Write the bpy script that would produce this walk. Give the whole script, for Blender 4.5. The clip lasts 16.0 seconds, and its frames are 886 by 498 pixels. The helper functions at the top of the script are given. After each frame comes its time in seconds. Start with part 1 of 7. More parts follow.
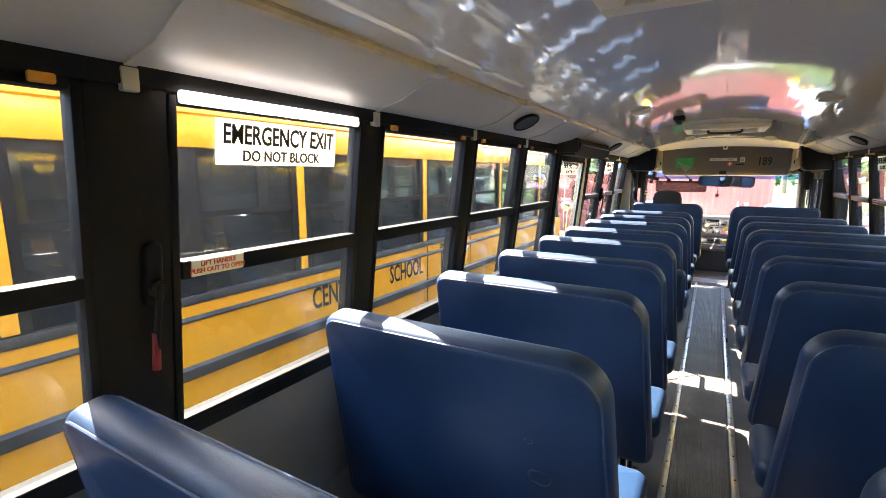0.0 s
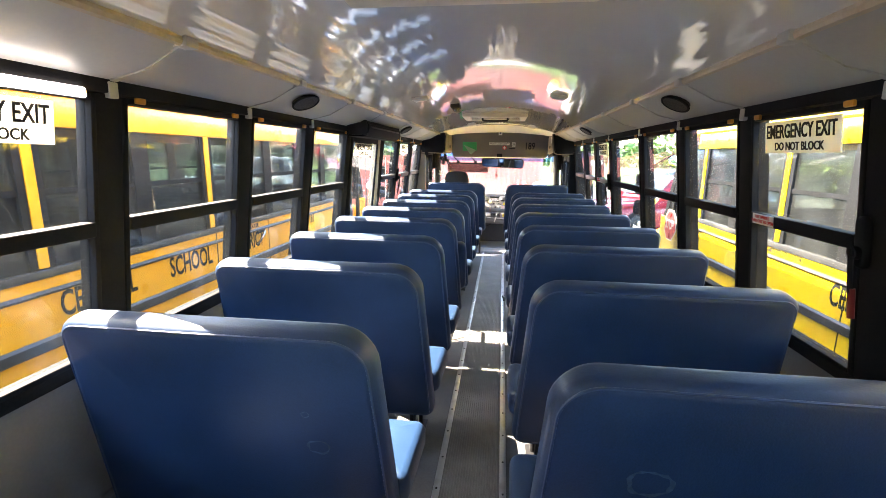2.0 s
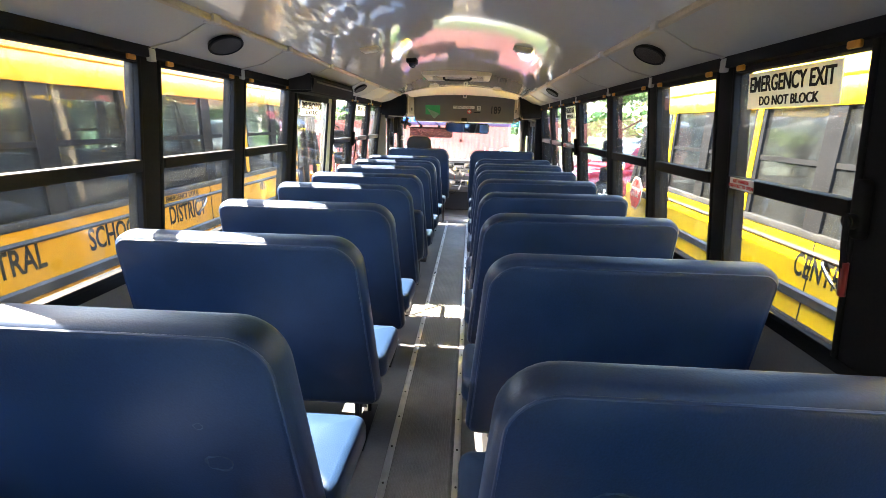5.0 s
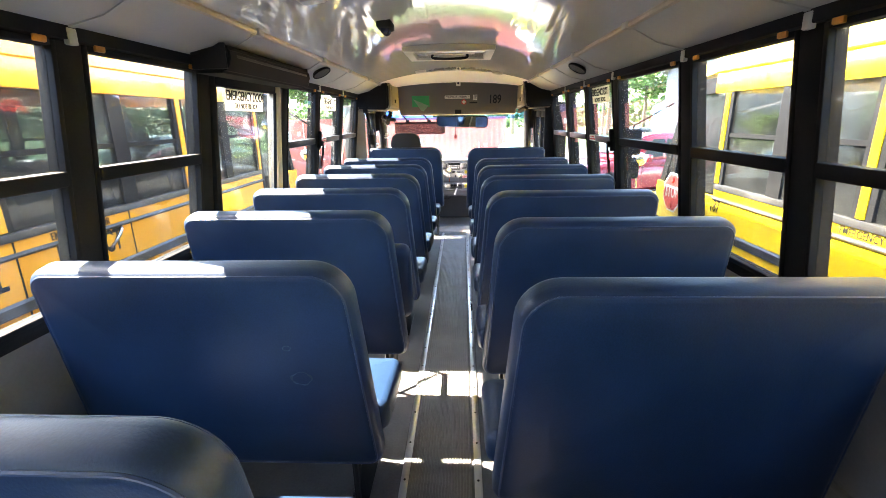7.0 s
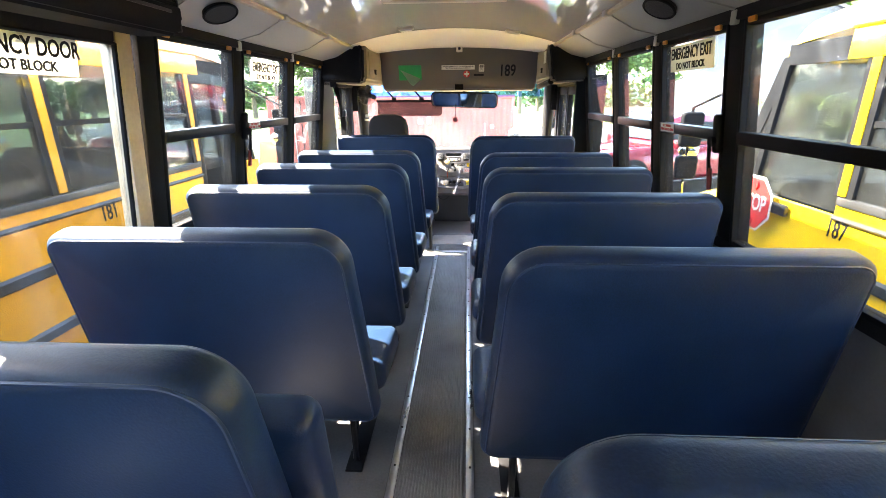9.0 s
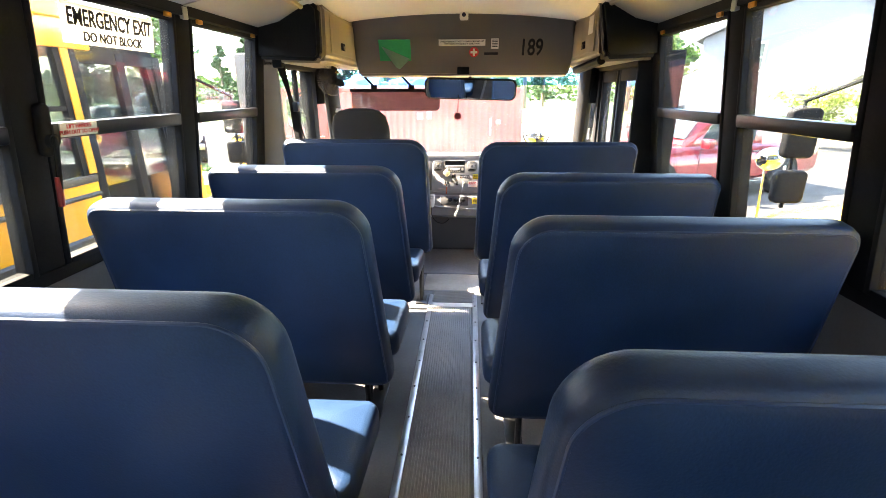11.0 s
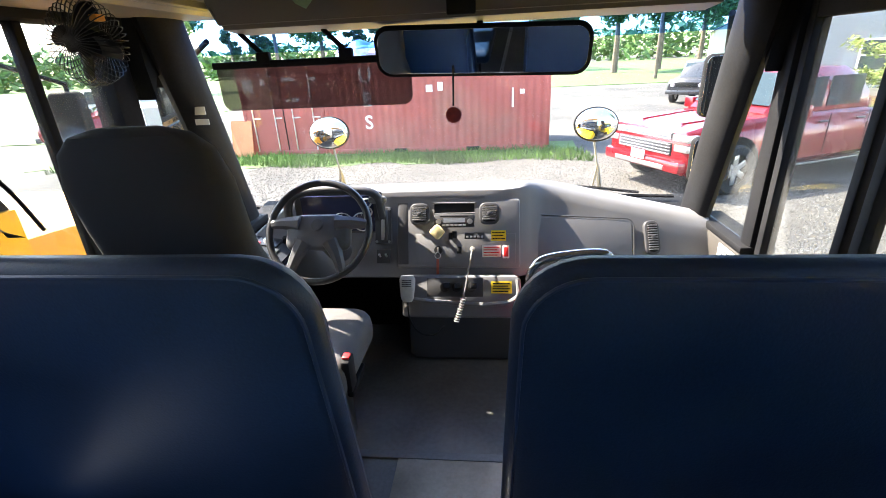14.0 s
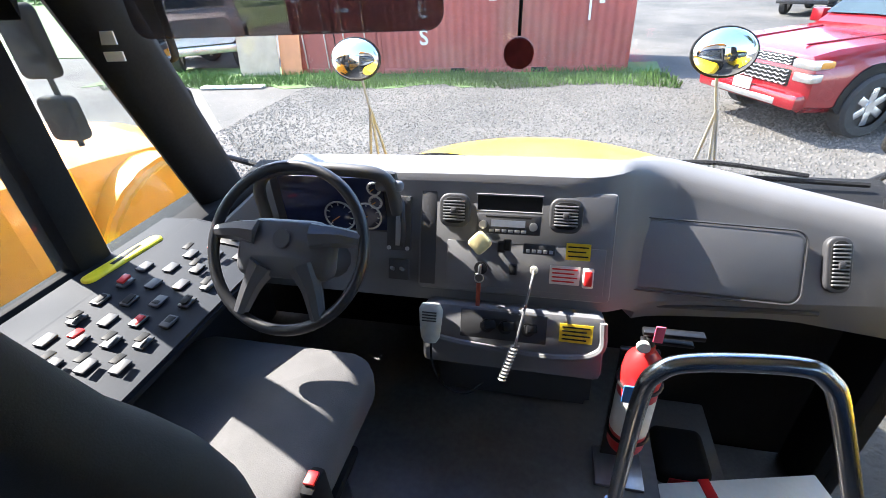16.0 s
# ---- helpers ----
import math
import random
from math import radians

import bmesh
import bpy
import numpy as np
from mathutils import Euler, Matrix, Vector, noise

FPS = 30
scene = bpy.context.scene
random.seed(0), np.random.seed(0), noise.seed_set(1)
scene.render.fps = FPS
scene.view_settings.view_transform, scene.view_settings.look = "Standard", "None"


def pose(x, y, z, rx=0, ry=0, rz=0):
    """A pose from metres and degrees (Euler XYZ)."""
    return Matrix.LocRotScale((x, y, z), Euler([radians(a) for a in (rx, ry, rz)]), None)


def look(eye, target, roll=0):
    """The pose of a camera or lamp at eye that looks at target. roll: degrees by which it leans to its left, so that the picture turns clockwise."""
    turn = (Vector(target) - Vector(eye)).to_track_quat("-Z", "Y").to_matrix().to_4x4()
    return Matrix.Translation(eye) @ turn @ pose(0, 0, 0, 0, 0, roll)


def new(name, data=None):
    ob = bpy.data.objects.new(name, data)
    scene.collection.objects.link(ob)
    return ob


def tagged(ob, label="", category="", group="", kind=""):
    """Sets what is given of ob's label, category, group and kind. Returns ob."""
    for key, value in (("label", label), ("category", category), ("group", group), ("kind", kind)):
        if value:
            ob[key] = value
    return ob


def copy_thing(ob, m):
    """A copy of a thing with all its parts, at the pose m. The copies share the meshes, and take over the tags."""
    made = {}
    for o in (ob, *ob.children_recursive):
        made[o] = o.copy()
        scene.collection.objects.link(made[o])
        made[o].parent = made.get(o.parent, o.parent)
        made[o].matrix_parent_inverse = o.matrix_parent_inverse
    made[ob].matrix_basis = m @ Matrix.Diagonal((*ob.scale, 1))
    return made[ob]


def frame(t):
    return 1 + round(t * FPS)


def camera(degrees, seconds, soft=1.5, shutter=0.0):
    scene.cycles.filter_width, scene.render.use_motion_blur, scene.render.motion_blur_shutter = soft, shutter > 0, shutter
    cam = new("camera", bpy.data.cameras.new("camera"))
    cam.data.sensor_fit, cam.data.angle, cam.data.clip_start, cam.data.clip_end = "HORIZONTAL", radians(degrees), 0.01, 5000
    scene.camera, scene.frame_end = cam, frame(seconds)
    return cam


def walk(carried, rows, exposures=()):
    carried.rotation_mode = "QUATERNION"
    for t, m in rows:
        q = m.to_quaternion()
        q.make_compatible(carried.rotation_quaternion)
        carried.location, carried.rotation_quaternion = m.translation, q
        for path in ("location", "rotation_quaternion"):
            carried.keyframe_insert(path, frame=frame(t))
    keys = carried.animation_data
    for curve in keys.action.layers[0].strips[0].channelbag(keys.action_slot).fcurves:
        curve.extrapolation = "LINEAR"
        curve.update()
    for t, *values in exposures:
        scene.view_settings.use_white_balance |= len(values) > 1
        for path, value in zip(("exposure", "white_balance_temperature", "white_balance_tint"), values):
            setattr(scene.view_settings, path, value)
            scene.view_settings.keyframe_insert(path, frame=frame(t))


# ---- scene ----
cam = camera(88.0, 16.0, soft=0.7)
PATH = [
    (0, (-0.052, -1.092, 1.517), (-1.048, 0.612, 1.195), -0.0),
    (0.5, (-0.015, -1.084, 1.524), (-0.805, 0.719, 1.175), 0.3),
    (1, (0.036, -1.093, 1.529), (-0.532, 0.789, 1.158), 0.7),
    (1.5, (0.075, -1.099, 1.53), (-0.305, 0.826, 1.144), 0.7),
    (2, (0.102, -1.104, 1.524), (-0.142, 0.841, 1.125), 0.7),
    (2.5, (0.113, -1.105, 1.521), (-0.033, 0.846, 1.103), 1.0),
    (3, (0.118, -1.108, 1.51), (0.024, 0.84, 1.066), 1.4),
    (3.5, (0.127, -1.11, 1.492), (0.041, 0.834, 1.034), 1.6),
    (4, (0.142, -1.106, 1.498), (0.055, 0.832, 1.013), 1.9),
    (4.2, (0.159, -1.088, 1.489), (0.068, 0.847, 0.989), 2.0),
    (6.3, (0.171, -0.138, 1.459), (0.054, 1.785, 0.924), -0.5),
    (6.5, (0.16, -0.024, 1.447), (0.048, 1.899, 0.912), -0.7),
    (7, (0.095, 0.324, 1.447), (0.011, 2.246, 0.902), -0.9),
    (7.5, (0.098, 0.654, 1.436), (0.033, 2.574, 0.878), -0.6),
    (8, (0.143, 1.031, 1.452), (0.063, 2.941, 0.866), -0.5),
    (8.5, (0.108, 1.427, 1.442), (0.042, 3.329, 0.83), -0.5),
    (9, (0.134, 1.764, 1.435), (0.034, 3.661, 0.808), -0.4),
    (9.2, (0.135, 1.902, 1.455), (0.039, 3.795, 0.815), -0.5),
    (11.3, (0.088, 3.39, 1.385), (-0.022, 5.277, 0.731), -0.1),
    (11.5, (0.057, 3.548, 1.383), (-0.055, 5.43, 0.715), -0.4),
    (12, (0.03, 3.922, 1.376), (-0.081, 5.799, 0.693), -1.1),
    (12.5, (0.092, 4.329, 1.423), (-0.048, 6.197, 0.723), -1.6),
    (13, (0.13, 4.707, 1.378), (-0.045, 6.568, 0.667), -2.0),
    (13.5, (0.138, 5.027, 1.405), (-0.088, 6.86, 0.642), -2.8),
    (14, (0.131, 5.304, 1.393), (-0.075, 7.139, 0.623), -2.8),
    (14.5, (0.116, 5.556, 1.383), (-0.096, 7.364, 0.556), -2.3),
    (15, (0.073, 5.789, 1.368), (-0.222, 7.559, 0.485), -2.7),
    (15.5, (0.098, 5.951, 1.352), (-0.291, 7.672, 0.411), -3.0),
    (16, (0.074, 6.049, 1.353), (-0.35, 7.695, 0.299), -3.6),
]
EXPOSURES = [(0, 4.95, 7100, 14), (1.5, 5.38, 7300, 14), (4, 5.25, 7200, 13), (6.5, 5.35, 7100, 13), (9, 5.2, 7000, 13), (12, 5.15, 7700, 13), (13, 4.6, 7500, 13), (14, 3.6, 6600, 11), (15, 3.25, 6200, 11), (16, 3.15, 6050, 11)]
walk(cam, [(t, look(eye, target, roll)) for t, eye, target, roll in PATH], EXPOSURES)

# ---- light ----
SUN_WAY = Vector((1.0, -0.35, -1.08)).normalized()
sun_el = math.asin(-SUN_WAY.z)
sun_az = math.atan2(-SUN_WAY.x, -SUN_WAY.y)
world = bpy.data.worlds.new("world")
scene.world = world
world.use_nodes = True
wn = world.node_tree
sky = wn.nodes.new("ShaderNodeTexSky")
sky.sky_type, sky.sun_disc = "NISHITA", False
sky.sun_elevation, sky.sun_rotation = sun_el, sun_az
wn.links.new(sky.outputs[0], wn.nodes["Background"].inputs[0])
wn.nodes["Background"].inputs[1].default_value = 0.15
sun = new("sun", bpy.data.lights.new("sun", "SUN"))
sun.data.energy, sun.data.angle, sun.data.color = 3.6, radians(0.5), (1.0, 0.92, 0.80)
sun.matrix_world = look((0, 0, 30), Vector((0, 0, 30)) + SUN_WAY)

# ---- materials ----
MATS = {}


def nodes_of(name):
    m = bpy.data.materials.new(name)
    m.use_nodes = True
    t = m.node_tree
    return m, t, t.nodes["Principled BSDF"]


def mat(name, col, rough=0.6, metal=0.0, var=0.15, scale=8.0, fine=60.0, bump=0.15, dist=0.004, stretch=(1, 1, 1), dirt=None, dirt_amount=0.0, coat=0.0, island=0.0, spec=0.5):
    """A surface with variation at two scales, wear stains and fine relief."""
    m, t, p = nodes_of(name)
    N, L = t.nodes, t.links
    co = N.new("ShaderNodeTexCoord")
    mp = N.new("ShaderNodeMapping")
    mp.inputs["Scale"].default_value = stretch
    L.new(co.outputs["Object"], mp.inputs[0])
    n1, n2 = N.new("ShaderNodeTexNoise"), N.new("ShaderNodeTexNoise")
    n1.inputs["Scale"].default_value, n1.inputs["Detail"].default_value = scale, 4
    n2.inputs["Scale"].default_value, n2.inputs["Detail"].default_value = fine, 3
    L.new(mp.outputs[0], n1.inputs["Vector"]), L.new(mp.outputs[0], n2.inputs["Vector"])
    mix = N.new("ShaderNodeMath")
    mix.operation = "MULTIPLY_ADD"
    L.new(n2.outputs[0], mix.inputs[0])
    mix.inputs[1].default_value = 0.5
    L.new(n1.outputs[0], mix.inputs[2])
    ramp = N.new("ShaderNodeValToRGB")
    lo, hi = [max(0, c * (1 - var)) for c in col], [min(1, c * (1 + var)) for c in col]
    ramp.color_ramp.elements[0].position, ramp.color_ramp.elements[0].color = 0.5, (*lo, 1)
    ramp.color_ramp.elements[1].position, ramp.color_ramp.elements[1].color = 1.0, (*hi, 1)
    L.new(mix.outputs[0], ramp.inputs[0])
    out = ramp.outputs[0]
    if dirt:
        n3, r3, mx = N.new("ShaderNodeTexNoise"), N.new("ShaderNodeValToRGB"), N.new("ShaderNodeMixRGB")
        n3.inputs["Scale"].default_value, n3.inputs["Detail"].default_value = scale * 0.7, 8
        L.new(co.outputs["Object"], n3.inputs["Vector"])
        r3.color_ramp.elements[0].position, r3.color_ramp.elements[1].position = 0.52, 0.72
        r3.color_ramp.elements[1].color = (dirt_amount,) * 3 + (1,)
        L.new(n3.outputs[0], r3.inputs[0]), L.new(r3.outputs[0], mx.inputs[0]), L.new(out, mx.inputs[1])
        mx.inputs[2].default_value = (*dirt, 1)
        out = mx.outputs[0]
    if island:
        g, hs = N.new("ShaderNodeNewGeometry"), N.new("ShaderNodeHueSaturation")
        mr = N.new("ShaderNodeMapRange")
        mr.inputs[3].default_value, mr.inputs[4].default_value = 1 - island, 1 + island
        L.new(g.outputs["Random Per Island"], mr.inputs[0]), L.new(mr.outputs[0], hs.inputs["Value"]), L.new(out, hs.inputs["Color"])
        out = hs.outputs[0]
    L.new(out, p.inputs["Base Color"])
    rr = N.new("ShaderNodeMapRange")
    rr.inputs[3].default_value, rr.inputs[4].default_value = max(0.02, rough - 0.12), min(1, rough + 0.12)
    L.new(n1.outputs[0], rr.inputs[0]), L.new(rr.outputs[0], p.inputs["Roughness"])
    p.inputs["Metallic"].default_value = metal
    p.inputs["Coat Weight"].default_value = coat
    p.inputs["Specular IOR Level"].default_value = spec
    if bump:
        b = N.new("ShaderNodeBump")
        b.inputs["Strength"].default_value, b.inputs["Distance"].default_value = bump, dist
        L.new(mix.outputs[0], b.inputs["Height"]), L.new(b.outputs[0], p.inputs["Normal"])
    MATS[name] = m
    return m


def glass(name, col=(0.96, 0.98, 0.97), haze=0.0, haze_col=(0.8, 0.82, 0.82)):
    """A thin clear pane: mostly see-through, glossy by Fresnel, with a film of dust."""
    m, t, p = nodes_of(name)
    N, L = t.nodes, t.links
    N.remove(p)
    tr, gl, df = N.new("ShaderNodeBsdfTransparent"), N.new("ShaderNodeBsdfGlossy"), N.new("ShaderNodeBsdfDiffuse")
    tr.inputs[0].default_value, df.inputs[0].default_value = (*col, 1), (*haze_col, 1)
    gl.inputs["Roughness"].default_value = 0.02
    lw, pw, fr = N.new("ShaderNodeLayerWeight"), N.new("ShaderNodeMath"), N.new("ShaderNodeMath")
    m1, m2 = N.new("ShaderNodeMixShader"), N.new("ShaderNodeMixShader")
    pw.operation, fr.operation = "POWER", "MULTIPLY_ADD"
    pw.inputs[1].default_value, fr.inputs[1].default_value, fr.inputs[2].default_value = 5.0, 0.7, 0.035
    L.new(lw.outputs["Facing"], pw.inputs[0]), L.new(pw.outputs[0], fr.inputs[0])
    co, nz, rp = N.new("ShaderNodeTexCoord"), N.new("ShaderNodeTexNoise"), N.new("ShaderNodeMapRange")
    nz.inputs["Scale"].default_value, nz.inputs["Detail"].default_value = 3.0, 8
    L.new(co.outputs["Object"], nz.inputs["Vector"]), L.new(nz.outputs[0], rp.inputs[0])
    rp.inputs[1].default_value, rp.inputs[2].default_value = 0.35, 0.75
    rp.inputs[3].default_value, rp.inputs[4].default_value = haze * 0.3, haze * 1.7
    L.new(rp.outputs[0], m1.inputs[0]), L.new(tr.outputs[0], m1.inputs[1]), L.new(df.outputs[0], m1.inputs[2])
    L.new(fr.outputs[0], m2.inputs[0]), L.new(m1.outputs[0], m2.inputs[1]), L.new(gl.outputs[0], m2.inputs[2])
    L.new(m2.outputs[0], N["Material Output"].inputs[0])
    MATS[name] = m
    return m


def glow(name, col, power):
    m, t, p = nodes_of(name)
    p.inputs["Base Color"].default_value = (*col, 1)
    p.inputs["Emission Color"].default_value, p.inputs["Emission Strength"].default_value = (*col, 1), power
    return m


VINYL = mat("navy_vinyl", (0.0062, 0.0215, 0.056), 0.44, var=0.3, scale=3.0, fine=200, bump=0.5, dist=0.002, dirt=(0.03, 0.06, 0.115), dirt_amount=0.22, spec=0.34)
PIPING = mat("navy_piping", (0.012, 0.03, 0.075), 0.4, var=0.2, fine=200, bump=0.1)
BLACK = mat("black_frame", (0.012, 0.012, 0.013), 0.68, var=0.3, scale=5, fine=120, bump=0.15, dist=0.001, dirt=(0.04, 0.038, 0.035), dirt_amount=0.2, spec=0.1)
STEELBLK = mat("black_steel", (0.015, 0.015, 0.016), 0.35, 0.3, var=0.3)
WALLGREY = mat("grey_wall_panel", (0.15, 0.154, 0.16), 0.38, 0.0, var=0.12, scale=3, fine=90, bump=0.1, dirt=(0.05, 0.05, 0.05), dirt_amount=0.4)
COVE = mat("cove_panel", (0.47, 0.46, 0.43), 0.42, 0.15, var=0.06, scale=2, fine=70, bump=0.08, dist=0.002, dirt=(0.35, 0.30, 0.22), dirt_amount=0.25)
TRIM = mat("tan_trim", (0.50, 0.42, 0.30), 0.4, 0.1, var=0.15, scale=6)
RUBBER = mat("dark_rubber_floor", (0.125, 0.124, 0.125), 0.5, var=0.3, scale=4, fine=90, bump=0.2, dirt=(0.2, 0.185, 0.16), dirt_amount=0.4)
RUNNER = mat("ribbed_rubber", (0.22, 0.212, 0.20), 0.5, var=0.3, scale=5, fine=120, bump=0.2, dirt=(0.22, 0.2, 0.17), dirt_amount=0.4)
MATBLK = mat("cab_floor_mat", (0.12, 0.118, 0.117), 0.33, var=0.35, scale=4, fine=50, bump=0.3, dirt=(0.22, 0.17, 0.12), dirt_amount=0.6)
TANFLOOR = mat("tan_step_panel", (0.30, 0.26, 0.21), 0.5, var=0.2, scale=5, fine=80, dirt=(0.1, 0.08, 0.06), dirt_amount=0.5)
ALU = mat("aluminium_strip", (0.62, 0.62, 0.62), 0.32, 0.9, var=0.15, scale=10, stretch=(1, 0.2, 1), dirt=(0.2, 0.18, 0.15), dirt_amount=0.5)
CHROME = mat("brushed_steel_tube", (0.5, 0.47, 0.43), 0.22, 1.0, var=0.12, scale=12, bump=0.05)
PLASTIC = mat("dark_cab_plastic", (0.05, 0.045, 0.04), 0.5, var=0.12, scale=4, fine=300, bump=0.2, dist=0.0008)
HEADER = mat("brown_grey_header", (0.12, 0.105, 0.09), 0.42, var=0.12, scale=3, fine=250, bump=0.2, dist=0.0008)
HEADTAN = mat("tan_locker_plastic", (0.28, 0.235, 0.18), 0.42, var=0.12, scale=3, fine=250, bump=0.2, dist=0.0008)
DASH = mat("grey_dash_plastic", (0.145, 0.145, 0.15), 0.55, var=0.1, scale=4, fine=350, bump=0.3, dist=0.0008)
DASHDK = mat("dark_dash_plastic", (0.04, 0.04, 0.043), 0.5, var=0.15, scale=4, fine=350, bump=0.25, dist=0.0008)
CLOTH = mat("charcoal_cloth", (0.088, 0.085, 0.085), 0.9, var=0.3, scale=6, fine=420, bump=0.6, dist=0.002, dirt=(0.10, 0.095, 0.09), dirt_amount=0.25)
YELLOW = mat("school_bus_yellow", (0.88, 0.37, 0.01), 0.3, var=0.07, scale=1.2, fine=20, bump=0.03, coat=0.3, dirt=(0.45, 0.25, 0.06), dirt_amount=0.25)
YELLOW_BR = mat("bright_bus_yellow", (0.93, 0.58, 0.01), 0.3, var=0.06, scale=1.2, fine=20, bump=0.03, coat=0.3, dirt=(0.6, 0.38, 0.05), dirt_amount=0.15)
RUBRAIL = mat("black_rub_rail", (0.025, 0.024, 0.024), 0.5, var=0.3, scale=5, dirt=(0.14, 0.12, 0.10), dirt_amount=0.5)
INK = mat("black_lettering", (0.012, 0.012, 0.012), 0.55, var=0.2, spec=0.15)
WHITEP = mat("white_sticker", (0.74, 0.73, 0.68), 0.5, var=0.06, scale=6, dirt=(0.55, 0.5, 0.42), dirt_amount=0.3)
SIGN = mat("translucent_sign", (0.70, 0.68, 0.60), 0.5, var=0.05, scale=5)
_n, _l = SIGN.node_tree.nodes, SIGN.node_tree.links
_tl, _mx = _n.new("ShaderNodeBsdfTranslucent"), _n.new("ShaderNodeMixShader")
_tl.inputs[0].default_value, _mx.inputs[0].default_value = (0.80, 0.77, 0.68, 1), 0.4
_l.new(_n["Principled BSDF"].outputs[0], _mx.inputs[1]), _l.new(_tl.outputs[0], _mx.inputs[2]), _l.new(_mx.outputs[0], _n["Material Output"].inputs[0])
ORANGE = mat("orange_latch", (0.62, 0.26, 0.03), 0.45, var=0.2, scale=20)
GREYPOLE = mat("grey_pole_paint", (0.16, 0.16, 0.16), 0.5, var=0.2)
GREEN = mat("green_sticker", (0.015, 0.30, 0.09), 0.35, var=0.1)
RED = mat("red_plastic", (0.55, 0.02, 0.02), 0.35, var=0.15)
YEL_LAB = mat("yellow_label", (0.85, 0.62, 0.03), 0.45, var=0.08)
SPEAKER = mat("speaker_mesh", (0.012, 0.012, 0.012), 0.6, var=0.4, scale=200, bump=0.4)
BEIGE = mat("beige_hatch", (0.62, 0.56, 0.45), 0.4, var=0.08, scale=4)
GLASS = glass("side_glass", (0.70, 0.725, 0.72), haze=0.022)
GLASSF = glass("windshield_glass", (0.78, 0.80, 0.79), haze=0.026)
GLASST = glass("tint_band_glass", (0.16, 0.34, 0.74), haze=0.0)
SMOKE = glass("smoked_visor", (0.34, 0.31, 0.31), haze=0.02)
DKGLASS = glass("neighbour_glass", (0.46, 0.50, 0.50), haze=0.014)
MIRROR, _t, _p = nodes_of("mirror")
_p.inputs["Metallic"].default_value, _p.inputs["Roughness"].default_value, _p.inputs["Base Color"].default_value = 1.0, 0.02, (0.8, 0.82, 0.84, 1)
LAMP = glow("lit_strip", (1.0, 0.97, 1.0), 0.3)
SCREEN = mat("dark_display", (0.02, 0.025, 0.06), 0.12, var=0.1, bump=0)


def ceiling_mat():
    """Polished ceiling sheet with the slow waves that stretch its reflections."""
    m, t, p = nodes_of("polished_ceiling")
    N, L = t.nodes, t.links
    co, mp, nz, b = N.new("ShaderNodeTexCoord"), N.new("ShaderNodeMapping"), N.new("ShaderNodeTexNoise"), N.new("ShaderNodeBump")
    mp.inputs["Scale"].default_value = (8.0, 0.16, 1.0)
    nz.inputs["Scale"].default_value, nz.inputs["Detail"].default_value = 2.2, 0.6
    L.new(co.outputs["Object"], mp.inputs[0]), L.new(mp.outputs[0], nz.inputs["Vector"])
    b.inputs["Strength"].default_value, b.inputs["Distance"].default_value = 1.0, 0.0026
    L.new(nz.outputs[0], b.inputs["Height"]), L.new(b.outputs[0], p.inputs["Normal"])
    n2, r2 = N.new("ShaderNodeTexNoise"), N.new("ShaderNodeValToRGB")
    n2.inputs["Scale"].default_value, n2.inputs["Detail"].default_value = 9.0, 6
    L.new(co.outputs["Object"], n2.inputs["Vector"]), L.new(n2.outputs[0], r2.inputs[0])
    r2.color_ramp.elements[0].color, r2.color_ramp.elements[1].color = (0.88, 0.85, 0.80, 1), (0.95, 0.92, 0.87, 1)
    L.new(r2.outputs[0], p.inputs["Base Color"])
    p.inputs["Metallic"].default_value, p.inputs["Roughness"].default_value = 0.36, 0.055
    return m


CEIL = ceiling_mat()
CEIL_FRONT = mat("satin_ceiling", (0.80, 0.77, 0.70), 0.38, 0.0, var=0.04, scale=2, fine=40, bump=0.05, dist=0.002)

# ---- mesh helpers ----


def link(name, bm, material, smooth=False):
    me = bpy.data.meshes.new(name)
    bmesh.ops.recalc_face_normals(bm, faces=bm.faces)
    bm.to_mesh(me)
    bm.free()
    me.materials.append(material)
    if smooth:
        for f in me.polygons:
            f.use_smooth = True
        me.set_sharp_from_angle(angle=radians(38))
    return new(name, me)


def part(name, bm, material, parent, label="", smooth=True):
    ob = link(name, bm, material, smooth)
    ob.parent = parent
    if label:
        ob["label"] = label
    return ob


def thing(name, label, category, at=(0, 0, 0), group="", kind=""):
    e = new(name)
    e.empty_display_size = 0.1
    e.location = at
    return tagged(e, label, category, group, kind)


def box(x0, x1, y0, y1, z0, z1, bevel=0.0, bm=None, m=None, seg=2):
    own = bmesh.new()
    c = [(x, y, z) for z in (z0, z1) for y in (y0, y1) for x in (x0, x1)]
    v = [own.verts.new(p) for p in c]
    for f in ((0, 1, 3, 2), (4, 6, 7, 5), (0, 4, 5, 1), (2, 3, 7, 6), (0, 2, 6, 4), (1, 5, 7, 3)):
        own.faces.new([v[i] for i in f])
    if bevel:
        bmesh.ops.bevel(own, geom=own.edges[:], offset=min(bevel, 0.49 * min(abs(x1 - x0), abs(y1 - y0), abs(z1 - z0))), segments=seg, affect="EDGES", profile=0.5)
    if m is not None:
        own.transform(m)
    if bm is None:
        return own
    join(bm, own)
    return bm


def join(bm, other):
    me = bpy.data.meshes.new("tmp")
    other.to_mesh(me)
    other.free()
    bm.from_mesh(me)
    bpy.data.meshes.remove(me)
    return bm


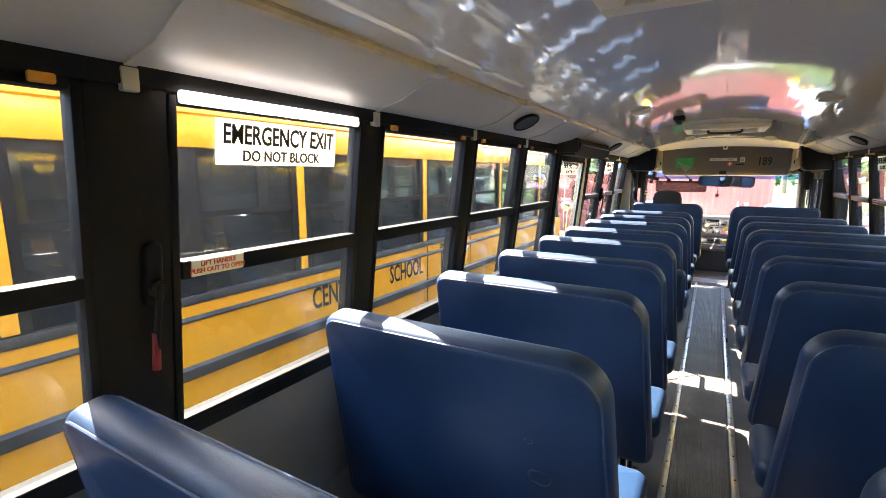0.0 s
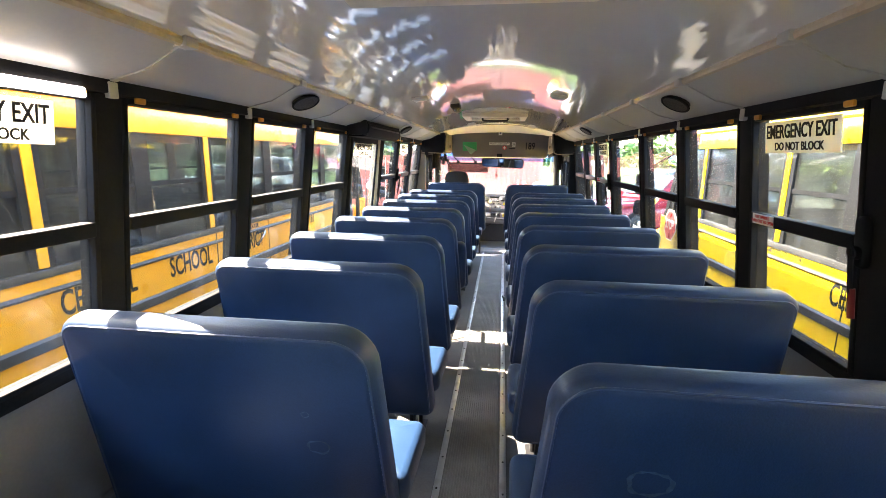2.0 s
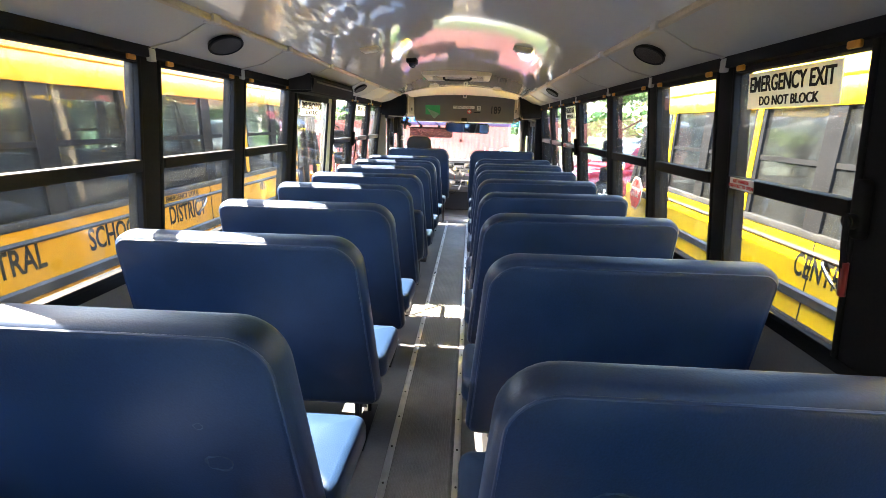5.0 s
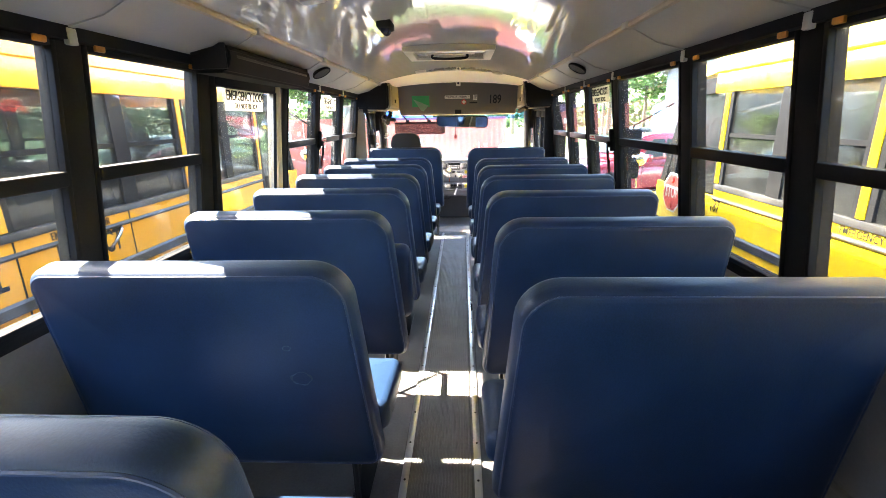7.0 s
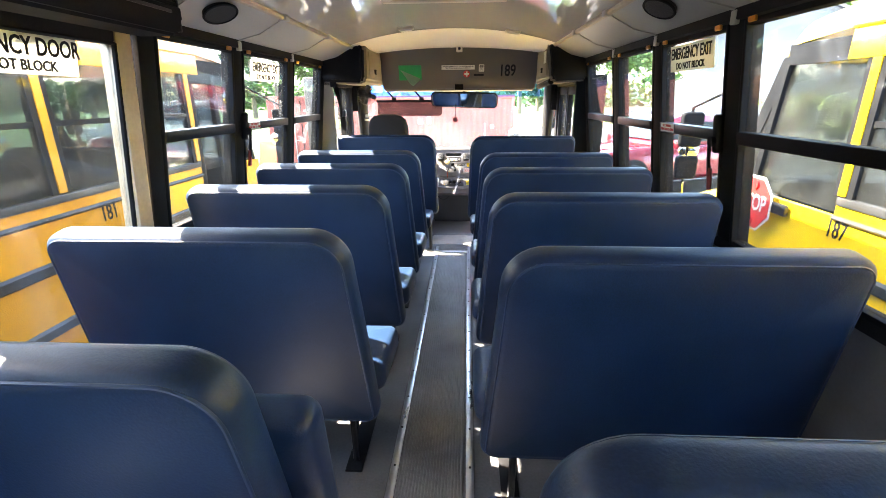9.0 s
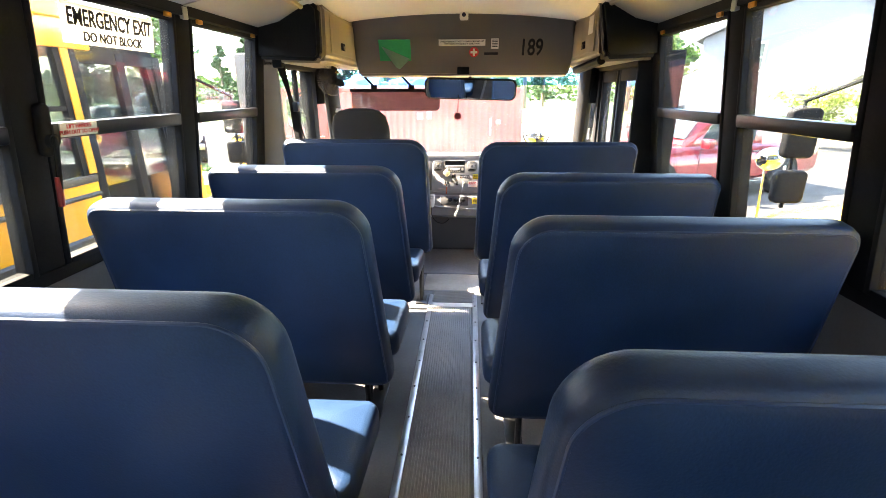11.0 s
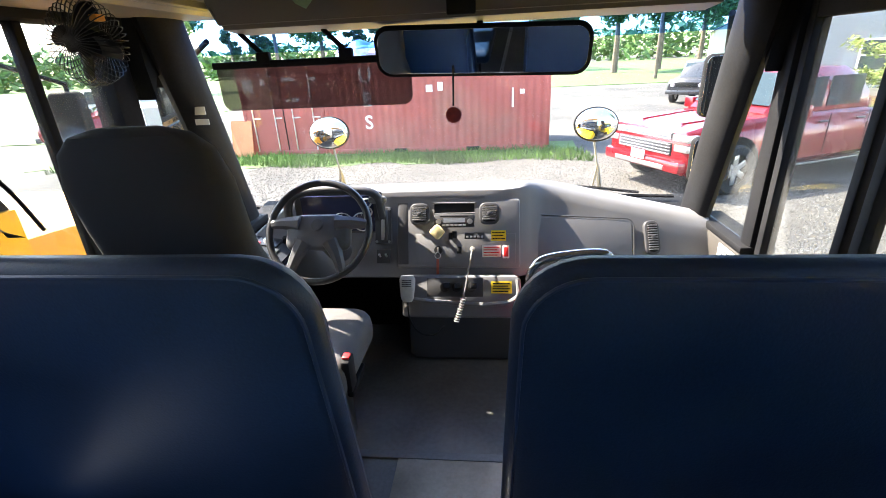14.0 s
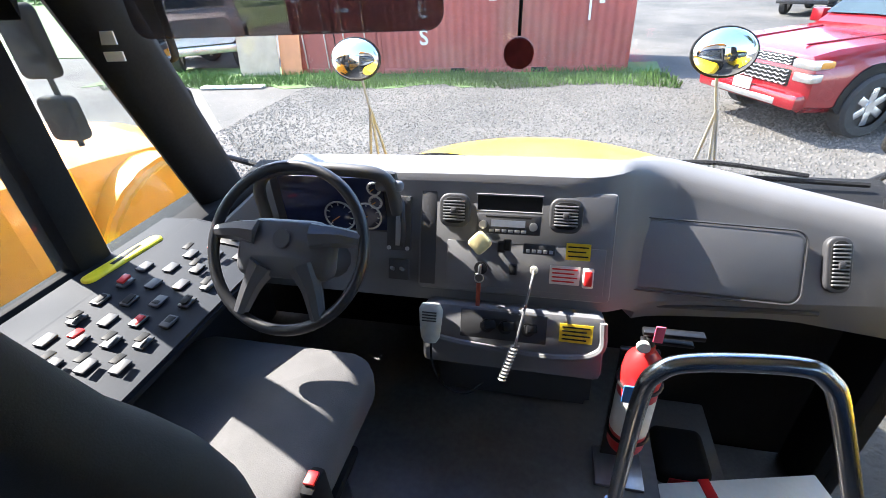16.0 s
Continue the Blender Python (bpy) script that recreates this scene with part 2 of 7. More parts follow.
def outline(w, h, r, seg=6, radii=None):
    """A rounded rectangle, w by h about the origin, as (u, v) points anticlockwise. radii: lower right, upper right, upper left, lower left."""
    rs = radii or (r, r, r, r)
    pts = []
    for (cx, cy), q, a0 in zip(((w / 2, -h / 2), (w / 2, h / 2), (-w / 2, h / 2), (-w / 2, -h / 2)), rs, (-90, 0, 90, 180)):
        ox, oy = cx - math.copysign(q, cx), cy - math.copysign(q, cy)
        for k in range(seg + 1):
            a = radians(a0 + 90 * k / seg)
            pts.append((ox + q * math.cos(a), oy + q * math.sin(a)))
    return pts


def slab(w, h, d, rc, re, seg=6, rings=3, radii=None, crown=0.0):
    """A padded block: rounded outline in x and z, d thick in y, with edges rounded by re and faces crowned outward."""
    bm = bmesh.new()
    loops = []
    steps = [(re * (1 - math.sin(radians(90 * k / rings))), -d / 2 + re * (1 - math.cos(radians(90 * k / rings)))) for k in range(rings + 1)]
    prof = steps + [(i, -y) for i, y in reversed(steps)]
    if crown:
        prof = [(re + min(w, h) * 0.22, -d / 2 - crown)] + prof + [(re + min(w, h) * 0.22, d / 2 + crown)]
    for inset, y in prof:
        rr = [max(0.004, q - inset) for q in (radii or (rc,) * 4)]
        loops.append([bm.verts.new((u, y, v)) for u, v in outline(w - 2 * inset, h - 2 * inset, 0, seg, rr)])
    for a, b in zip(loops, loops[1:]):
        for i in range(len(a)):
            j = (i + 1) % len(a)
            bm.faces.new((a[i], a[j], b[j], b[i]))
    bm.faces.new(loops[0][::-1]), bm.faces.new(loops[-1])
    return bm


def tube(pts, r, seg=8, closed=False, bm=None, caps=True):
    """A round tube along points; r is one radius or one for each point."""
    bm = bm or bmesh.new()
    P = [Vector(p) for p in pts]
    n = len(P)
    rad = r if isinstance(r, (list, tuple)) else [r] * n
    rings, up = [], None
    for i in range(n):
        a, b = P[i - 1] if (i or closed) else P[i], P[(i + 1) % n] if (i < n - 1 or closed) else P[i]
        d = (b - a).normalized()
        if up is None:
            up = d.orthogonal().normalized()
        up = (up - d * up.dot(d))
        up = up.normalized() if up.length > 1e-6 else d.orthogonal().normalized()
        side = d.cross(up)
        rings.append([bm.verts.new(P[i] + (up * math.cos(q) + side * math.sin(q)) * rad[i]) for q in (2 * math.pi * k / seg for k in range(seg))])
    pairs = list(zip(rings, rings[1:])) + ([(rings[-1], rings[0])] if closed else [])
    for a, b in pairs:
        for i in range(seg):
            j = (i + 1) % seg
            bm.faces.new((a[i], a[j], b[j], b[i]))
    if caps and not closed:
        bm.faces.new(rings[0][::-1]), bm.faces.new(rings[-1])
    return bm


def smooth_path(pts, n=6):
    """Points of a Catmull-Rom curve through pts."""
    P = [Vector(p) for p in pts]
    P = [2 * P[0] - P[1]] + P + [2 * P[-1] - P[-2]]
    out = []
    for i in range(1, len(P) - 2):
        a, b, c, d = P[i - 1:i + 3]
        for k in range(n):
            t = k / n
            out.append(0.5 * (2 * b + (c - a) * t + (2 * a - 5 * b + 4 * c - d) * t * t + (3 * b - a - 3 * c + d) * t ** 3))
    return out + [P[-2]]


def prism(profile, axis, a0, a1, bm=None):
    """A closed profile pushed along an axis from a0 to a1. Profile: (y, z) for x, (x, z) for y, (x, y) for z."""
    own = bmesh.new()
    put = {"x": lambda p, a: (a, p[0], p[1]), "y": lambda p, a: (p[0], a, p[1]), "z": lambda p, a: (p[0], p[1], a)}[axis]
    A, B = [own.verts.new(put(p, a0)) for p in profile], [own.verts.new(put(p, a1)) for p in profile]
    n = len(A)
    for i in range(n):
        j = (i + 1) % n
        own.faces.new((A[i], A[j], B[j], B[i]))
    own.faces.new(A[::-1]), own.faces.new(B)
    return join(bm, own) if bm else own


def loft(sections, closed=True, caps=True):
    """Skin over rings of equal length."""
    bm = bmesh.new()
    R = [[bm.verts.new(p) for p in s] for s in sections]
    n = len(R[0])
    for a, b in zip(R, R[1:]):
        for i in range(n if closed else n - 1):
            j = (i + 1) % n
            bm.faces.new((a[i], a[j], b[j], b[i]))
    if caps and closed:
        bm.faces.new(R[0][::-1]), bm.faces.new(R[-1])
    return bm


def disc(r, d, seg=24, m=None, bevel=0.0):
    """A round plate about the y axis, d thick."""
    bm = bmesh.new()
    bmesh.ops.create_cone(bm, cap_ends=True, segments=seg, radius1=r, radius2=r, depth=d)
    if bevel:
        bmesh.ops.bevel(bm, geom=[e for e in bm.edges if abs(e.verts[0].co.z - e.verts[1].co.z) < 1e-6], offset=bevel, segments=2, affect="EDGES")
    bm.transform(Matrix.Rotation(radians(90), 4, "X"))
    if m is not None:
        bm.transform(m)
    return bm


def ball(r, m=None, u=16, v=10):
    bm = bmesh.new()
    bmesh.ops.create_uvsphere(bm, u_segments=u, v_segments=v, radius=r)
    if m is not None:
        bm.transform(m)
    return bm


def text(name, words, size, m, material, parent=None, stretch=1.0, thick=0.001, label=""):
    """Lettering as a flat mesh; m places it: x along the line, y up the letters."""
    cu = bpy.data.curves.new("lettering", "FONT")
    cu.body, cu.size, cu.align_x, cu.align_y, cu.extrude, cu.resolution_u = words, size, "CENTER", "CENTER", thick, 3
    cu.offset = size * 0.018
    tmp = bpy.data.objects.new("lettering", cu)
    scene.collection.objects.link(tmp)
    me = bpy.data.meshes.new_from_object(tmp.evaluated_get(bpy.context.evaluated_depsgraph_get()))
    bpy.data.objects.remove(tmp)
    me.transform(m @ Matrix.Diagonal((stretch, 1, 1, 1)))
    me.materials.clear()
    me.materials.append(material)
    ob = new(name, me)
    if parent:
        ob.parent = parent
    if label:
        ob["label"] = label
    return ob


# lettering planes: facing -y (read by one who looks ahead), facing +x on the left side, facing -x on the right side
FACE_BACK = pose(0, 0, 0, 90, 0, 0)
FACE_RIGHT = pose(0, 0, 0, 90, 0, 90)
FACE_LEFT = pose(0, 0, 0, 90, 0, -90)


def at(m, x, y, z):
    return Matrix.Translation((x, y, z)) @ m

# ---- the bus shell ----
REAR, FRONT = -3.1, 7.5
LEFT_POSTS = [-2.93, -2.14, -1.35, -0.55, 0.28, 1.09, 1.855, 2.65, 3.71, 4.485, 5.30, 6.08]
RIGHT_POSTS = [-2.83, -2.04, -1.25, -0.45, 0.345, 1.13, 1.88, 2.69, 3.735, 4.495, 5.24, 6.08]
WIDE_POSTS = (-0.55, 0.345)
WX, SILL, COVE_Z = 1.165, 0.875, 1.745
COVE_X, CEIL_EDGE, CEIL_MID = 0.87, 1.86, 1.985

floor = tagged(link("floor", box(-1.36, 1.36, REAR, 6.575, -0.08, 0.0), RUBBER), "worn dark grey rubber floor of a bus", "floor", kind="structure")
cab_floor = tagged(link("floor_cab", box(-1.2, 0.44, 6.575, 7.75, -0.085, -0.004), MATBLK), "scuffed black rubber mat of the driver area", "floor", kind="structure")


def ribbed(x0, x1, y0, y1, pitch, along, z=0.004, h=0.005):
    """A rubber runner with raised ribs along y or across x."""
    n = max(2, int(((x1 - x0) if along == "y" else (y1 - y0)) / pitch))
    a0 = x0 if along == "y" else y0
    prof = [(a0, z - 0.0035)]
    for k in range(n):
        a = a0 + k * pitch
        prof += [(a + 0.05 * pitch, z), (a + 0.15 * pitch, z + h), (a + 0.6 * pitch, z + h), (a + 0.7 * pitch, z)]
    prof.append((a0 + n * pitch, z - 0.0035))
    return prism(prof, "y", y0, y1) if along == "y" else prism(prof, "x", x0, x1)


runner = thing("aisle_runner", "long ribbed grey rubber runner along the aisle", "floor runner", kind="structure")
part("runner_mat", ribbed(-0.130, 0.141, REAR, 5.98, 0.0125, "y"), RUNNER, runner, smooth=False)
part("cross_strip", ribbed(-0.14, 0.155, 6.05, 6.25, 0.0125, "x"), RUNNER, runner, smooth=False)
part("end_plate", box(-0.145, 0.155, 5.985, 6.045, 0.0015, 0.007, 0.002), WHITEP, runner)
part("step_panel", box(-0.22, 0.30, 6.255, 6.575, 0.001, 0.006, 0.002), TANFLOOR, runner)
part("step_edge", box(-0.6, 0.44, 6.57, 6.605, -0.003, 0.010, 0.004), RUBBER, runner)
for x0, x1 in ((-0.164, -0.132), (0.142, 0.174)):
    strip = part("aluminium_strip", box(x0, x1, REAR, 6.18, 0.002, 0.0085, 0.002), ALU, runner, "bare aluminium strip with screws")
    bm = bmesh.new()
    for k in range(40):
        join(bm, disc(0.005, 0.004, 8, at(pose(0, 0, 0, 90), (x0 + x1) / 2, -2.9 + k * 0.228, 0.0095)))
    part("screw_row", bm, STEELBLK, strip, smooth=False)


def side_wall(s, posts, name):
    """The metal side below and above the windows, with black pillars and a sill."""
    w = thing(name, "grey metal bus side with black window pillars", "wall", kind="structure")
    X = lambda a, b: (min(s * a, s * b), max(s * a, s * b))
    spans = [(REAR, 2.69), (3.66, 6.15)] if s < 0 else [(REAR, 6.11)]
    for y0, y1 in spans:
        part("lower_panel", box(*X(1.175, 1.22), y0, y1, 0.0, SILL - 0.03), WALLGREY, w)
        part("sill", box(*X(1.156, 1.225), y0, y1, SILL - 0.03, SILL + 0.012, 0.006), BLACK, w)
        part("seat_rail", box(*X(1.155, 1.176), y0, y1, 0.33, 0.37, 0.008), WALLGREY, w)
    part("header_rail", box(*X(1.135, 1.225), REAR, 6.12, 1.705, 1.78, 0.004), BLACK, w)
    part("roof_side", box(*X(1.15, 1.225), REAR, 6.12, 1.782, 1.91), WALLGREY, w)
    for y in posts:
        half = 0.085 if y in WIDE_POSTS else 0.052
        part("pillar", box(*X(1.15, 1.225), y - half, y + half, SILL + 0.012, 1.705, 0.008), BLACK, w)
        part("bracket", box(*X(1.13, 1.151), y - 0.018, y + 0.018, 1.69, 1.74, 0.004), COVE, w, "small pale metal bracket")
    return w


wall_left = side_wall(-1, LEFT_POSTS, "wall_left")
wall_right = side_wall(1, RIGHT_POSTS, "wall_right")


def bus_window(s, y0, y1, n, exit_sign=False, wide=False):
    """A split sash in a black frame: fixed lower pane, upper pane, rail and two orange latches."""
    lab = "split bus window, black frame" + (", emergency exit sign on its upper pane" if exit_sign else ", dusty glass")
    w = thing("window_%d" % n, lab, "window", (s * WX, (y0 + y1) / 2, SILL), kind="structure")
    h = (y1 - y0) / 2
    X = lambda a, b: (min(s * a, s * b), max(s * a, s * b))
    for name, ya, yb, za, zb in (("window_frame", -h, -h + 0.02, 0.012, 0.825), ("window_frame", h - 0.02, h, 0.012, 0.825), ("window_frame", -h + 0.02, h - 0.02, 0.012, 0.03), ("window_frame", -h + 0.02, h - 0.02, 0.805, 0.825)):
        part(name, box(*X(-0.018, 0.03), ya, yb, za, zb, 0.004), BLACK, w)
    part("sash_rail", box(*X(-0.028, 0.022), -h + 0.02, h - 0.02, 0.385, 0.432, 0.006), BLACK if not 3.6 < y0 < 6 else STEELBLK, w)
    for za, zb in ((0.03, 0.385), (0.432, 0.805)):
        bm = box(*X(0.002, 0.006), -h + 0.02, h - 0.02, za, zb)
        p = part("pane", bm, GLASS, w, smooth=False)
        p.visible_shadow = False
    for yy in (-h + 0.065, h - 0.065):
        part("latch", box(*X(-0.03, -0.018), yy - 0.022, yy + 0.022, 0.809, 0.829, 0.004), ORANGE, w, "small orange sash latch")
    if exit_sign:
        y, dz = (0.0 if s < 0 else 0.02), (0.05 if s < 0 else 0.058)
        sg = part("exit_sign", box(*X(-0.004, 0.001), y - 0.218, y + 0.218, 0.617 + dz, 0.737 + dz), SIGN, w, "white decal with black lettering")
        f = FACE_RIGHT if s < 0 else FACE_LEFT
        text("lettering", "EMERGENCY EXIT", 0.072, at(f, -s * 0.0075, y, 0.695 + dz), INK, sg, 0.70)
        text("lettering", "DO NOT BLOCK", 0.042, at(f, -s * 0.0075, y, 0.640 + dz), INK, sg, 0.9)
        yy = -h + 0.115 if s < 0 else h - 0.13
        nb = part("notice", box(*X(-0.032, -0.0285), yy - 0.075, yy + 0.075, 0.39, 0.43), WHITEP, w, "small notice with red writing")
        for k, zz in enumerate((0.419, 0.402)):
            text("lettering", ("LIFT HANDLE", "PUSH OUT TO OPEN")[k], 0.017, at(f, -s * 0.0325, yy, zz), RED, nb)
    return w


k = 0
for s, posts in ((-1, LEFT_POSTS), (1, RIGHT_POSTS)):
    for a, b in zip(posts, posts[1:]):
        k += 1
        if s < 0 and abs(a - 2.65) < 0.01:
            continue
        ex = (s < 0 and (abs(a + 0.55) < 0.01 or abs(a - 4.485) < 0.01)) or (s > 0 and (abs(a - 0.345) < 0.01 or abs(a - 3.735) < 0.01))
        bus_window(s, a + (0.085 if a in WIDE_POSTS else 0.052), b - (0.085 if b in WIDE_POSTS else 0.052), k, ex)


def exit_handle(s, y):
    """The black push-out lever on the pillar of an exit window."""
    h = thing("exit_handle", "black emergency window release lever with red grip", "handle", (s * 1.135, y, 1.29), "window release levers")
    part("housing", slab(0.04, 0.15, 0.03, 0.018, 0.01), BLACK, h).rotation_euler = (0, 0, radians(90))
    part("pivot", disc(0.02, 0.024, 16, at(pose(0, 0, 0, 0, 0, 90), -s * 0.022, 0, -0.03), 0.004), BLACK, h)
    part("lever", tube(smooth_path([(-s * 0.03, 0, -0.02), (-s * 0.035, -0.01, -0.1), (-s * 0.03, -0.015, -0.2)]), [0.008] * 13), BLACK, h)
    part("grip", tube([(-s * 0.031, -0.014, -0.13), (-s * 0.030, -0.015, -0.215)], 0.0095, 10), mat("dark_red_grip", (0.16, 0.012, 0.012), 0.4), h, "dark red grip")
    return h


for y in (-0.52, 4.52):
    exit_handle(-1, y)
for y in (0.40, 3.80):
    exit_handle(1, y)

# ceiling and coves
arc = [(COVE_X * math.sin(a), CEIL_EDGE + (CEIL_MID - CEIL_EDGE) * (1 - (math.sin(a)) ** 2) ** 0.9) for a in (radians(-90 + 180 * i / 28) for i in range(29))]
prof = arc + [(x * 1.0, z + 0.05) for x, z in reversed(arc)]
ceiling = tagged(link("ceiling", prism(prof, "y", REAR, 6.98), CEIL, True), "polished metal bus ceiling with wavy reflections", "ceiling", kind="structure")
drop = [[(x, 5.95, z - 0.004) for x, z in arc], [(x, 6.40, z - 0.03 - 0.02 * (z - CEIL_EDGE) / 0.125) for x, z in arc], [(x, 6.765, 1.852 + 0.056 * (z - CEIL_EDGE) / 0.125) for x, z in arc]]
tagged(link("ceiling_front", loft(drop, closed=False), CEIL_FRONT, True), "smooth cream ceiling panel that dips to the header", "ceiling", kind="structure")
tagged(link("roof", prism([(-1.25, 1.905), (-1.1, 2.08), (-0.6, 2.16), (0.6, 2.16), (1.1, 2.08), (1.25, 1.905), (1.22, 1.905), (1.08, 2.055), (0.6, 2.13), (-0.6, 2.13), (-1.08, 2.055), (-1.22, 1.905)], "y", REAR, 7.12), YELLOW), "yellow steel roof of the bus", "roof", kind="structure")
tagged(link("wall_rear", box(-1.36, 1.36, REAR - 0.06, REAR, -0.08, 2.05), WALLGREY), "grey rear wall of the bus", "wall", kind="structure")
for s, posts, side in ((-1, LEFT_POSTS, "left"), (1, RIGHT_POSTS, "right")):
    cv = thing("cove_" + side, "pale grey sloped panels above the windows", "cove", kind="structure")
    edges = [REAR] + posts[1:] + [6.12]
    for a, b in zip(edges, edges[1:]):
        quad = [(s * 1.14, COVE_Z), (s * 1.01, 1.775), (s * COVE_X, CEIL_EDGE - 0.01), (s * (COVE_X + 0.01), CEIL_EDGE + 0.01), (s * 1.02, 1.795), (s * 1.14, 1.765)]
        part("panel", prism(quad, "y", a + 0.002, b - 0.002), COVE, cv)
        part("joint_cover", prism([(s * 1.13, COVE_Z - 0.004), (s * 1.01, 1.770), (s * (COVE_X - 0.004), CEIL_EDGE - 0.014), (s * (COVE_X), CEIL_EDGE - 0.006), (s * 1.014, 1.777), (s * 1.13, COVE_Z + 0.004)], "y", a - 0.012, a + 0.012), COVE, cv)
        part("clip", box(s * 0.875 - 0.03, s * 0.875 + 0.03, a - 0.03, a + 0.03, 1.835, 1.868, 0.008), COVE, cv)
    part("trim_rail", tube([(s * 0.872, REAR, 1.853), (s * 0.872, 6.1, 1.853)], 0.016, 8), TRIM, cv, "tan plastic trim rail")


# ---- bench seats ----
def bench(name, s, y, cushion=True, width=0.965, top=1.042, bottom=0.26, lean=9.0, x_in=0.24, folded=False):
    """A high-backed vinyl bench: padded back that widens towards the aisle, seat cushion, steel legs."""
    cx = s * (x_in + width / 2)
    lab = "navy blue vinyl bench seat with high padded back" + (", cushion folded up" if folded else "")
    e = thing(name, lab if cushion else "navy blue padded crash barrier on steel legs", "bench seat" if cushion else "barrier", (cx, y, 0), "bench seats" if cushion else "crash barriers")
    h = top - bottom
    m = at(pose(0, 0, 0, lean), 0, 0.055, top) @ Matrix.Translation((0, 0, -h / 2))
    flare_out = 0.055 if cushion else 0.02

    def spread(v):
        """The aisle edge runs out towards the foot of the back."""
        if v.x * s < 0:
            v.x -= s * flare_out * min(1.0, -v.x * s / (0.3 * width)) * (0.5 - v.z / h)
        return v

    bm = slab(width, h, 0.105 if cushion else 0.07, 0.11, 0.035, 8, 4, radii=(0.05, 0.115 if s < 0 else 0.06, 0.06 if s < 0 else 0.115, 0.05), crown=0.012)
    for v in bm.verts:
        spread(v.co)
    bm.transform(m)
    back = part("backrest", bm, VINYL, e)
    d = 0.053 if cushion else 0.036
    for yy in (-d + 0.006, d - 0.006):
        pts = [m @ spread(Vector((u, yy, v))) for u, v in outline(width - 0.036, h - 0.036, 0, 8, (0.04, 0.1 if s < 0 else 0.05, 0.05 if s < 0 else 0.1, 0.04))]
        part("piping", tube(pts, 0.0042, 6, closed=True), PIPING, back)
    if cushion:
        bm = slab(width + 0.085, 0.40, 0.115, 0.045, 0.035, 5, 3, crown=0.012)
        if folded:
            bm.transform(at(pose(0, 0, 0, lean), -s * 0.03, 0.235, 0.64))
        else:
            bm.transform(at(pose(0, 0, 0, 86), -s * 0.03, 0.372, 0.412))
        part("seat_cushion", bm, VINYL, e)
        if not folded:
            part("seat_pan", box(-width / 2 + 0.03, width / 2 - 0.03, 0.2, 0.5, 0.33, 0.352, 0.004), STEELBLK, e)
    xa = -s * (width / 2 - 0.07)
    xb = s * (width / 2 - 0.04)
    yb = 0.48 if cushion else 0.26
    for yy in (0.20, yb):
        part("leg", tube(smooth_path([(xa, yy, 0.35), (xa, yy + 0.01, 0.2), (xa, yy + (0.02 if yy < 0.3 else -0.02), 0.012)], 4), 0.0135, 8), STEELBLK, e)
    if cushion:
        part("brace", tube([(xa, 0.21, 0.06), (xa + s * 0.02, yb - 0.01, 0.30)], 0.009, 8), STEELBLK, e)
    part("foot_plate", box(xa - 0.035, xa + 0.035, 0.16, yb + 0.04, 0.0, 0.012, 0.003), STEELBLK, e)
    part("frame_rail", tube([(xa, 0.20, 0.335), (xa, yb, 0.335)], 0.0135, 8), STEELBLK, e)
    part("frame_rail", tube([(xa, 0.20, 0.335), (xb, 0.20, 0.335)], 0.0135, 8), STEELBLK, e)
    if not cushion:
        for xx in (xa, -xa):
            part("upright", tube([(xx, 0.14, 0.5), (xx, 0.20, 0.335)], 0.0135, 8), STEELBLK, e)
    else:
        part("hinge", box(xa - 0.02, xa + 0.02, 0.14, 0.24, 0.34, 0.39, 0.008), STEELBLK, e)
    return e


def scuff(seat, u, z, r, seed, top=1.042, bottom=0.26):
    """A rubbed patch on the rear of a seat back: one ragged ring of worn vinyl."""
    rg = random.Random(seed)
    m = at(pose(0, 0, 0, 9.0), 0, 0.055, top) @ Matrix.Translation((0, 0, (bottom - top) / 2))
    v = (z - (m @ Vector((u, -0.066, 0))).z) / math.cos(radians(9))
    bm = bmesh.new()
    rings = []
    for k in range(22):
        a = 2 * math.pi * k / 22
        q = r * (1 + 0.22 * noise.noise(Vector((math.cos(a) * 1.7, math.sin(a) * 1.7, seed))))
        w = r * rg.uniform(0.03, 0.16)
        rings.append([bm.verts.new(m @ Vector((u + 1.35 * (q + o) * math.cos(a), -0.0668, v + (q + o) * math.sin(a)))) for o in (-w, w)])
    for a, b in zip(rings, rings[1:] + rings[:1]):
        bm.faces.new((a[0], a[1], b[1], b[0]))
    bmesh.ops.solidify(bm, geom=bm.faces[:], thickness=0.0008)
    part("scuff", bm, WORN, seat, "pale rubbed ring in the vinyl")


WORN = mat("worn_vinyl", (0.035, 0.06, 0.085), 0.6, var=0.5, scale=30, bump=0.3)
left_bench = bench("bench_seat", -1, -2.26)
right_bench = bench("bench_seat", 1, -2.38)
folded_bench = bench("bench_seat", -1, 2.33, folded=True)
for i in range(-2, 8):
    lb = folded_bench if i == 3 else copy_thing(left_bench, Matrix.Translation((left_bench.location.x, 0.02 + 0.76 * i, 0)))
    rb = copy_thing(right_bench, Matrix.Translation((right_bench.location.x, -0.13 + 0.757 * i, 0)))
    for seat, s, marks in ((lb, -1, ((0.31, 0.665, 0.024), (0.28, 0.78, 0.009)) if i in (0, 2) else ()), (rb, 1, ((-0.25, 0.77, 0.036),) if i == 0 else ())):
        for u, z, r in marks:
            scuff(seat, u, z, r, 7 * i + s + int(100 * u))
bench("crash_barrier", -1, 5.86, False, 0.88, 1.125, 0.38, 7.0, 0.145)
bench("crash_barrier", 1, 5.88, False, 0.92, 1.112, 0.33, 7.0, 0.165)

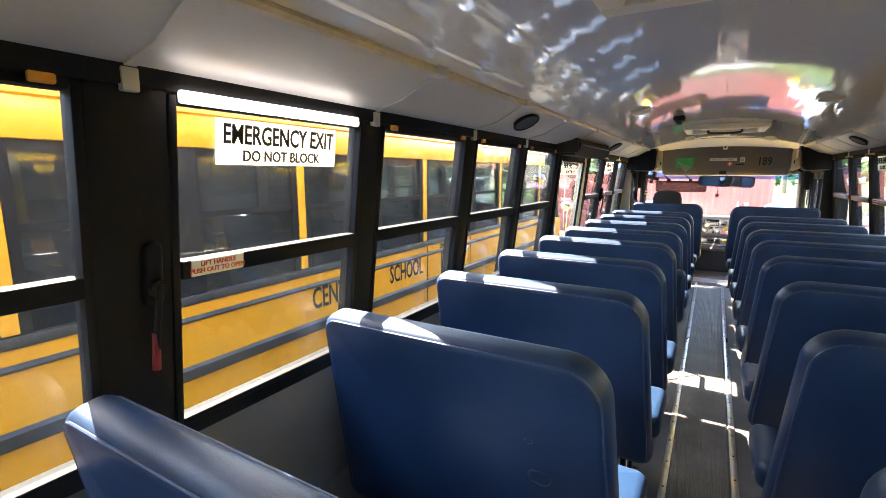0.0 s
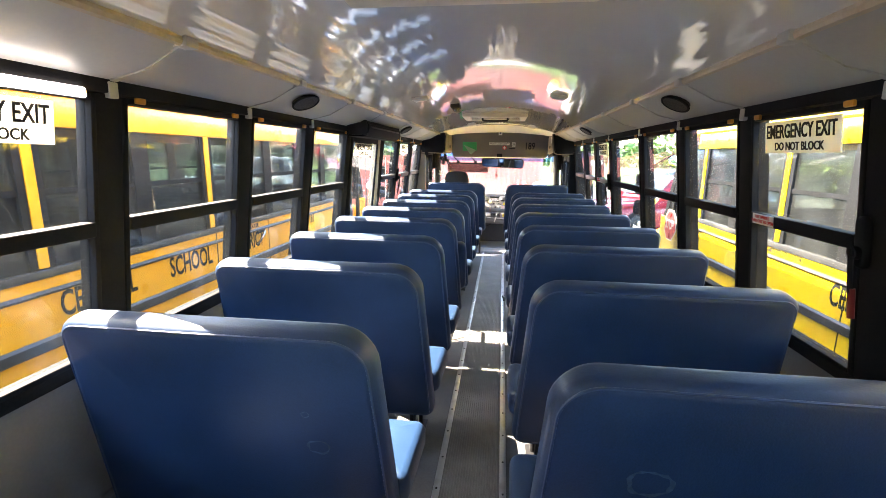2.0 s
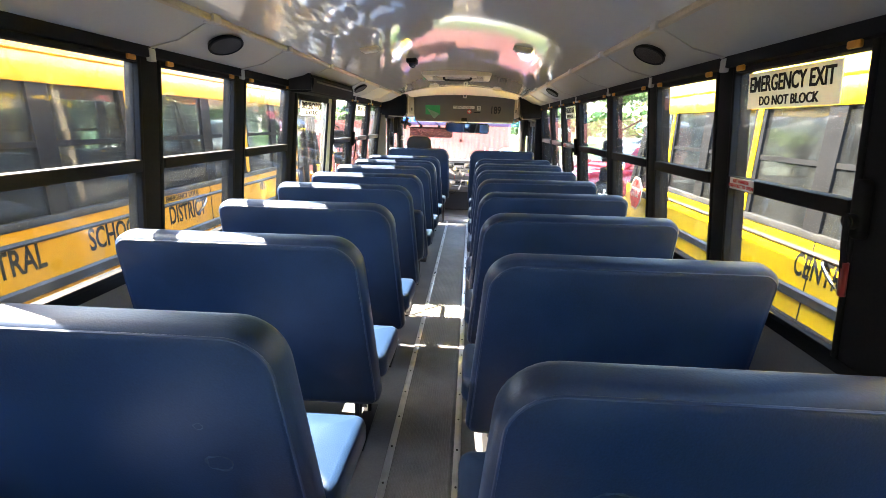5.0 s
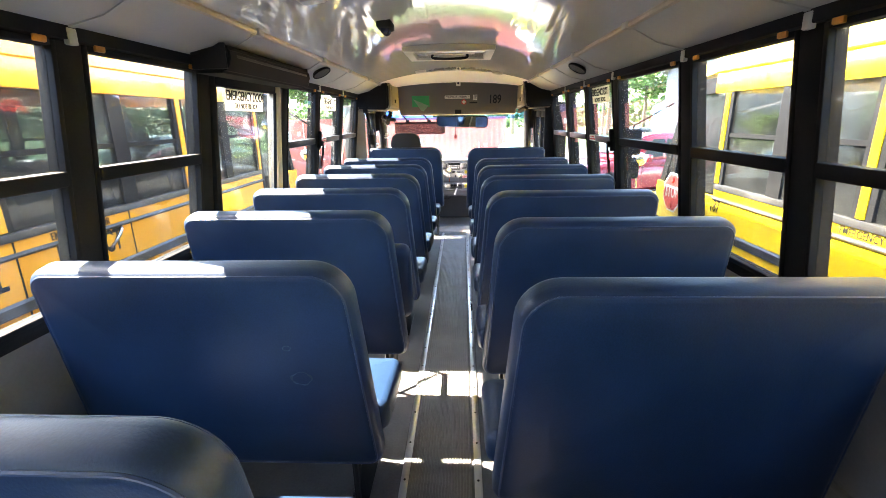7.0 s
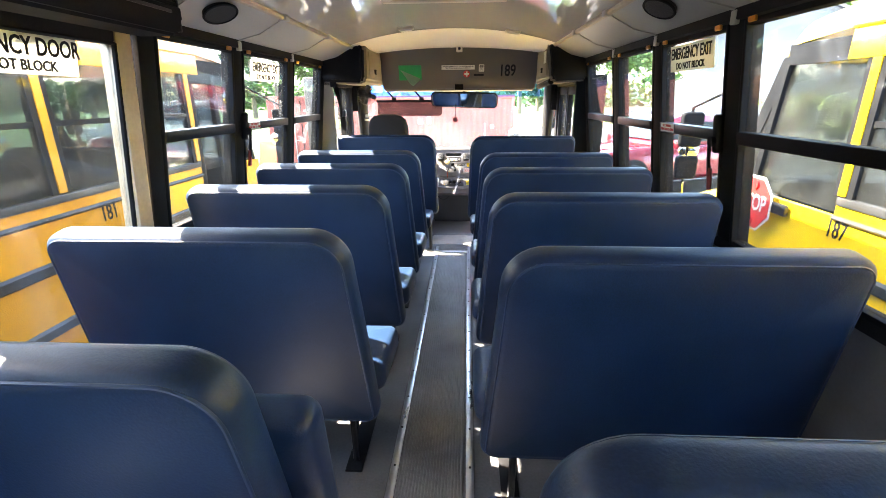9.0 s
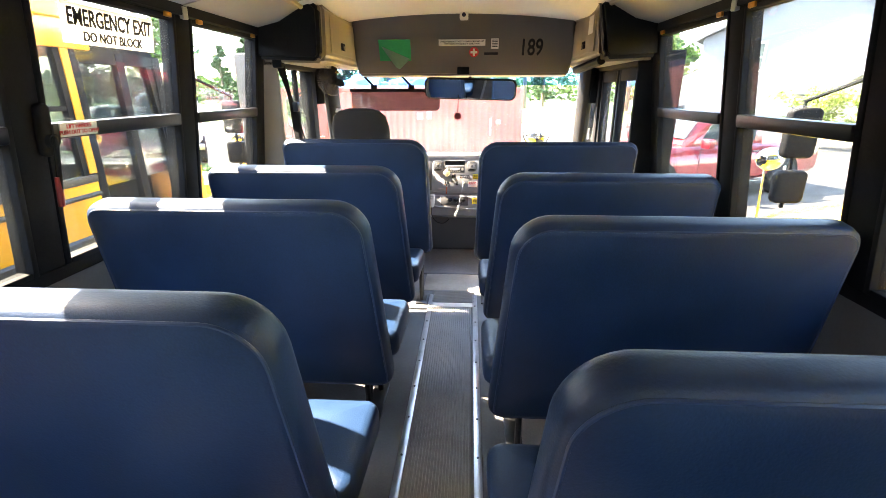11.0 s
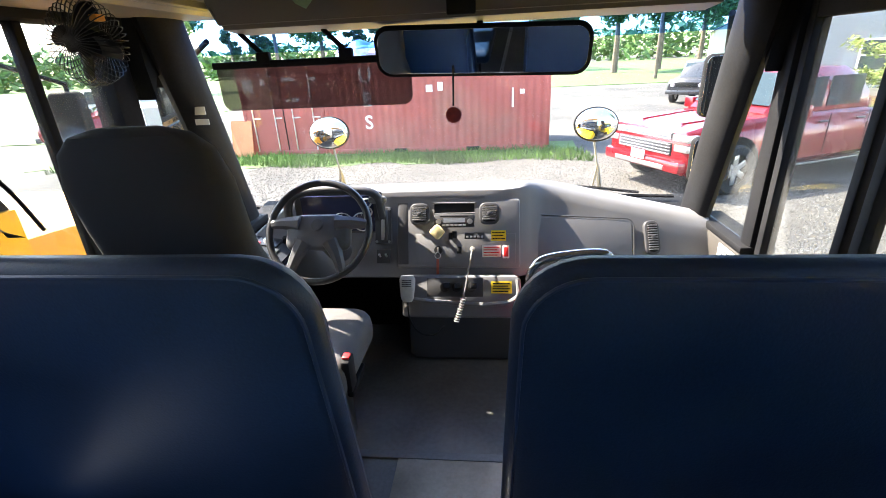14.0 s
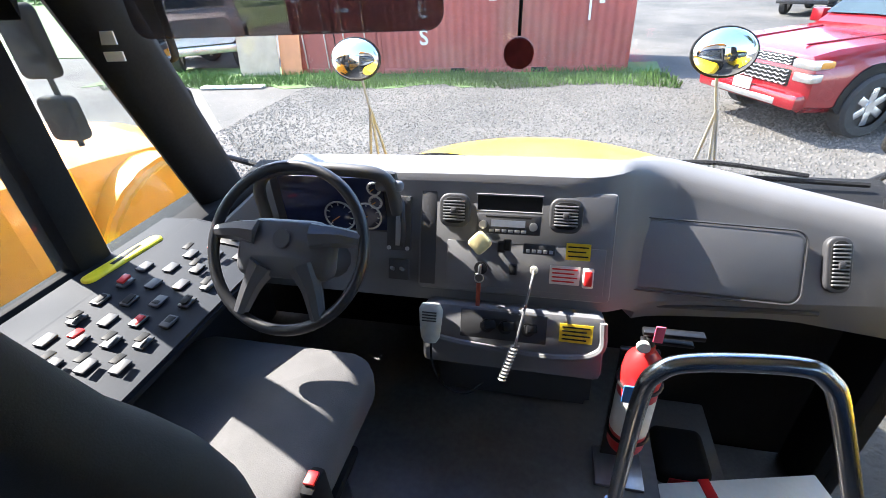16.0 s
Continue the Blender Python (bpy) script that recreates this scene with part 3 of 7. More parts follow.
# ---- emergency door, ceiling and wall fittings ----
ed = thing("door_1", "glazed emergency door in a pale frame, closed", "door", (-1.165, 3.157, 0), kind="structure")
for y0, y1, z0, z1 in ((-0.462, -0.41, 0.0, 1.70), (0.375, 0.462, 0.0, 1.70), (-0.41, 0.375, 1.63, 1.70), (-0.41, 0.375, 0.0, 0.46)):
    part("door_frame", box(-0.05, 0.02, y0, y1, z0, z1, 0.012), TRIM if y0 > 0.3 else BLACK, ed)
p = part("pane", box(-0.012, -0.006, -0.41, 0.375, 0.46, 1.63), GLASS, ed, smooth=False)
p.visible_shadow = False
sg = part("door_sign", box(-0.005, -0.001, -0.265, 0.215, 1.51, 1.625), SIGN, ed, "white decal with black lettering")
text("lettering", "EMERGENCY DOOR", 0.072, at(FACE_RIGHT, 0.003, -0.025, 1.588), INK, sg, 0.76)
text("lettering", "DO NOT BLOCK", 0.042, at(FACE_RIGHT, 0.003, -0.025, 1.535), INK, sg, 0.95)
part("gasket", tube([(0.012, -0.41, 0.46), (0.012, -0.41, 1.63), (0.012, 0.375, 1.63), (0.012, 0.375, 0.46)], 0.01, 6, closed=True), BLACK, ed)
db = thing("door_header_box", "black padded box above the emergency door", "header box", (-1.02, 3.07, 1.74))
bm = prism([(-0.11, -0.075), (0.04, -0.075), (0.075, -0.03), (0.075, 0.03), (-0.02, 0.08), (-0.11, 0.08)], "y", -0.57, 0.57)
bmesh.ops.bevel(bm, geom=bm.edges[:], offset=0.012, segments=2, affect="EDGES")
part("box_body", bm, BLACK, db)
for yy in (-0.572, 0.572):
    part("end_trim", box(-0.10, 0.06, yy - 0.006, yy + 0.006, -0.06, 0.05, 0.003), STEELBLK, db)
part("lid_seam", box(0.072, 0.0775, -0.5, 0.5, -0.006, 0.006, 0.002), STEELBLK, db)
nt = thing("notice_sticker", "white notice sticker with black writing on the wall", "sticker", (-1.174, 3.86, 0.70))
part("sheet", box(0, 0.002, -0.13, 0.13, -0.075, 0.075), WHITEP, nt)
text("heading", "NOTICE", 0.045, at(FACE_RIGHT, 0.0035, -0.03, 0.045), INK, nt)
for i in range(5):
    part("text_bar", box(0.002, 0.0032, -0.11, 0.05 + 0.03 * (i % 3), 0.012 - i * 0.017, 0.019 - i * 0.017), INK, nt)


def flare(roots):
    """The sides lean: below the window heads they stand further out, to the sill and beyond."""
    bpy.context.view_layer.update()
    for root in roots:
        for o in root.children_recursive:
            if o.type != "MESH":
                continue
            m, inv = o.matrix_world.copy(), o.matrix_world.inverted()
            for v in o.data.vertices:
                w = m @ v.co
                f = 1 + 0.09 * max(0.0, 1.70 - max(w.z, 0.55)) / 0.83
                w.x *= f
                if 0.02 < w.z < 1.45:
                    w.z = 1.45 + (w.z - 1.45) * (1 + (f - 1) * min(1.0, (w.z - 0.02) / 0.6))
                v.co = inv @ w


flare([o for o in scene.objects if o.parent is None and o.name.split(".")[0].split("_")[0] in ("wall", "window", "exit", "door", "notice") and o.type == "EMPTY" and o.name != "door_header_box"])
ls = thing("light_strip", "lit white strip light above the exit window", "light strip", (-1.13, -0.14, 1.695))
part("tube", box(-0.01, 0.008, -0.31, 0.31, -0.016, 0.014, 0.006), LAMP, ls)


def ceil_z(x):
    return CEIL_EDGE + (CEIL_MID - CEIL_EDGE) * (1 - (x / COVE_X) ** 2) ** 0.9


def speaker(s, y):
    e = thing("speaker", "black oval speaker grille in the sloped panel", "speaker", (s * 0.955, y, 1.797), "cove speakers")
    tilt = pose(0, 0, 0, 0, s * 31, 0)
    bm = disc(1.0, 0.02, 28)
    bm.transform(pose(0, 0, 0, 90) @ Matrix.Diagonal((0.062, 1, 0.105, 1)))
    bm.transform(tilt)
    part("grille", bm, SPEAKER, e)
    ring = [tilt @ Vector((0.064 * math.cos(a), 0.108 * math.sin(a), -0.008)) for a in (2 * math.pi * i / 28 for i in range(28))]
    part("rim", tube(ring, 0.006, 6, closed=True), BLACK, e)


for s, y in ((-1, 1.34), (-1, 3.95), (1, 1.43), (1, 4.0)):
    speaker(s, y)


def ceiling_lamp(x, y, w=0.12, d=0.1):
    e = thing("ceiling_lamp", "small unlit rectangular ceiling lamp, cream lens", "ceiling lamp", (x, y, ceil_z(x)), "ceiling lamps")
    a = math.degrees(math.atan(0.30 * x))
    bm = box(-w / 2, w / 2, -d / 2, d / 2, -0.018, 0.006, 0.006)
    bm.transform(pose(0, 0, 0, 0, a, 0))
    part("bezel", bm, BEIGE, e)
    bm = box(-w / 2 + 0.014, w / 2 - 0.014, -d / 2 + 0.014, d / 2 - 0.014, -0.027, -0.016, 0.005)
    bm.transform(pose(0, 0, 0, 0, a, 0))
    part("lens", bm, WHITEP, e)


for x, y in ((-0.52, 2.4), (0.48, 2.36), (-0.36, 5.75), (0.5, 5.9), (-0.52, 6.4), (0.5, 6.4), (-0.45, -1.2), (0.45, -1.2)):
    ceiling_lamp(x, y)


def hatch(y, w=0.70, d=0.62):
    e = thing("roof_hatch", "cream roof escape hatch with release handle, closed", "roof hatch", (0, y, ceil_z(0)), "roof hatches")
    for x0, x1, y0, y1 in ((-w / 2, w / 2, -d / 2, -d / 2 + 0.07), (-w / 2, w / 2, d / 2 - 0.07, d / 2), (-w / 2, -w / 2 + 0.07, -d / 2 + 0.07, d / 2 - 0.07), (w / 2 - 0.07, w / 2, -d / 2 + 0.07, d / 2 - 0.07)):
        part("frame", box(x0, x1, y0, y1, -0.05, 0.0, 0.012), BEIGE, e)
    part("panel", box(-w / 2 + 0.07, w / 2 - 0.07, -d / 2 + 0.07, d / 2 - 0.07, -0.03, -0.01, 0.01), CEIL, e)
    part("handle", tube(smooth_path([(-0.14, 0, -0.03), (-0.12, 0, -0.065), (0.12, 0, -0.065), (0.14, 0, -0.03)], 5), 0.011, 8), BLACK, e)
    part("lock_bar", box(-0.2, 0.2, -0.03, 0.03, -0.036, -0.028, 0.003), BEIGE, e)


hatch(4.32)
hatch(-0.02)
cm = thing("ceiling_camera", "small black dome camera on the ceiling", "camera", (-0.33, 3.12, ceil_z(0.33) - 0.005))
part("base", box(-0.04, 0.04, -0.08, 0.08, -0.03, 0.012, 0.01), BLACK, cm)
part("lens_dome", ball(0.026, Matrix.Translation((0, -0.035, -0.032))), SCREEN, cm)
part("lens_dome", ball(0.026, Matrix.Translation((0, 0.035, -0.032))), SCREEN, cm)

# ---- front header with lockers ----
hd = thing("header_panel", "dark brown plastic header above the windshield", "header", kind="structure")
prof = [(6.74, 1.96), (6.80, 1.80), (6.86, 1.62), (6.90, 1.545), (7.06, 1.53), (7.14, 1.58), (7.14, 2.0), (6.74, 2.0)]
bm = prism(prof, "x", -0.76, 0.84)
bmesh.ops.bevel(bm, geom=bm.edges[:], offset=0.015, segments=2, affect="EDGES")
part("face", bm, HEADER, hd)


def locker(s, x_in):
    """A side locker beside the header: dark end towards the seats, tan inner face with a hatch."""
    e = thing("side_locker", "brown plastic overhead locker with flush latch", "locker", (0, 0, 0), "overhead lockers")
    xo = s * 1.17
    ring = [(xo, 1.60), (s * (x_in + 0.03), 1.59), (s * x_in, 1.62), (s * (x_in - 0.01), 1.90), (s * 0.80, 1.935), (xo, 1.90)]
    bm = prism(ring, "y", 6.10, 7.12)
    bmesh.ops.bevel(bm, geom=bm.edges[:], offset=0.018, segments=2, affect="EDGES")
    part("locker_body", bm, HEADTAN, e)
    bm = prism([(xo * 0.995, 1.612), (s * (x_in + 0.035), 1.60), (s * (x_in + 0.012), 1.63), (s * (x_in + 0.005), 1.885), (s * 0.82, 1.92), (xo * 0.995, 1.885)], "y", 6.03, 6.10)
    bmesh.ops.bevel(bm, geom=bm.edges[:], offset=0.02, segments=2, affect="EDGES")
    part("end_cap", bm, BLACK, e)
    xx = s * (x_in - 0.008)
    part("locker_door", box(min(xx, xx - s * 0.006), max(xx, xx - s * 0.006), 6.2, 6.8, 1.655, 1.87, 0.004), HEADTAN, e)
    lt = part("latch", box(min(xx - s * 0.006, xx - s * 0.014), max(xx - s * 0.006, xx - s * 0.014), 6.42, 6.50, 1.685, 1.73, 0.004), BLACK, e)
    part("latch_tongue", box(min(xx - s * 0.014, xx - s * 0.018), max(xx - s * 0.014, xx - s * 0.018), 6.44, 6.475, 1.69, 1.715, 0.003), STEELBLK, lt)
    if s > 0:
        part("sticker", box(xx - 0.0085, xx - 0.0065, 6.25, 6.36, 1.76, 1.86), WHITEP, e)
        part("grab_lip", tube(smooth_path([(x_in + 0.02, 6.12, 1.6), (x_in - 0.01, 6.4, 1.575), (x_in + 0.01, 6.75, 1.57)], 5), 0.028, 8), BLACK, e)


locker(-1, 0.77)
locker(1, 0.85)
HM = lambda x, z: at(pose(0, 0, 0, 90 + 18.4, 0, 0), x, 6.80 + (1.80 - z) * 0.333 - 0.003, z)


def on_header(name, label, cat, x, z, w, h, material):
    e = thing(name, label, cat, (0, 0, 0))
    bm = box(-w / 2, w / 2, -h / 2, h / 2, 0, 0.002)
    bm.transform(HM(x, z))
    part("sheet", bm, material, e)
    return e


on_header("green_sticker", "green sticker with a peeling lower corner", "sticker", -0.46, 1.715, 0.235, 0.15, GREEN)
bm = bmesh.new()
vs = [bm.verts.new(HM(-0.46, 1.715) @ Vector(p)) for p in ((-0.10, 0.03, 0.004), (0.11, -0.06, 0.004), (0.03, -0.13, 0.02), (0.0, -0.115, 0.018))]
bm.faces.new(vs)
bmesh.ops.solidify(bm, geom=bm.faces[:], thickness=0.001)
tagged(link("peeling_film", bm, mat("pale_green_film", (0.25, 0.38, 0.27), 0.3)), "loose corner of pale green plastic film", "sticker")
e = on_header("warning_sign", "white strip with two lines of black writing", "sign", 0.036, 1.763, 0.34, 0.044, WHITEP)
text("lettering", "PASSENGERS MUST NOT STAND FORWARD OF\nWHITE LINE WHILE BUS IS IN MOTION", 0.0155, HM(0.036, 1.763) @ Matrix.Translation((0, 0, 0.003)), INK, e, 0.95)
e = on_header("small_card", "small white printed card", "sticker", 0.275, 1.755, 0.055, 0.07, WHITEP)
for i in range(5):
    bm = box(-0.02, 0.02, 0.022 - i * 0.011, 0.027 - i * 0.011, 0.002, 0.003)
    bm.transform(HM(0.275, 1.755))
    part("text_bar", bm, INK, e)
e = thing("medical_emblem", "round red and white cross emblem", "sticker")
bm = disc(0.035, 0.002, 24)
bm.transform(HM(0.124, 1.70) @ pose(0, 0, 0, 90))
part("disc", bm, RED, e)
for w, h in ((0.016, 0.05), (0.05, 0.016)):
    bm = box(-w / 2, w / 2, -h / 2, h / 2, 0.001, 0.0035)
    bm.transform(HM(0.124, 1.70))
    part("cross_bar", bm, WHITEP, e)
e = on_header("stencil_plate", "dark lettered patch on the header", "sticker", 0.25, 1.69, 0.10, 0.018, INK)
e = thing("bus_number", "black stencilled number on the header", "number")
text("digits", "189", 0.16, HM(0.54, 1.725) @ Matrix.Translation((0, 0, 0.002)), INK, e, 0.72)
e = thing("header_camera", "small white camera at the top of the header", "camera", (0.05, 6.73, 1.93))
part("body", box(-0.03, 0.03, -0.03, 0.02, -0.03, 0.03, 0.008), WHITEP, e)
part("lens", disc(0.014, 0.01, 16, Matrix.Translation((0, -0.033, 0))), SCREEN, e)
e = thing("header_latch", "black recessed latch in the header", "latch", (0.046, 6.878, 1.575))
part("plate", box(-0.045, 0.045, -0.012, 0.012, -0.028, 0.028, 0.006), BLACK, e)

# the header hangs a little below the front ceiling panel
for o in [o for o in scene.objects if o.parent is None and o.name.split(".")[0] in ("header_panel", "side_locker", "green_sticker", "peeling_film", "warning_sign", "small_card", "medical_emblem", "stencil_plate", "bus_number", "header_camera", "header_latch")]:
    o.location.z -= 0.035

# ---- cab sides, pillars, windshield ----
for s, side in ((-1, "left"), (1, "right")):
    cb = thing("cab_side_" + side, "dark plastic cab side with window openings", "wall", kind="structure")
    X = lambda a, b: (min(s * a, s * b), max(s * a, s * b))
    back = 0.08 if s < 0 else -0.095
    part("front_post", box(*X(1.10, 1.2), 6.80 if s < 0 else 7.0, 6.985 - back, 0.0 if s < 0 else 0.5, 1.60, 0.02), BLACK, cb)
    part("rear_post", box(*X(1.1, 1.37), 6.15, 6.19, 0.0, 1.62, 0.012), HEADTAN if s < 0 else BLACK, cb)
    part("top_rail", box(*X(1.09, 1.2), 6.15, 7.05, 1.535, 1.62, 0.015), BLACK, cb)
    if s < 0:
        part("lower_side", box(*X(1.12, 1.2), 6.19, 7.5, 0.0, 0.66, 0.01), PLASTIC, cb)
        part("window_sill", box(*X(1.0, 1.2), 6.19, 7.45, 0.655, 0.70, 0.012), BLACK, cb)
    else:
        part("lower_side", box(*X(1.075, 1.2), 6.99, 7.5, 0.48, 0.65, 0.01), PLASTIC, cb)
        part("kick_panel", box(1.10, 1.2, 7.3, 7.5, -0.7, 0.48, 0.01), BLACK, cb)
        part("side_label", box(1.071, 1.0745, 7.0, 7.16, 0.545, 0.635), WHITEP, cb, "white printed label")
        for i in range(4):
            part("text_bar", box(1.0698, 1.0708, 7.02, 7.13 - 0.02 * (i % 2), 0.56 + i * 0.018, 0.566 + i * 0.018), INK, cb)
        p = part("low_pane", box(1.143, 1.148, 7.0, 7.3, -0.55, 0.48), GLASSF, cb, smooth=False)
        p.visible_shadow = False
        part("window_sill", box(*X(1.07, 1.2), 7.0, 7.45, 0.651, 0.68, 0.008), BLACK, cb)
    # the leaning windshield pillar and the fillet over the quarter window
    a0, a1 = Vector((s * 1.08, 7.47 - max(back, 0), 0.60)), Vector((s * 1.02, 7.06 - max(back, 0), 1.60))
    rings = []
    for f in np.linspace(0, 1, 7):
        c = a0.lerp(a1, float(f))
        w, d = 0.05 + 0.01 * f, 0.112
        rings.append([(c.x + w * math.cos(q) * (1 if abs(math.cos(q)) > 0.01 else 0), c.y + d * math.sin(q), c.z) for q in (2 * math.pi * k / 12 for k in range(12))])
    part("windshield_pillar", loft(rings), BLACK, cb)
    fil = [(6.985, 1.42), (6.985, 1.60), (7.06, 1.60), (7.16, 1.38), (7.125, 1.335), (7.09, 1.372), (7.06, 1.385), (7.03, 1.375), (7.012, 1.34), (7.0, 1.30)]
    part("corner_fillet", prism([(y - back * (1.0 if s < 0 else 0.5), z) for y, z in fil], "x", s * 1.05, s * 1.14), BLACK, cb)
    w = thing("window_%d" % (60 + s), "fixed quarter window beside the windshield", "window", kind="structure")
    p = part("pane", prism([(6.985 - back, 0.69), (7.44 - max(back, 0), 0.69), (7.14 - max(back, 0), 1.36), (6.99 - back, 1.36)], "x", s * 1.105, s * 1.11), GLASSF, w, smooth=False)
    p.visible_shadow = False
    if s < 0:
        dw = thing("window_50", "sliding driver side window in a black frame", "window", kind="structure")
        p = part("pane", box(-1.142, -1.137, 6.19, 6.81, 0.70, 1.535), GLASSF, dw, smooth=False)
        p.visible_shadow = False
        part("divider", box(-1.16, -1.125, 6.54, 6.57, 0.70, 1.535, 0.005), BLACK, dw)
        part("slide_rail", box(-1.16, -1.12, 6.19, 6.80, 0.70, 0.725, 0.004), BLACK, dw)
lb = thing("pillar_label", "torn white label on the windshield pillar", "sticker", (-0.99, 7.06, 1.225))
for z, h, x in ((0.02, 0.03, 0.0), (-0.022, 0.022, 0.006)):
    part("label_piece", box(x - 0.028, x + 0.028, -0.012, -0.008, z - h / 2, z + h / 2), WHITEP, lb)

ws = thing("windshield", "wide windshield with a blue tint band along the top", "windshield", kind="structure")


def screen(z):
    return 7.52 - (z - 0.66) * 0.435


def pane_strip(z0, z1, hw0, hw1, material, name):
    bm = bmesh.new()
    n = 12
    A, B = [], []
    for i in range(n + 1):
        u = -1 + 2 * i / n
        bow = 0.09 * (1 - u * u)
        A.append(bm.verts.new((u * hw0, screen(z0) + bow, z0))), B.append(bm.verts.new((u * hw1, screen(z1) + bow, z1)))
    for i in range(n):
        bm.faces.new((A[i], A[i + 1], B[i + 1], B[i]))
    p = part(name, bm, material, ws)
    p.visible_shadow = False


pane_strip(0.64, 1.44, 1.06, 1.0, GLASSF, "pane")
pane_strip(1.44, 1.60, 1.0, 0.99, GLASST, "tint_band")
part("cowl", prism([(7.42, 0.58), (7.66, 0.62), (7.66, 0.70), (7.50, 0.685), (7.42, 0.66)], "x", -1.1, 1.1), BLACK, ws)

fw = thing("firewall", "black firewall and footwell below the dashboard", "firewall", kind="structure")
part("bulkhead", box(-1.19, 1.12, 7.52, 7.56, -0.7, 0.66), BLACK, fw)
bm = prism([(7.19, 0.0), (7.52, 0.0), (7.52, 0.42), (7.24, 0.42)], "x", -0.27, 0.27)
bmesh.ops.bevel(bm, geom=bm.edges[:], offset=0.02, segments=2, affect="EDGES")
part("engine_cover", bm, DASHDK, fw)

# ---- entry door and step well ----
en = thing("door_2", "two-leaf glazed entry door in black frames, closed", "door", kind="structure")
for y0, y1 in ((6.19, 6.58), (6.61, 7.0)):
    lf = part("leaf_frame", box(1.12, 1.17, y0, y0 + 0.035, -0.68, 1.53, 0.006), BLACK, en)
    part("leaf_frame", box(1.12, 1.17, y1 - 0.035, y1, -0.68, 1.53, 0.006), BLACK, en)
    for z0, z1 in ((1.455, 1.53), (0.30, 0.36), (-0.68, -0.55)):
        part("leaf_rail", box(1.12, 1.17, y0 + 0.035, y1 - 0.035, z0, z1, 0.006), BLACK, en)
    for z0, z1 in ((0.36, 1.455), (-0.55, 0.30)):
        p = part("pane", box(1.143, 1.148, y0 + 0.035, y1 - 0.035, z0, z1), GLASSF, en, smooth=False)
        p.visible_shadow = False
sw = thing("entry_steps", "dark rubber entry steps down to the door", "steps", kind="structure")
part("step", box(0.46, 0.76, 6.62, 7.5, -0.32, -0.24, 0.01), RUBBER, sw)
part("step", box(0.76, 1.12, 6.62, 7.5, -0.55, -0.47, 0.01), RUBBER, sw)
part("riser", box(0.44, 0.46, 6.58, 7.5, -0.6, -0.004), MATBLK, sw)
part("riser", box(0.745, 0.76, 6.62, 7.5, -0.6, -0.321), MATBLK, sw)
part("well_wall", box(0.46, 1.12, 6.579, 6.615, -0.7, -0.085), MATBLK, sw)
part("well_base", box(0.44, 1.19, 6.58, 7.5, -0.70, -0.6), MATBLK, sw)
hb = thing("storage_box", "long white cardboard box with a red strap", "box", (0.62, 6.98, -0.24))
bm = box(-0.12, 0.40, -0.09, 0.08, 0.0, 0.12, 0.004)
bm.transform(pose(0, 0, 0, 0, 0, 14))
part("carton", bm, WHITEP, hb)
bm = box(0.02, 0.055, -0.094, 0.084, -0.0, 0.124, 0.002)
bm.transform(pose(0, 0, 0, 0, 0, 14))
part("strap", bm, RED, hb, "red webbing strap")
hr = thing("handrail", "bent stainless steel entry handrail", "handrail", (0, 0, 0))
part("rail", tube(smooth_path([(0.275, 6.69, 0.0), (0.262, 6.66, 0.4), (0.255, 6.635, 0.70), (0.27, 6.63, 0.775), (0.32, 6.63, 0.805), (0.45, 6.63, 0.82), (0.495, 6.625, 0.805), (0.53, 6.61, 0.74), (0.655, 6.56, 0.40), (0.77, 6.5, 0.02)], 6), 0.015, 12), CHROME, hr)
part("flange", disc(0.045, 0.012, 20, at(pose(0, 0, 0, 90), 0.275, 6.69, 0.006), 0.003), CHROME, hr)
part("clamp", tube([(0.265, 6.668, 0.28), (0.263, 6.664, 0.33)], 0.021, 12), CHROME, hr)
fe = thing("fire_extinguisher", "red fire extinguisher with white label in a bracket", "extinguisher", (0.345, 6.97, 0.0))
prof = [(0.0, 0.14), (0.046, 0.142), (0.051, 0.155), (0.051, 0.44), (0.045, 0.475), (0.028, 0.50), (0.018, 0.51), (0.018, 0.53)]
bm = loft([[(r * math.cos(a), r * math.sin(a), z) for a in (2 * math.pi * k / 20 for k in range(20))] for r, z in [(max(r, 0.001), z) for r, z in prof]])
part("cylinder", bm, RED, fe)
bm = loft([[(0.0518 * math.cos(a), 0.0518 * math.sin(a), z) for a in (2 * math.pi * k / 20 for k in range(20))] for z in (0.22, 0.36)], caps=False)
part("paper_label", bm, WHITEP, fe)
part("valve", tube([(0, 0, 0.52), (0, 0, 0.56)], 0.016, 10), STEELBLK, fe)
part("lever", box(-0.02, 0.12, -0.012, 0.012, 0.56, 0.575, 0.004), STEELBLK, fe)
part("lever", box(-0.02, 0.10, -0.01, 0.01, 0.535, 0.545, 0.003), STEELBLK, fe)
part("tag", box(0.0, 0.022, -0.03, -0.026, 0.56, 0.61, 0.002), mat("pink_tag", (0.75, 0.12, 0.2), 0.5), fe)
part("blue_patch", box(-0.047, -0.01, -0.056, -0.051, 0.37, 0.43, 0.001), mat("blue_print", (0.05, 0.2, 0.5), 0.5), fe, "blue printed label")
part("gauge", disc(0.016, 0.012, 16, Matrix.Translation((-0.015, -0.02, 0.535))), WHITEP, fe)
part("bracket", box(-0.05, 0.05, 0.045, 0.062, 0.0, 0.46, 0.004), STEELBLK, fe)
for z in (0.2, 0.4):
    part("bracket_band", tube([(0.054 * math.cos(a), 0.054 * math.sin(a), z) for a in (2 * math.pi * k / 20 for k in range(20))], 0.005, 6, closed=True), STEELBLK, fe)
part("foot", box(-0.07, 0.07, -0.06, 0.07, 0.0, 0.012, 0.003), ALU, fe)
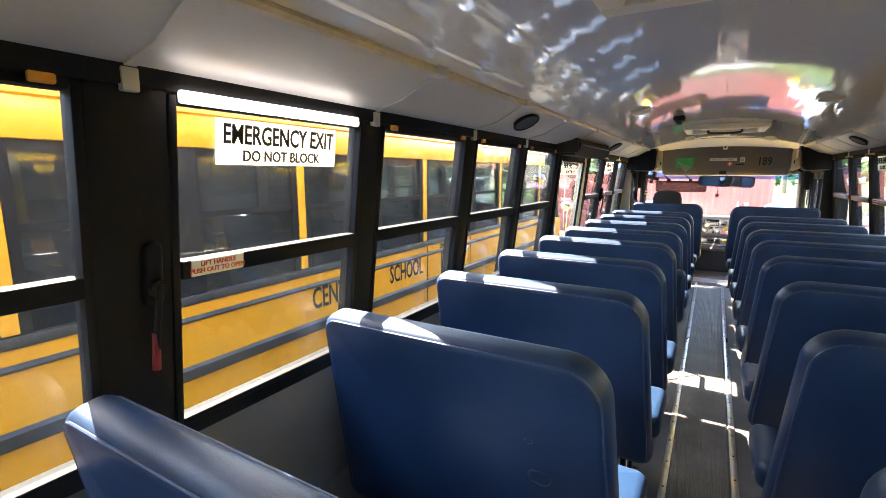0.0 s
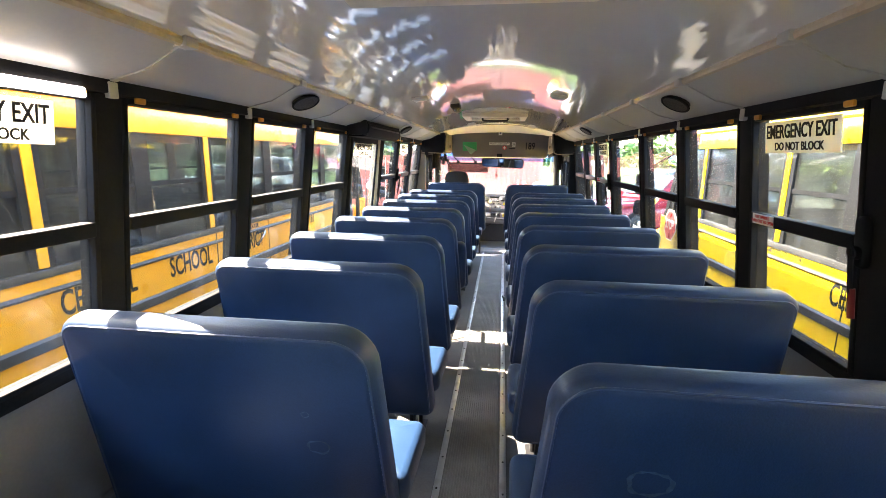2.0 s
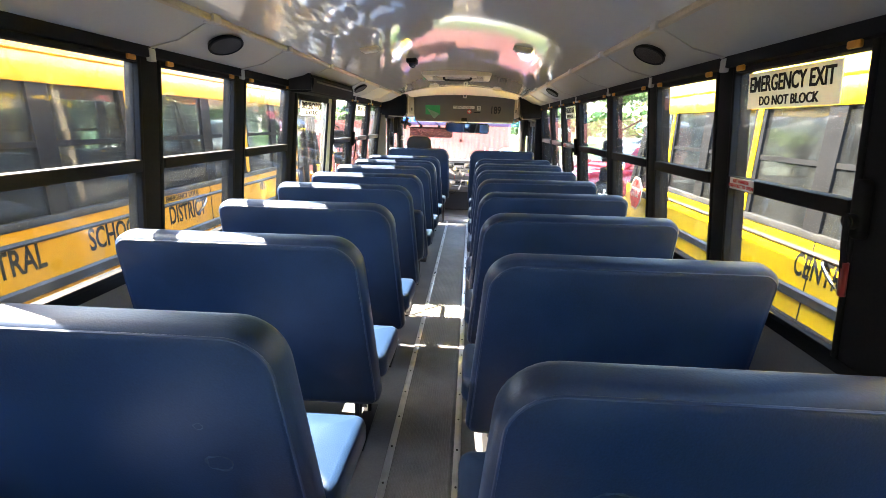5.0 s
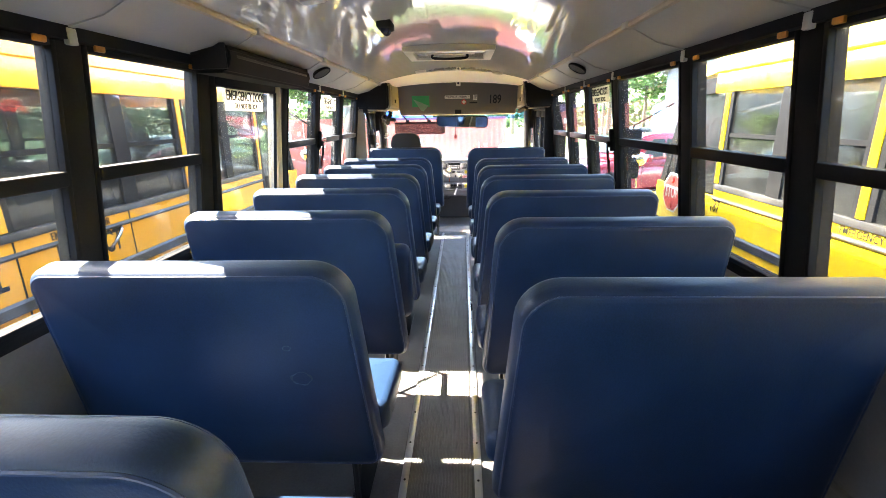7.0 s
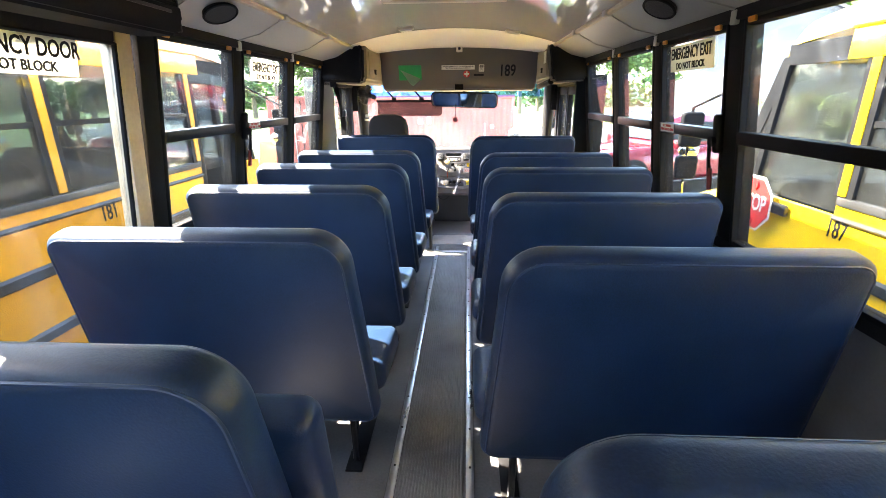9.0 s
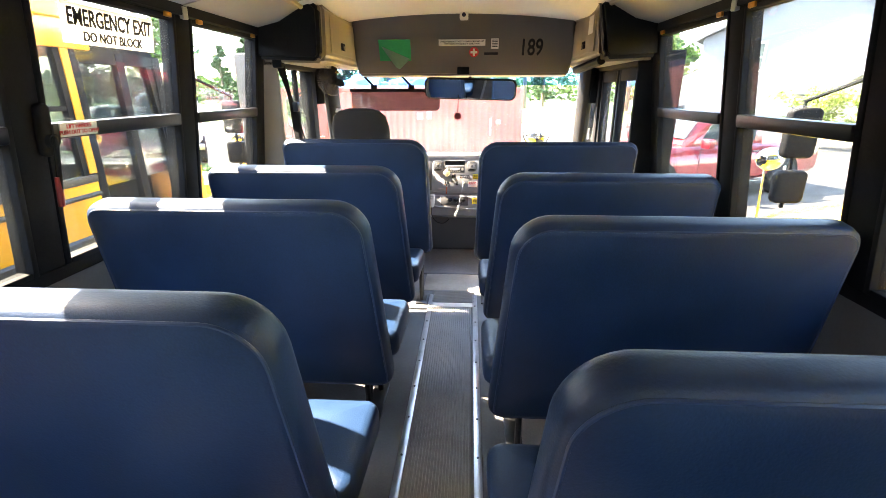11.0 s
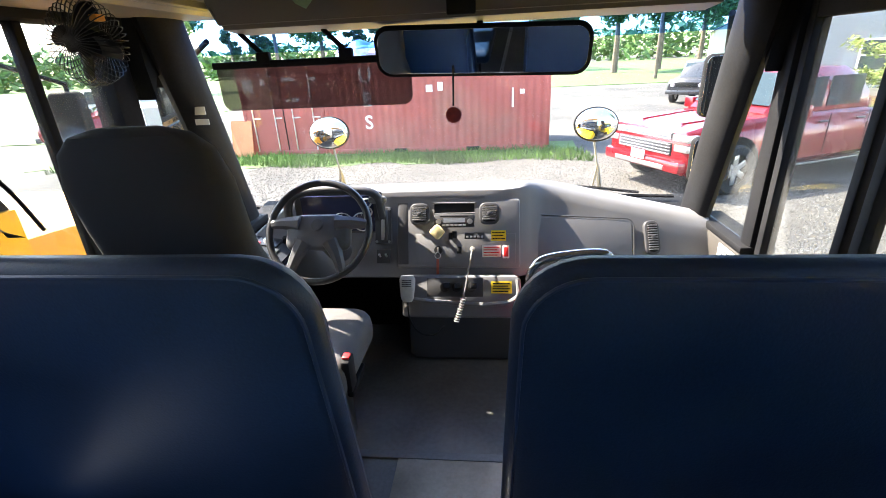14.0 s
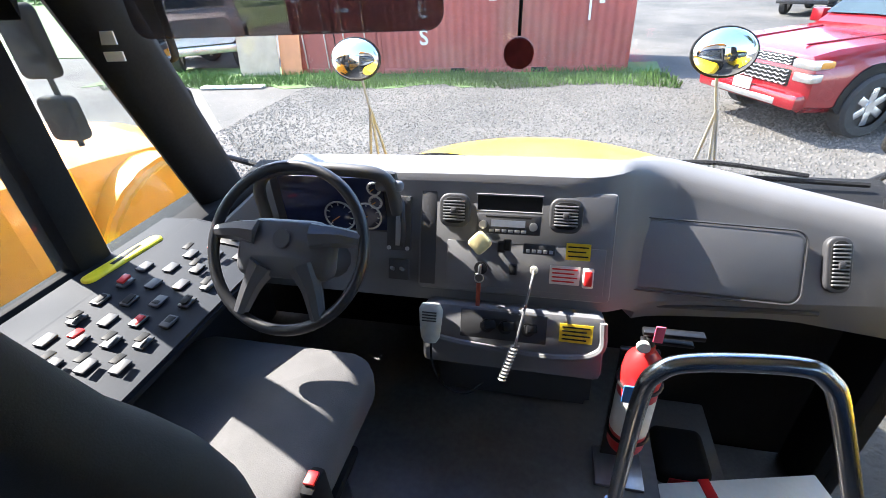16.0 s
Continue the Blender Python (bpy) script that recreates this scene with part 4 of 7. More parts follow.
fb = thing("first_aid_bag", "dark folded bag with red marking on the step", "bag", (0.60, 7.2, -0.24))
bm = slab(0.18, 0.09, 0.2, 0.03, 0.03)
bm.transform(Matrix.Translation((0, 0, 0.047)))
part("bag_body", bm, BLACK, fb)
part("marking", box(-0.05, 0.05, -0.106, -0.102, 0.03, 0.06), RED, fb)

# ---- dashboard ----
da = thing("dashboard", "moulded grey dashboard across the cab", "dashboard", kind="structure")


def dash_ring(x):
    """The dash section at x: crest, face, underside. The middle stands towards the driver, the right half falls away."""
    mid = 1 / (1 + math.exp((abs(x + 0.03) - 0.33) * 28)) if x > -0.03 else 1.0
    right = max(0.0, x - 0.3)
    face = 7.13 + (1 - mid) * 0.10 + right * 0.10
    top = 0.872 + 0.012 * math.cos(x * 2.2) - right * 0.20 - max(0.0, -x - 0.70) * 0.75
    low = 0.52 if mid > 0.5 else 0.43 - max(0.0, x - 0.75) * 0.2
    slope = 0.33 + 0.24 * (1 - mid)
    f = lambda z: face - 0.028 + (z - 0.635) * slope
    if mid > 0.5:
        return [(x, 7.52, top - 0.14), (x, 7.42, top - 0.05), (x, 7.30, top - 0.005), (x, f(top) + 0.035, top), (x, f(top) - 0.002, top - 0.012), (x, f(top) - 0.012, top - 0.03), (x, f(top - 0.06), top - 0.06), (x, f(low + 0.14), low + 0.14), (x, f(low) + 0.01, low), (x, f(low) + 0.06, low - 0.03), (x, 7.5, low - 0.05)]
    roll = f(0.53)
    return [(x, 7.52, top - 0.14), (x, 7.46, top - 0.05), (x, f(top) + 0.06, top - 0.006), (x, f(top) + 0.03, top - 0.008), (x, f(top) + 0.004, top - 0.018), (x, f(top - 0.035) - 0.004, top - 0.035), (x, f(top - 0.07), top - 0.07), (x, roll, 0.53), (x, roll + 0.012, low + 0.06), (x, roll + 0.045, low + 0.01), (x, 7.5, low - 0.02)]


xs = sorted(set([-0.98, -0.9, -0.8, -0.7, -0.6, -0.5, -0.4] + [round(-0.3 + 0.04 * i, 3) for i in range(26)] + [0.8, 0.88, 0.95, 1.0, 1.05, 1.09]))
part("dash_body", loft([dash_ring(x) for x in xs]), DASH, da)
FY = 7.127
before_dash = set(bpy.data.objects)
cp = part("centre_panel", box(-0.27, 0.255, FY - 0.004, FY + 0.04, 0.555, 0.845, 0.012), DASH, da)
part("panel_recess", box(-0.185, 0.235, FY - 0.008, FY - 0.003, 0.575, 0.70, 0.002), DASH, cp)
# flat dark strip standing in for the shadow on the panel's left edge
part("panel_shadow_gap", box(-0.262, -0.218, FY - 0.0065, FY - 0.003, 0.57, 0.835, 0.003), DASHDK, cp)


def air_vent(x, z, w, h, n=7, y=FY, upright=False):
    v = thing("air_vent", "rounded black air vent with slats", "air vent", (x, y - 0.004, z), "dashboard air vents")
    bm = slab(w, h, 0.03, 0.028, 0.006)
    part("bezel", bm, DASHDK, v)
    bm = slab(w - 0.022, h - 0.022, 0.004, 0.02, 0.0015)
    bm.transform(Matrix.Translation((0, -0.0165, 0)))
    part("dark_well", bm, INK, v)
    for i in range(n):
        zz = (i - (n - 1) / 2) * (h - 0.035) / n
        part("slat", box(-w / 2 + 0.013, w / 2 - 0.013, -0.024, -0.017, zz - 0.0022, zz + 0.0022, 0.001), DASH, v)
    part("thumb_tab", box(-0.008, 0.008, -0.028, -0.02, -0.008, 0.008, 0.002), DASHDK, v)
    return v


air_vent(-0.167, 0.783, 0.085, 0.092)
air_vent(0.127, 0.783, 0.085, 0.092)
air_vent(0.83, 0.625, 0.066, 0.15, 11, 7.252).rotation_euler = (radians(-28), 0, radians(6))
rd = thing("radio", "black car radio with silver buttons in the dash", "radio", (-0.02, FY - 0.006, 0.758))
part("face_plate", box(-0.085, 0.085, -0.014, 0.01, -0.032, 0.022, 0.004), DASHDK, rd)
part("display", box(-0.045, 0.045, -0.0165, -0.0135, -0.012, 0.006), mat("radio_display", (0.25, 0.27, 0.3), 0.2, bump=0), rd)
part("slot", box(-0.06, 0.06, -0.0158, -0.0135, 0.011, 0.016), INK, rd)
for x in (-0.066, 0.066):
    part("knob", disc(0.011, 0.014, 16, Matrix.Translation((x, -0.02, -0.008)), 0.002), ALU, rd)
for i in range(6):
    part("button", box(-0.05 + i * 0.017, -0.037 + i * 0.017, -0.0165, -0.0135, -0.027, -0.019, 0.001), ALU, rd)
pk = thing("dash_pocket", "empty black pocket above the radio", "pocket", (-0.02, FY - 0.006, 0.805))
part("recess", box(-0.085, 0.085, -0.003, 0.003, -0.019, 0.022), INK, pk)
part("pocket_rim", tube([(-0.087, -0.004, -0.02), (0.087, -0.004, -0.02), (0.087, -0.004, 0.024), (-0.087, -0.004, 0.024)], 0.003, 6, closed=True), DASH, pk)
sh = thing("gear_selector", "black gear selector with grey T handle in a bolted plate", "gear selector", (-0.325, FY - 0.01, 0.745))
part("gate_plate", box(-0.035, 0.035, -0.006, 0.02, -0.085, 0.07, 0.004), DASHDK, sh)
part("slot", box(-0.008, 0.006, -0.0085, -0.005, -0.07, 0.055), ALU, sh)
part("stem", tube([(0.005, -0.01, 0.02), (0.0, -0.05, 0.085)], 0.007, 8), STEELBLK, sh)
bm = slab(0.075, 0.03, 0.035, 0.012, 0.01)
bm.transform(Matrix.Translation((-0.012, -0.055, 0.097)))
part("handle", bm, DASH, sh)
part("arc_guard", tube(smooth_path([(0.012, -0.01, -0.07), (0.022, -0.03, -0.03), (0.02, -0.035, 0.02), (0.014, -0.015, 0.055)], 5), 0.007, 8), DASHDK, sh)
for x in (-0.027, 0.027):
    for z in (-0.077, 0.062):
        part("bolt", disc(0.006, 0.005, 8, Matrix.Translation((x, -0.008, z))), ALU, sh)
sw2 = thing("toggle_plate", "small toggle switches on a metal plate", "switch", (-0.325, FY - 0.008, 0.605))
part("plate", box(-0.03, 0.03, -0.004, 0.01, -0.03, 0.03, 0.003), DASHDK, sw2)
for x in (-0.014, 0.014):
    part("toggle", tube([(x, -0.004, 0), (x, -0.024, 0.008)], 0.005, 8), ALU, sw2)
bk = thing("brake_knob", "square yellow parking brake knob on a stem", "knob", (-0.087, FY - 0.008, 0.705))
part("stem", tube([(0, 0, 0), (0, -0.05, 0)], 0.008, 8), ALU, bk)
bm = slab(0.05, 0.05, 0.022, 0.012, 0.006)
bm.transform(at(pose(0, 0, 0, 0, 45, 0), 0, -0.055, 0))
part("knob", bm, mat("cream_knob", (0.72, 0.62, 0.32), 0.4), bk)
for i, (x, z) in enumerate(((-0.035, 0.69), (0.0, 0.63), (-0.02, 0.695))):
    rs = thing("rocker_switch", "small black rocker switch on the dash", "switch", (x, FY - 0.008, z), "dash rockers")
    part("bezel", box(-0.011, 0.011, -0.004, 0.006, -0.016, 0.016, 0.003), DASHDK, rs)
    part("rocker", box(-0.008, 0.008, -0.010, -0.003, -0.013, 0.013, 0.003), INK, rs)
ig = thing("ignition_lock", "key in the ignition with a red tag", "ignition", (-0.087, FY - 0.008, 0.63))
part("barrel", disc(0.018, 0.02, 16, Matrix.Translation((0, -0.008, 0)), 0.003), STEELBLK, ig)
part("key", box(-0.003, 0.003, -0.045, -0.018, -0.012, 0.012, 0.001), ALU, ig)
part("key_ring", tube([(0.012 * math.cos(a), -0.04, -0.022 + 0.012 * math.sin(a)) for a in (2 * math.pi * k / 14 for k in range(14))], 0.0018, 5, closed=True), ALU, ig)
part("key_tag", box(-0.006, 0.006, -0.043, -0.039, -0.10, -0.035, 0.002), mat("dark_red_tag", (0.30, 0.06, 0.03), 0.4), ig)
kp = thing("key_pad", "small black module with five buttons", "switch", (0.065, FY - 0.008, 0.69))
part("body", box(-0.042, 0.042, -0.008, 0.004, -0.014, 0.014, 0.003), DASHDK, kp)
for i in range(5):
    part("button", box(-0.034 + i * 0.015, -0.024 + i * 0.015, -0.011, -0.0075, -0.009, 0.0, 0.001), ALU, kp)


def dash_label(name, label, x, z, w, h, material, bars, y=FY - 0.009, ink=None):
    e = thing(name, label, "sticker", (x, y, z))
    part("sheet", box(-w / 2, w / 2, -0.001, 0.001, -h / 2, h / 2), material, e)
    for i in range(bars):
        zz = h / 2 - (i + 0.8) * h / (bars + 0.6)
        part("text_bar", box(-w * 0.42, w * (0.42 - 0.1 * (i % 2)), -0.0022, -0.001, zz - h * 0.04, zz + h * 0.04), ink or INK, e)


dash_label("warning_label", "yellow warning label with small black writing", 0.165, 0.690, 0.062, 0.044, YEL_LAB, 3)
dash_label("warning_label", "white label with small red writing", 0.135, 0.625, 0.078, 0.05, WHITEP, 4, ink=RED)
rsw = thing("red_switch", "red guarded rocker switch", "switch", (0.195, FY - 0.009, 0.622))
part("bezel", box(-0.014, 0.014, -0.005, 0.006, -0.027, 0.027, 0.004), WHITEP, rsw)
part("rocker", box(-0.010, 0.010, -0.014, -0.004, -0.02, 0.02, 0.004), RED, rsw)
lx = part("lower_tray", box(-0.245, 0.25, FY - 0.028, FY + 0.08, 0.345, 0.525, 0.02), DASH, da)
part("tray_lip", tube(smooth_path([(-0.24, FY - 0.03, 0.43), (-0.1, FY - 0.036, 0.415), (0.12, FY - 0.036, 0.405), (0.235, FY - 0.03, 0.43), (0.243, FY - 0.03, 0.51)], 6), 0.010, 8), DASH, lx)
part("socket_plate", box(-0.135, 0.10, FY - 0.033, FY - 0.026, 0.435, 0.515, 0.003), DASHDK, lx)
for x in (-0.06, -0.01, 0.05):
    so = thing("power_socket", "round black power socket with cap", "socket", (x, FY - 0.034, 0.475), "dash sockets")
    part("collar", disc(0.019, 0.012, 16, Matrix.Translation((0, -0.004, 0)), 0.003), STEELBLK, so)
    bm = box(-0.016, 0.016, -0.03, -0.008, -0.012, 0.012, 0.005)
    bm.transform(pose(0, 0, 0, -20, 0, 25))
    part("cap", bm, BLACK, so)
dash_label("warning_label", "yellow caution label with black writing", 0.175, 0.475, 0.085, 0.05, YEL_LAB, 4, FY - 0.030)
mi = thing("radio_handset", "pale grey radio microphone in its clip", "microphone", (-0.215, FY - 0.045, 0.475))
rings = [[(w * math.cos(a), -0.006 + d * math.sin(a), z) for a in (2 * math.pi * k / 14 for k in range(14))] for w, d, z in ((0.018, 0.012, -0.06), (0.027, 0.017, -0.045), (0.032, 0.019, 0.0), (0.034, 0.019, 0.035), (0.026, 0.014, 0.05))]
part("shell", loft(rings), mat("pale_grey_plastic", (0.42, 0.42, 0.39), 0.5), mi)
for i in range(4):
    part("grille_slot", box(-0.02, 0.02, -0.0275, -0.024, 0.005 + i * 0.008, 0.008 + i * 0.008), DASHDK, mi)
part("clip", box(-0.02, 0.02, 0.012, 0.03, -0.01, 0.03, 0.003), STEELBLK, mi)
part("cable", tube(smooth_path([(0, 0, -0.06), (0.01, -0.005, -0.13), (0.05, -0.01, -0.185), (0.11, -0.01, -0.195), (0.155, -0.01, -0.16)], 6), 0.0035, 6), BLACK, mi)
hc = thing("coiled_cord", "pale coiled handset cord hanging from the dash", "cord", (0.055, FY - 0.012, 0.635))
part("plug", disc(0.011, 0.02, 12, Matrix.Translation((0, -0.006, 0)), 0.003), mat("cream_plug", (0.6, 0.58, 0.5), 0.5), hc)
part("straight_cord", tube(smooth_path([(0, -0.014, 0), (-0.004, -0.035, -0.03), (-0.02, -0.045, -0.12), (-0.035, -0.05, -0.20)], 6), 0.0035, 6), DASH, hc)
part("coil", tube([(-0.035 - 0.03 * (k / 90) + 0.010 * math.cos(k * 0.7), -0.05 + 0.010 * math.sin(k * 0.7), -0.20 - 0.10 * k / 90) for k in range(91)], 0.0028, 5), mat("pale_cord", (0.45, 0.44, 0.42), 0.5), hc)
pt = thing("glove_panel", "large blank grey moulded panel in the dash", "panel", (0.512, 7.212, 0.635))
bm = slab(0.47, 0.185, 0.016, 0.03, 0.005)
bm.transform(pose(0, 0, 0, -29.7, 5.0, 5))
part("face", bm, DASH, pt)
bm = tube([pose(0, 0, 0, -29.7, 5.0, 5) @ Vector((u, -0.007, v)) for u, v in outline(0.484, 0.199, 0.035)], 0.003, 6, closed=True)
part("groove", bm, DASHDK, pt)
part("lower_lip", tube(smooth_path([(-0.12, -0.050, -0.128), (0.1, -0.032, -0.132), (0.3, -0.010, -0.14)], 5), 0.009, 8), DASHDK, pt)
LEAN_BACK = at(pose(0, 0, 0, -23), 0, FY, 0.72) @ Matrix.Translation((0, -FY, -0.72))
for o in set(bpy.data.objects) - before_dash:
    if (o.parent is None and o is not pt and abs(o.location.y - FY) < 0.06) or o.parent is da:
        o.matrix_basis = LEAN_BACK @ o.matrix_basis
ic = thing("instrument_cluster", "dark instrument cluster with round dials under a hood", "instruments", (-0.52, 7.12, 0.80))
part("display", box(-0.155, 0.16, 0.0, 0.01, -0.085, 0.075, 0.004), SCREEN, ic)
part("cluster_bezel", box(-0.19, 0.20, 0.006, 0.03, -0.11, 0.09, 0.02), DASHDK, ic)
for x, z, r in ((0.02, -0.045, 0.045), (0.105, -0.04, 0.04), (0.135, 0.045, 0.018), (0.135, 0.005, 0.018)):
    part("dial_ring", tube([(x + r * math.cos(a), -0.002, z + r * math.sin(a)) for a in (2 * math.pi * k / 24 for k in range(24))], 0.003, 6, closed=True), ALU, ic)
    for q in range(9):
        a = radians(-40 + 260 * q / 8)
        part("dial_mark", tube([(x + 0.72 * r * math.cos(a), -0.002, z + 0.72 * r * math.sin(a)), (x + 0.9 * r * math.cos(a), -0.002, z + 0.9 * r * math.sin(a))], 0.0012, 4), WHITEP, ic)
    part("needle", tube([(x, -0.003, z), (x - 0.6 * r, -0.003, z - 0.4 * r)], 0.0014, 4), ORANGE, ic)
part("hood", tube(smooth_path([(-0.21, -0.015, -0.09), (-0.2, -0.02, 0.05), (-0.12, -0.02, 0.10), (0.08, -0.02, 0.105), (0.18, -0.015, 0.08), (0.2, -0.01, -0.02)], 6), 0.018, 10), DASHDK, ic)

# ---- steering wheel ----
sw = thing("steering_wheel", "dark four-spoke steering wheel with padded hub", "steering wheel", (-0.497, 6.835, 0.825))
TM = pose(0, 0, 0, -36, 0, 0)
R = 0.222
part("rim", tube([TM @ Vector((R * math.cos(a), 0, R * math.sin(a))) for a in (2 * math.pi * k / 56 for k in range(56))], 0.0155, 10, closed=True), mat("wheel_leather", (0.018, 0.018, 0.02), 0.35, var=0.2, fine=300, bump=0.25, dist=0.001), sw)
bm = slab(0.285, 0.16, 0.05, 0.05, 0.02, radii=(0.035, 0.07, 0.07, 0.035), crown=0.008)
bm.transform(TM @ Matrix.Translation((0, 0.01, -0.005)))
HUB = mat("grey_hub", (0.06, 0.06, 0.066), 0.45, var=0.1, fine=300, bump=0.15)
part("hub", bm, HUB, sw)
part("horn_emblem", disc(0.026, 0.006, 24, TM @ Matrix.Translation((0, -0.025, 0.02)), 0.002), DASHDK, sw)
for pts in (((-0.08, 0.0, 0.03), (-0.15, 0, 0.035), (-0.212, 0, 0.03)), ((0.08, 0.0, 0.03), (0.15, 0, 0.035), (0.212, 0, 0.03)), ((-0.06, 0, -0.05), (-0.09, 0, -0.11), (-0.115, 0, -0.185)), ((0.06, 0, -0.05), (0.09, 0, -0.11), (0.115, 0, -0.185))):
    part("spoke", tube([TM @ v for v in smooth_path(pts, 4)], [0.042, 0.038, 0.034, 0.031, 0.028, 0.026, 0.024, 0.022, 0.020], 8), HUB, sw)
sw.scale = (0.85, 0.85, 0.85)
part("column", tube([TM @ Vector((0, 0.02, 0)), TM @ Vector((0, 0.30, -0.02))], [0.05, 0.06], 12), DASHDK, sw)
part("stalk", tube([TM @ Vector((-0.03, 0.05, 0.02)), TM @ Vector((-0.19, 0.05, 0.06))], [0.008, 0.012], 8), BLACK, sw)

# ---- switch console beside the driver ----
# dark slate plastic, base colour lowered further for the shade the console lies in
CONSOLE = mat("slate_console", (0.011, 0.014, 0.02), 0.65, spec=0.15, var=0.12, scale=4, fine=300, bump=0.2, dist=0.0008)
co = thing("switch_console", "dark grey side console covered in rocker switches", "console", (-0.86, 6.72, 0.0))
prof = [(-0.255, 0.0), (-0.05, 0.0), (-0.05, 0.52), (0.165, 0.645), (0.17, 0.67), (-0.135, 0.715), (-0.255, 0.715)]
bm = prism(prof, "y", -0.34, 0.40)
bmesh.ops.bevel(bm, geom=bm.edges[:], offset=0.008, segments=2, affect="EDGES")
part("console_body", bm, CONSOLE, co)
CM = at(pose(0, 0, 0, 0, 8.3, 0), 0.02, 0, 0.6935)
rng = random.Random(4)
n_sw = 0
for row in range(4):
    for col in range(8):
        if (row == 0 and col in (0, 7)) or (row == 3 and col in (0, 6)):
            continue
        u, v = -0.115 + row * 0.064 + 0.006 * (col % 2), -0.29 + col * 0.071 + row * 0.018
        red = (row, col) in ((0, 5), (1, 2), (1, 5), (0, 6), (3, 7), (2, 7), (2, 3))
        bm = box(u - 0.013, u + 0.013, v - 0.02, v + 0.02, 0.0, 0.007, 0.003)
        bm.transform(CM)
        r = part("switch_bezel", bm, DASHDK, co)
        bm = box(u - 0.009, u + 0.009, v - 0.015, v + 0.015, 0.006, 0.010 if not red else 0.014, 0.0025)
        bm.transform(CM @ at(pose(0, 0, 0, rng.choice((-6, 6)), 0, 0), 0, 0, 0))
        part("rocker", bm, RED if red else INK, r, "red rocker" if red else "")
bm = disc(0.02, 0.02, 20, CM @ at(pose(0, 0, 0, 90), 0.02, 0.34, 0.012), 0.004)
part("round_knob", bm, WHITEP, co)
bm = box(-0.03, 0.07, 0.30, 0.385, 0.0, 0.005, 0.002)
bm.transform(CM)
part("knob_plate", bm, STEELBLK, co)
bm = disc(0.016, 0.03, 16, CM @ at(pose(0, 0, 0, 90), 0.09, 0.36, 0.015), 0.004)
part("round_knob", bm, BLACK, co)
yc = thing("belt_cutter", "yellow plastic belt cutter lying on the sill", "belt cutter", (-1.04, 6.88, 0.70))
bm = slab(0.045, 0.24, 0.022, 0.02, 0.006)
bm.transform(at(pose(0, 0, 0, 90, 0, -6), 0, 0, 0.012))
part("handle", bm, mat("bright_yellow_plastic", (0.80, 0.68, 0.02), 0.35), yc)
part("slot", box(-0.006, 0.006, -0.04, 0.06, 0.0225, 0.0245, 0.0005), INK, yc)
cl = thing("console_lid", "grey lidded tray with a printed white label", "tray", (-0.86, 6.26, 0.0))
part("tray_body", box(-0.25, -0.06, -0.08, 0.115, 0.0, 0.66, 0.012), CONSOLE, cl)
part("label_sheet", box(-0.24, -0.07, -0.05, 0.04, 0.6602, 0.662), WHITEP, cl)
for i in range(4):
    part("text_bar", box(-0.225 + i * 0.04, -0.21 + i * 0.04, -0.04, 0.03, 0.662, 0.663), INK if i else ORANGE, cl)

# ---- driver's seat ----
ds = thing("driver_seat", "charcoal cloth driver seat on a black pedestal", "driver seat", (-0.61, 6.52, 0.0))
bm = slab(0.56, 0.54, 0.15, 0.08, 0.055, 6, 4, crown=0.02)
bm.transform(at(pose(0, 0, 0, 87), 0, 0.085, 0.435))
part("seat_cushion", bm, CLOTH, ds)
rings = []
for z, w, d, y in ((0.44, 0.25, 0.06, -0.17), (0.60, 0.29, 0.075, -0.185), (0.74, 0.305, 0.08, -0.205), (0.82, 0.295, 0.078, -0.22), (0.87, 0.26, 0.072, -0.23), (0.91, 0.215, 0.066, -0.24), (1.0, 0.19, 0.062, -0.26), (1.07, 0.19, 0.06, -0.28), (1.17, 0.19, 0.058, -0.30), (1.24, 0.17, 0.05, -0.31), (1.275, 0.13, 0.04, -0.315), (1.29, 0.07, 0.02, -0.317)):
    rings.append([(w * abs(math.cos(a)) ** 0.6 * math.copysign(1, math.cos(a)), y + d * abs(math.sin(a)) ** 0.7 * math.copysign(1, math.sin(a)), z) for a in (2 * math.pi * k / 28 for k in range(28))])
part("backrest", loft(rings), mat("black_seat_back", (0.016, 0.015, 0.016), 0.85, var=0.3, scale=6, fine=420, bump=0.5, dist=0.002), ds)
part("pedestal", box(-0.2, 0.2, -0.18, 0.2, 0.0, 0.3, 0.02), STEELBLK, ds)
part("suspension", box(-0.23, 0.23, -0.2, 0.22, 0.3, 0.36, 0.02), PLASTIC, ds)
part("side_lever", box(0.25, 0.275, 0.0, 0.16, 0.33, 0.36, 0.008), BLACK, ds)
part("belt_buckle", box(0.265, 0.295, -0.06, 0.0, 0.40, 0.52, 0.008), BLACK, ds)
part("buckle_button", box(0.268, 0.292, -0.045, -0.015, 0.52, 0.53, 0.004), RED, ds, "red release button")
sb = thing("seat_belt", "black seat belt webbing hanging from the door post", "seat belt", (-1.09, 6.14, 0.0))
pth = smooth_path([(0.02, 0.0, 1.55), (0.045, 0.03, 1.38), (0.055, 0.07, 1.22), (0.06, 0.06, 1.10), (0.09, 0.09, 1.04)], 6)
bm = bmesh.new()
prev = None
for i, v in enumerate(pth):
    tw = radians(20 + 60 * math.sin(i * 0.25))
    o = Vector((math.cos(tw), math.sin(tw), 0)) * 0.024
    row = (bm.verts.new(v - o), bm.verts.new(v + o))
    if prev:
        bm.faces.new((prev[0], prev[1], row[1], row[0]))
    prev = row
bmesh.ops.solidify(bm, geom=bm.faces[:], thickness=0.002)
part("webbing", bm, BLACK, sb)
part("guide_loop", box(-0.02, 0.04, -0.03, 0.03, 1.53, 1.585, 0.01), BLACK, sb)
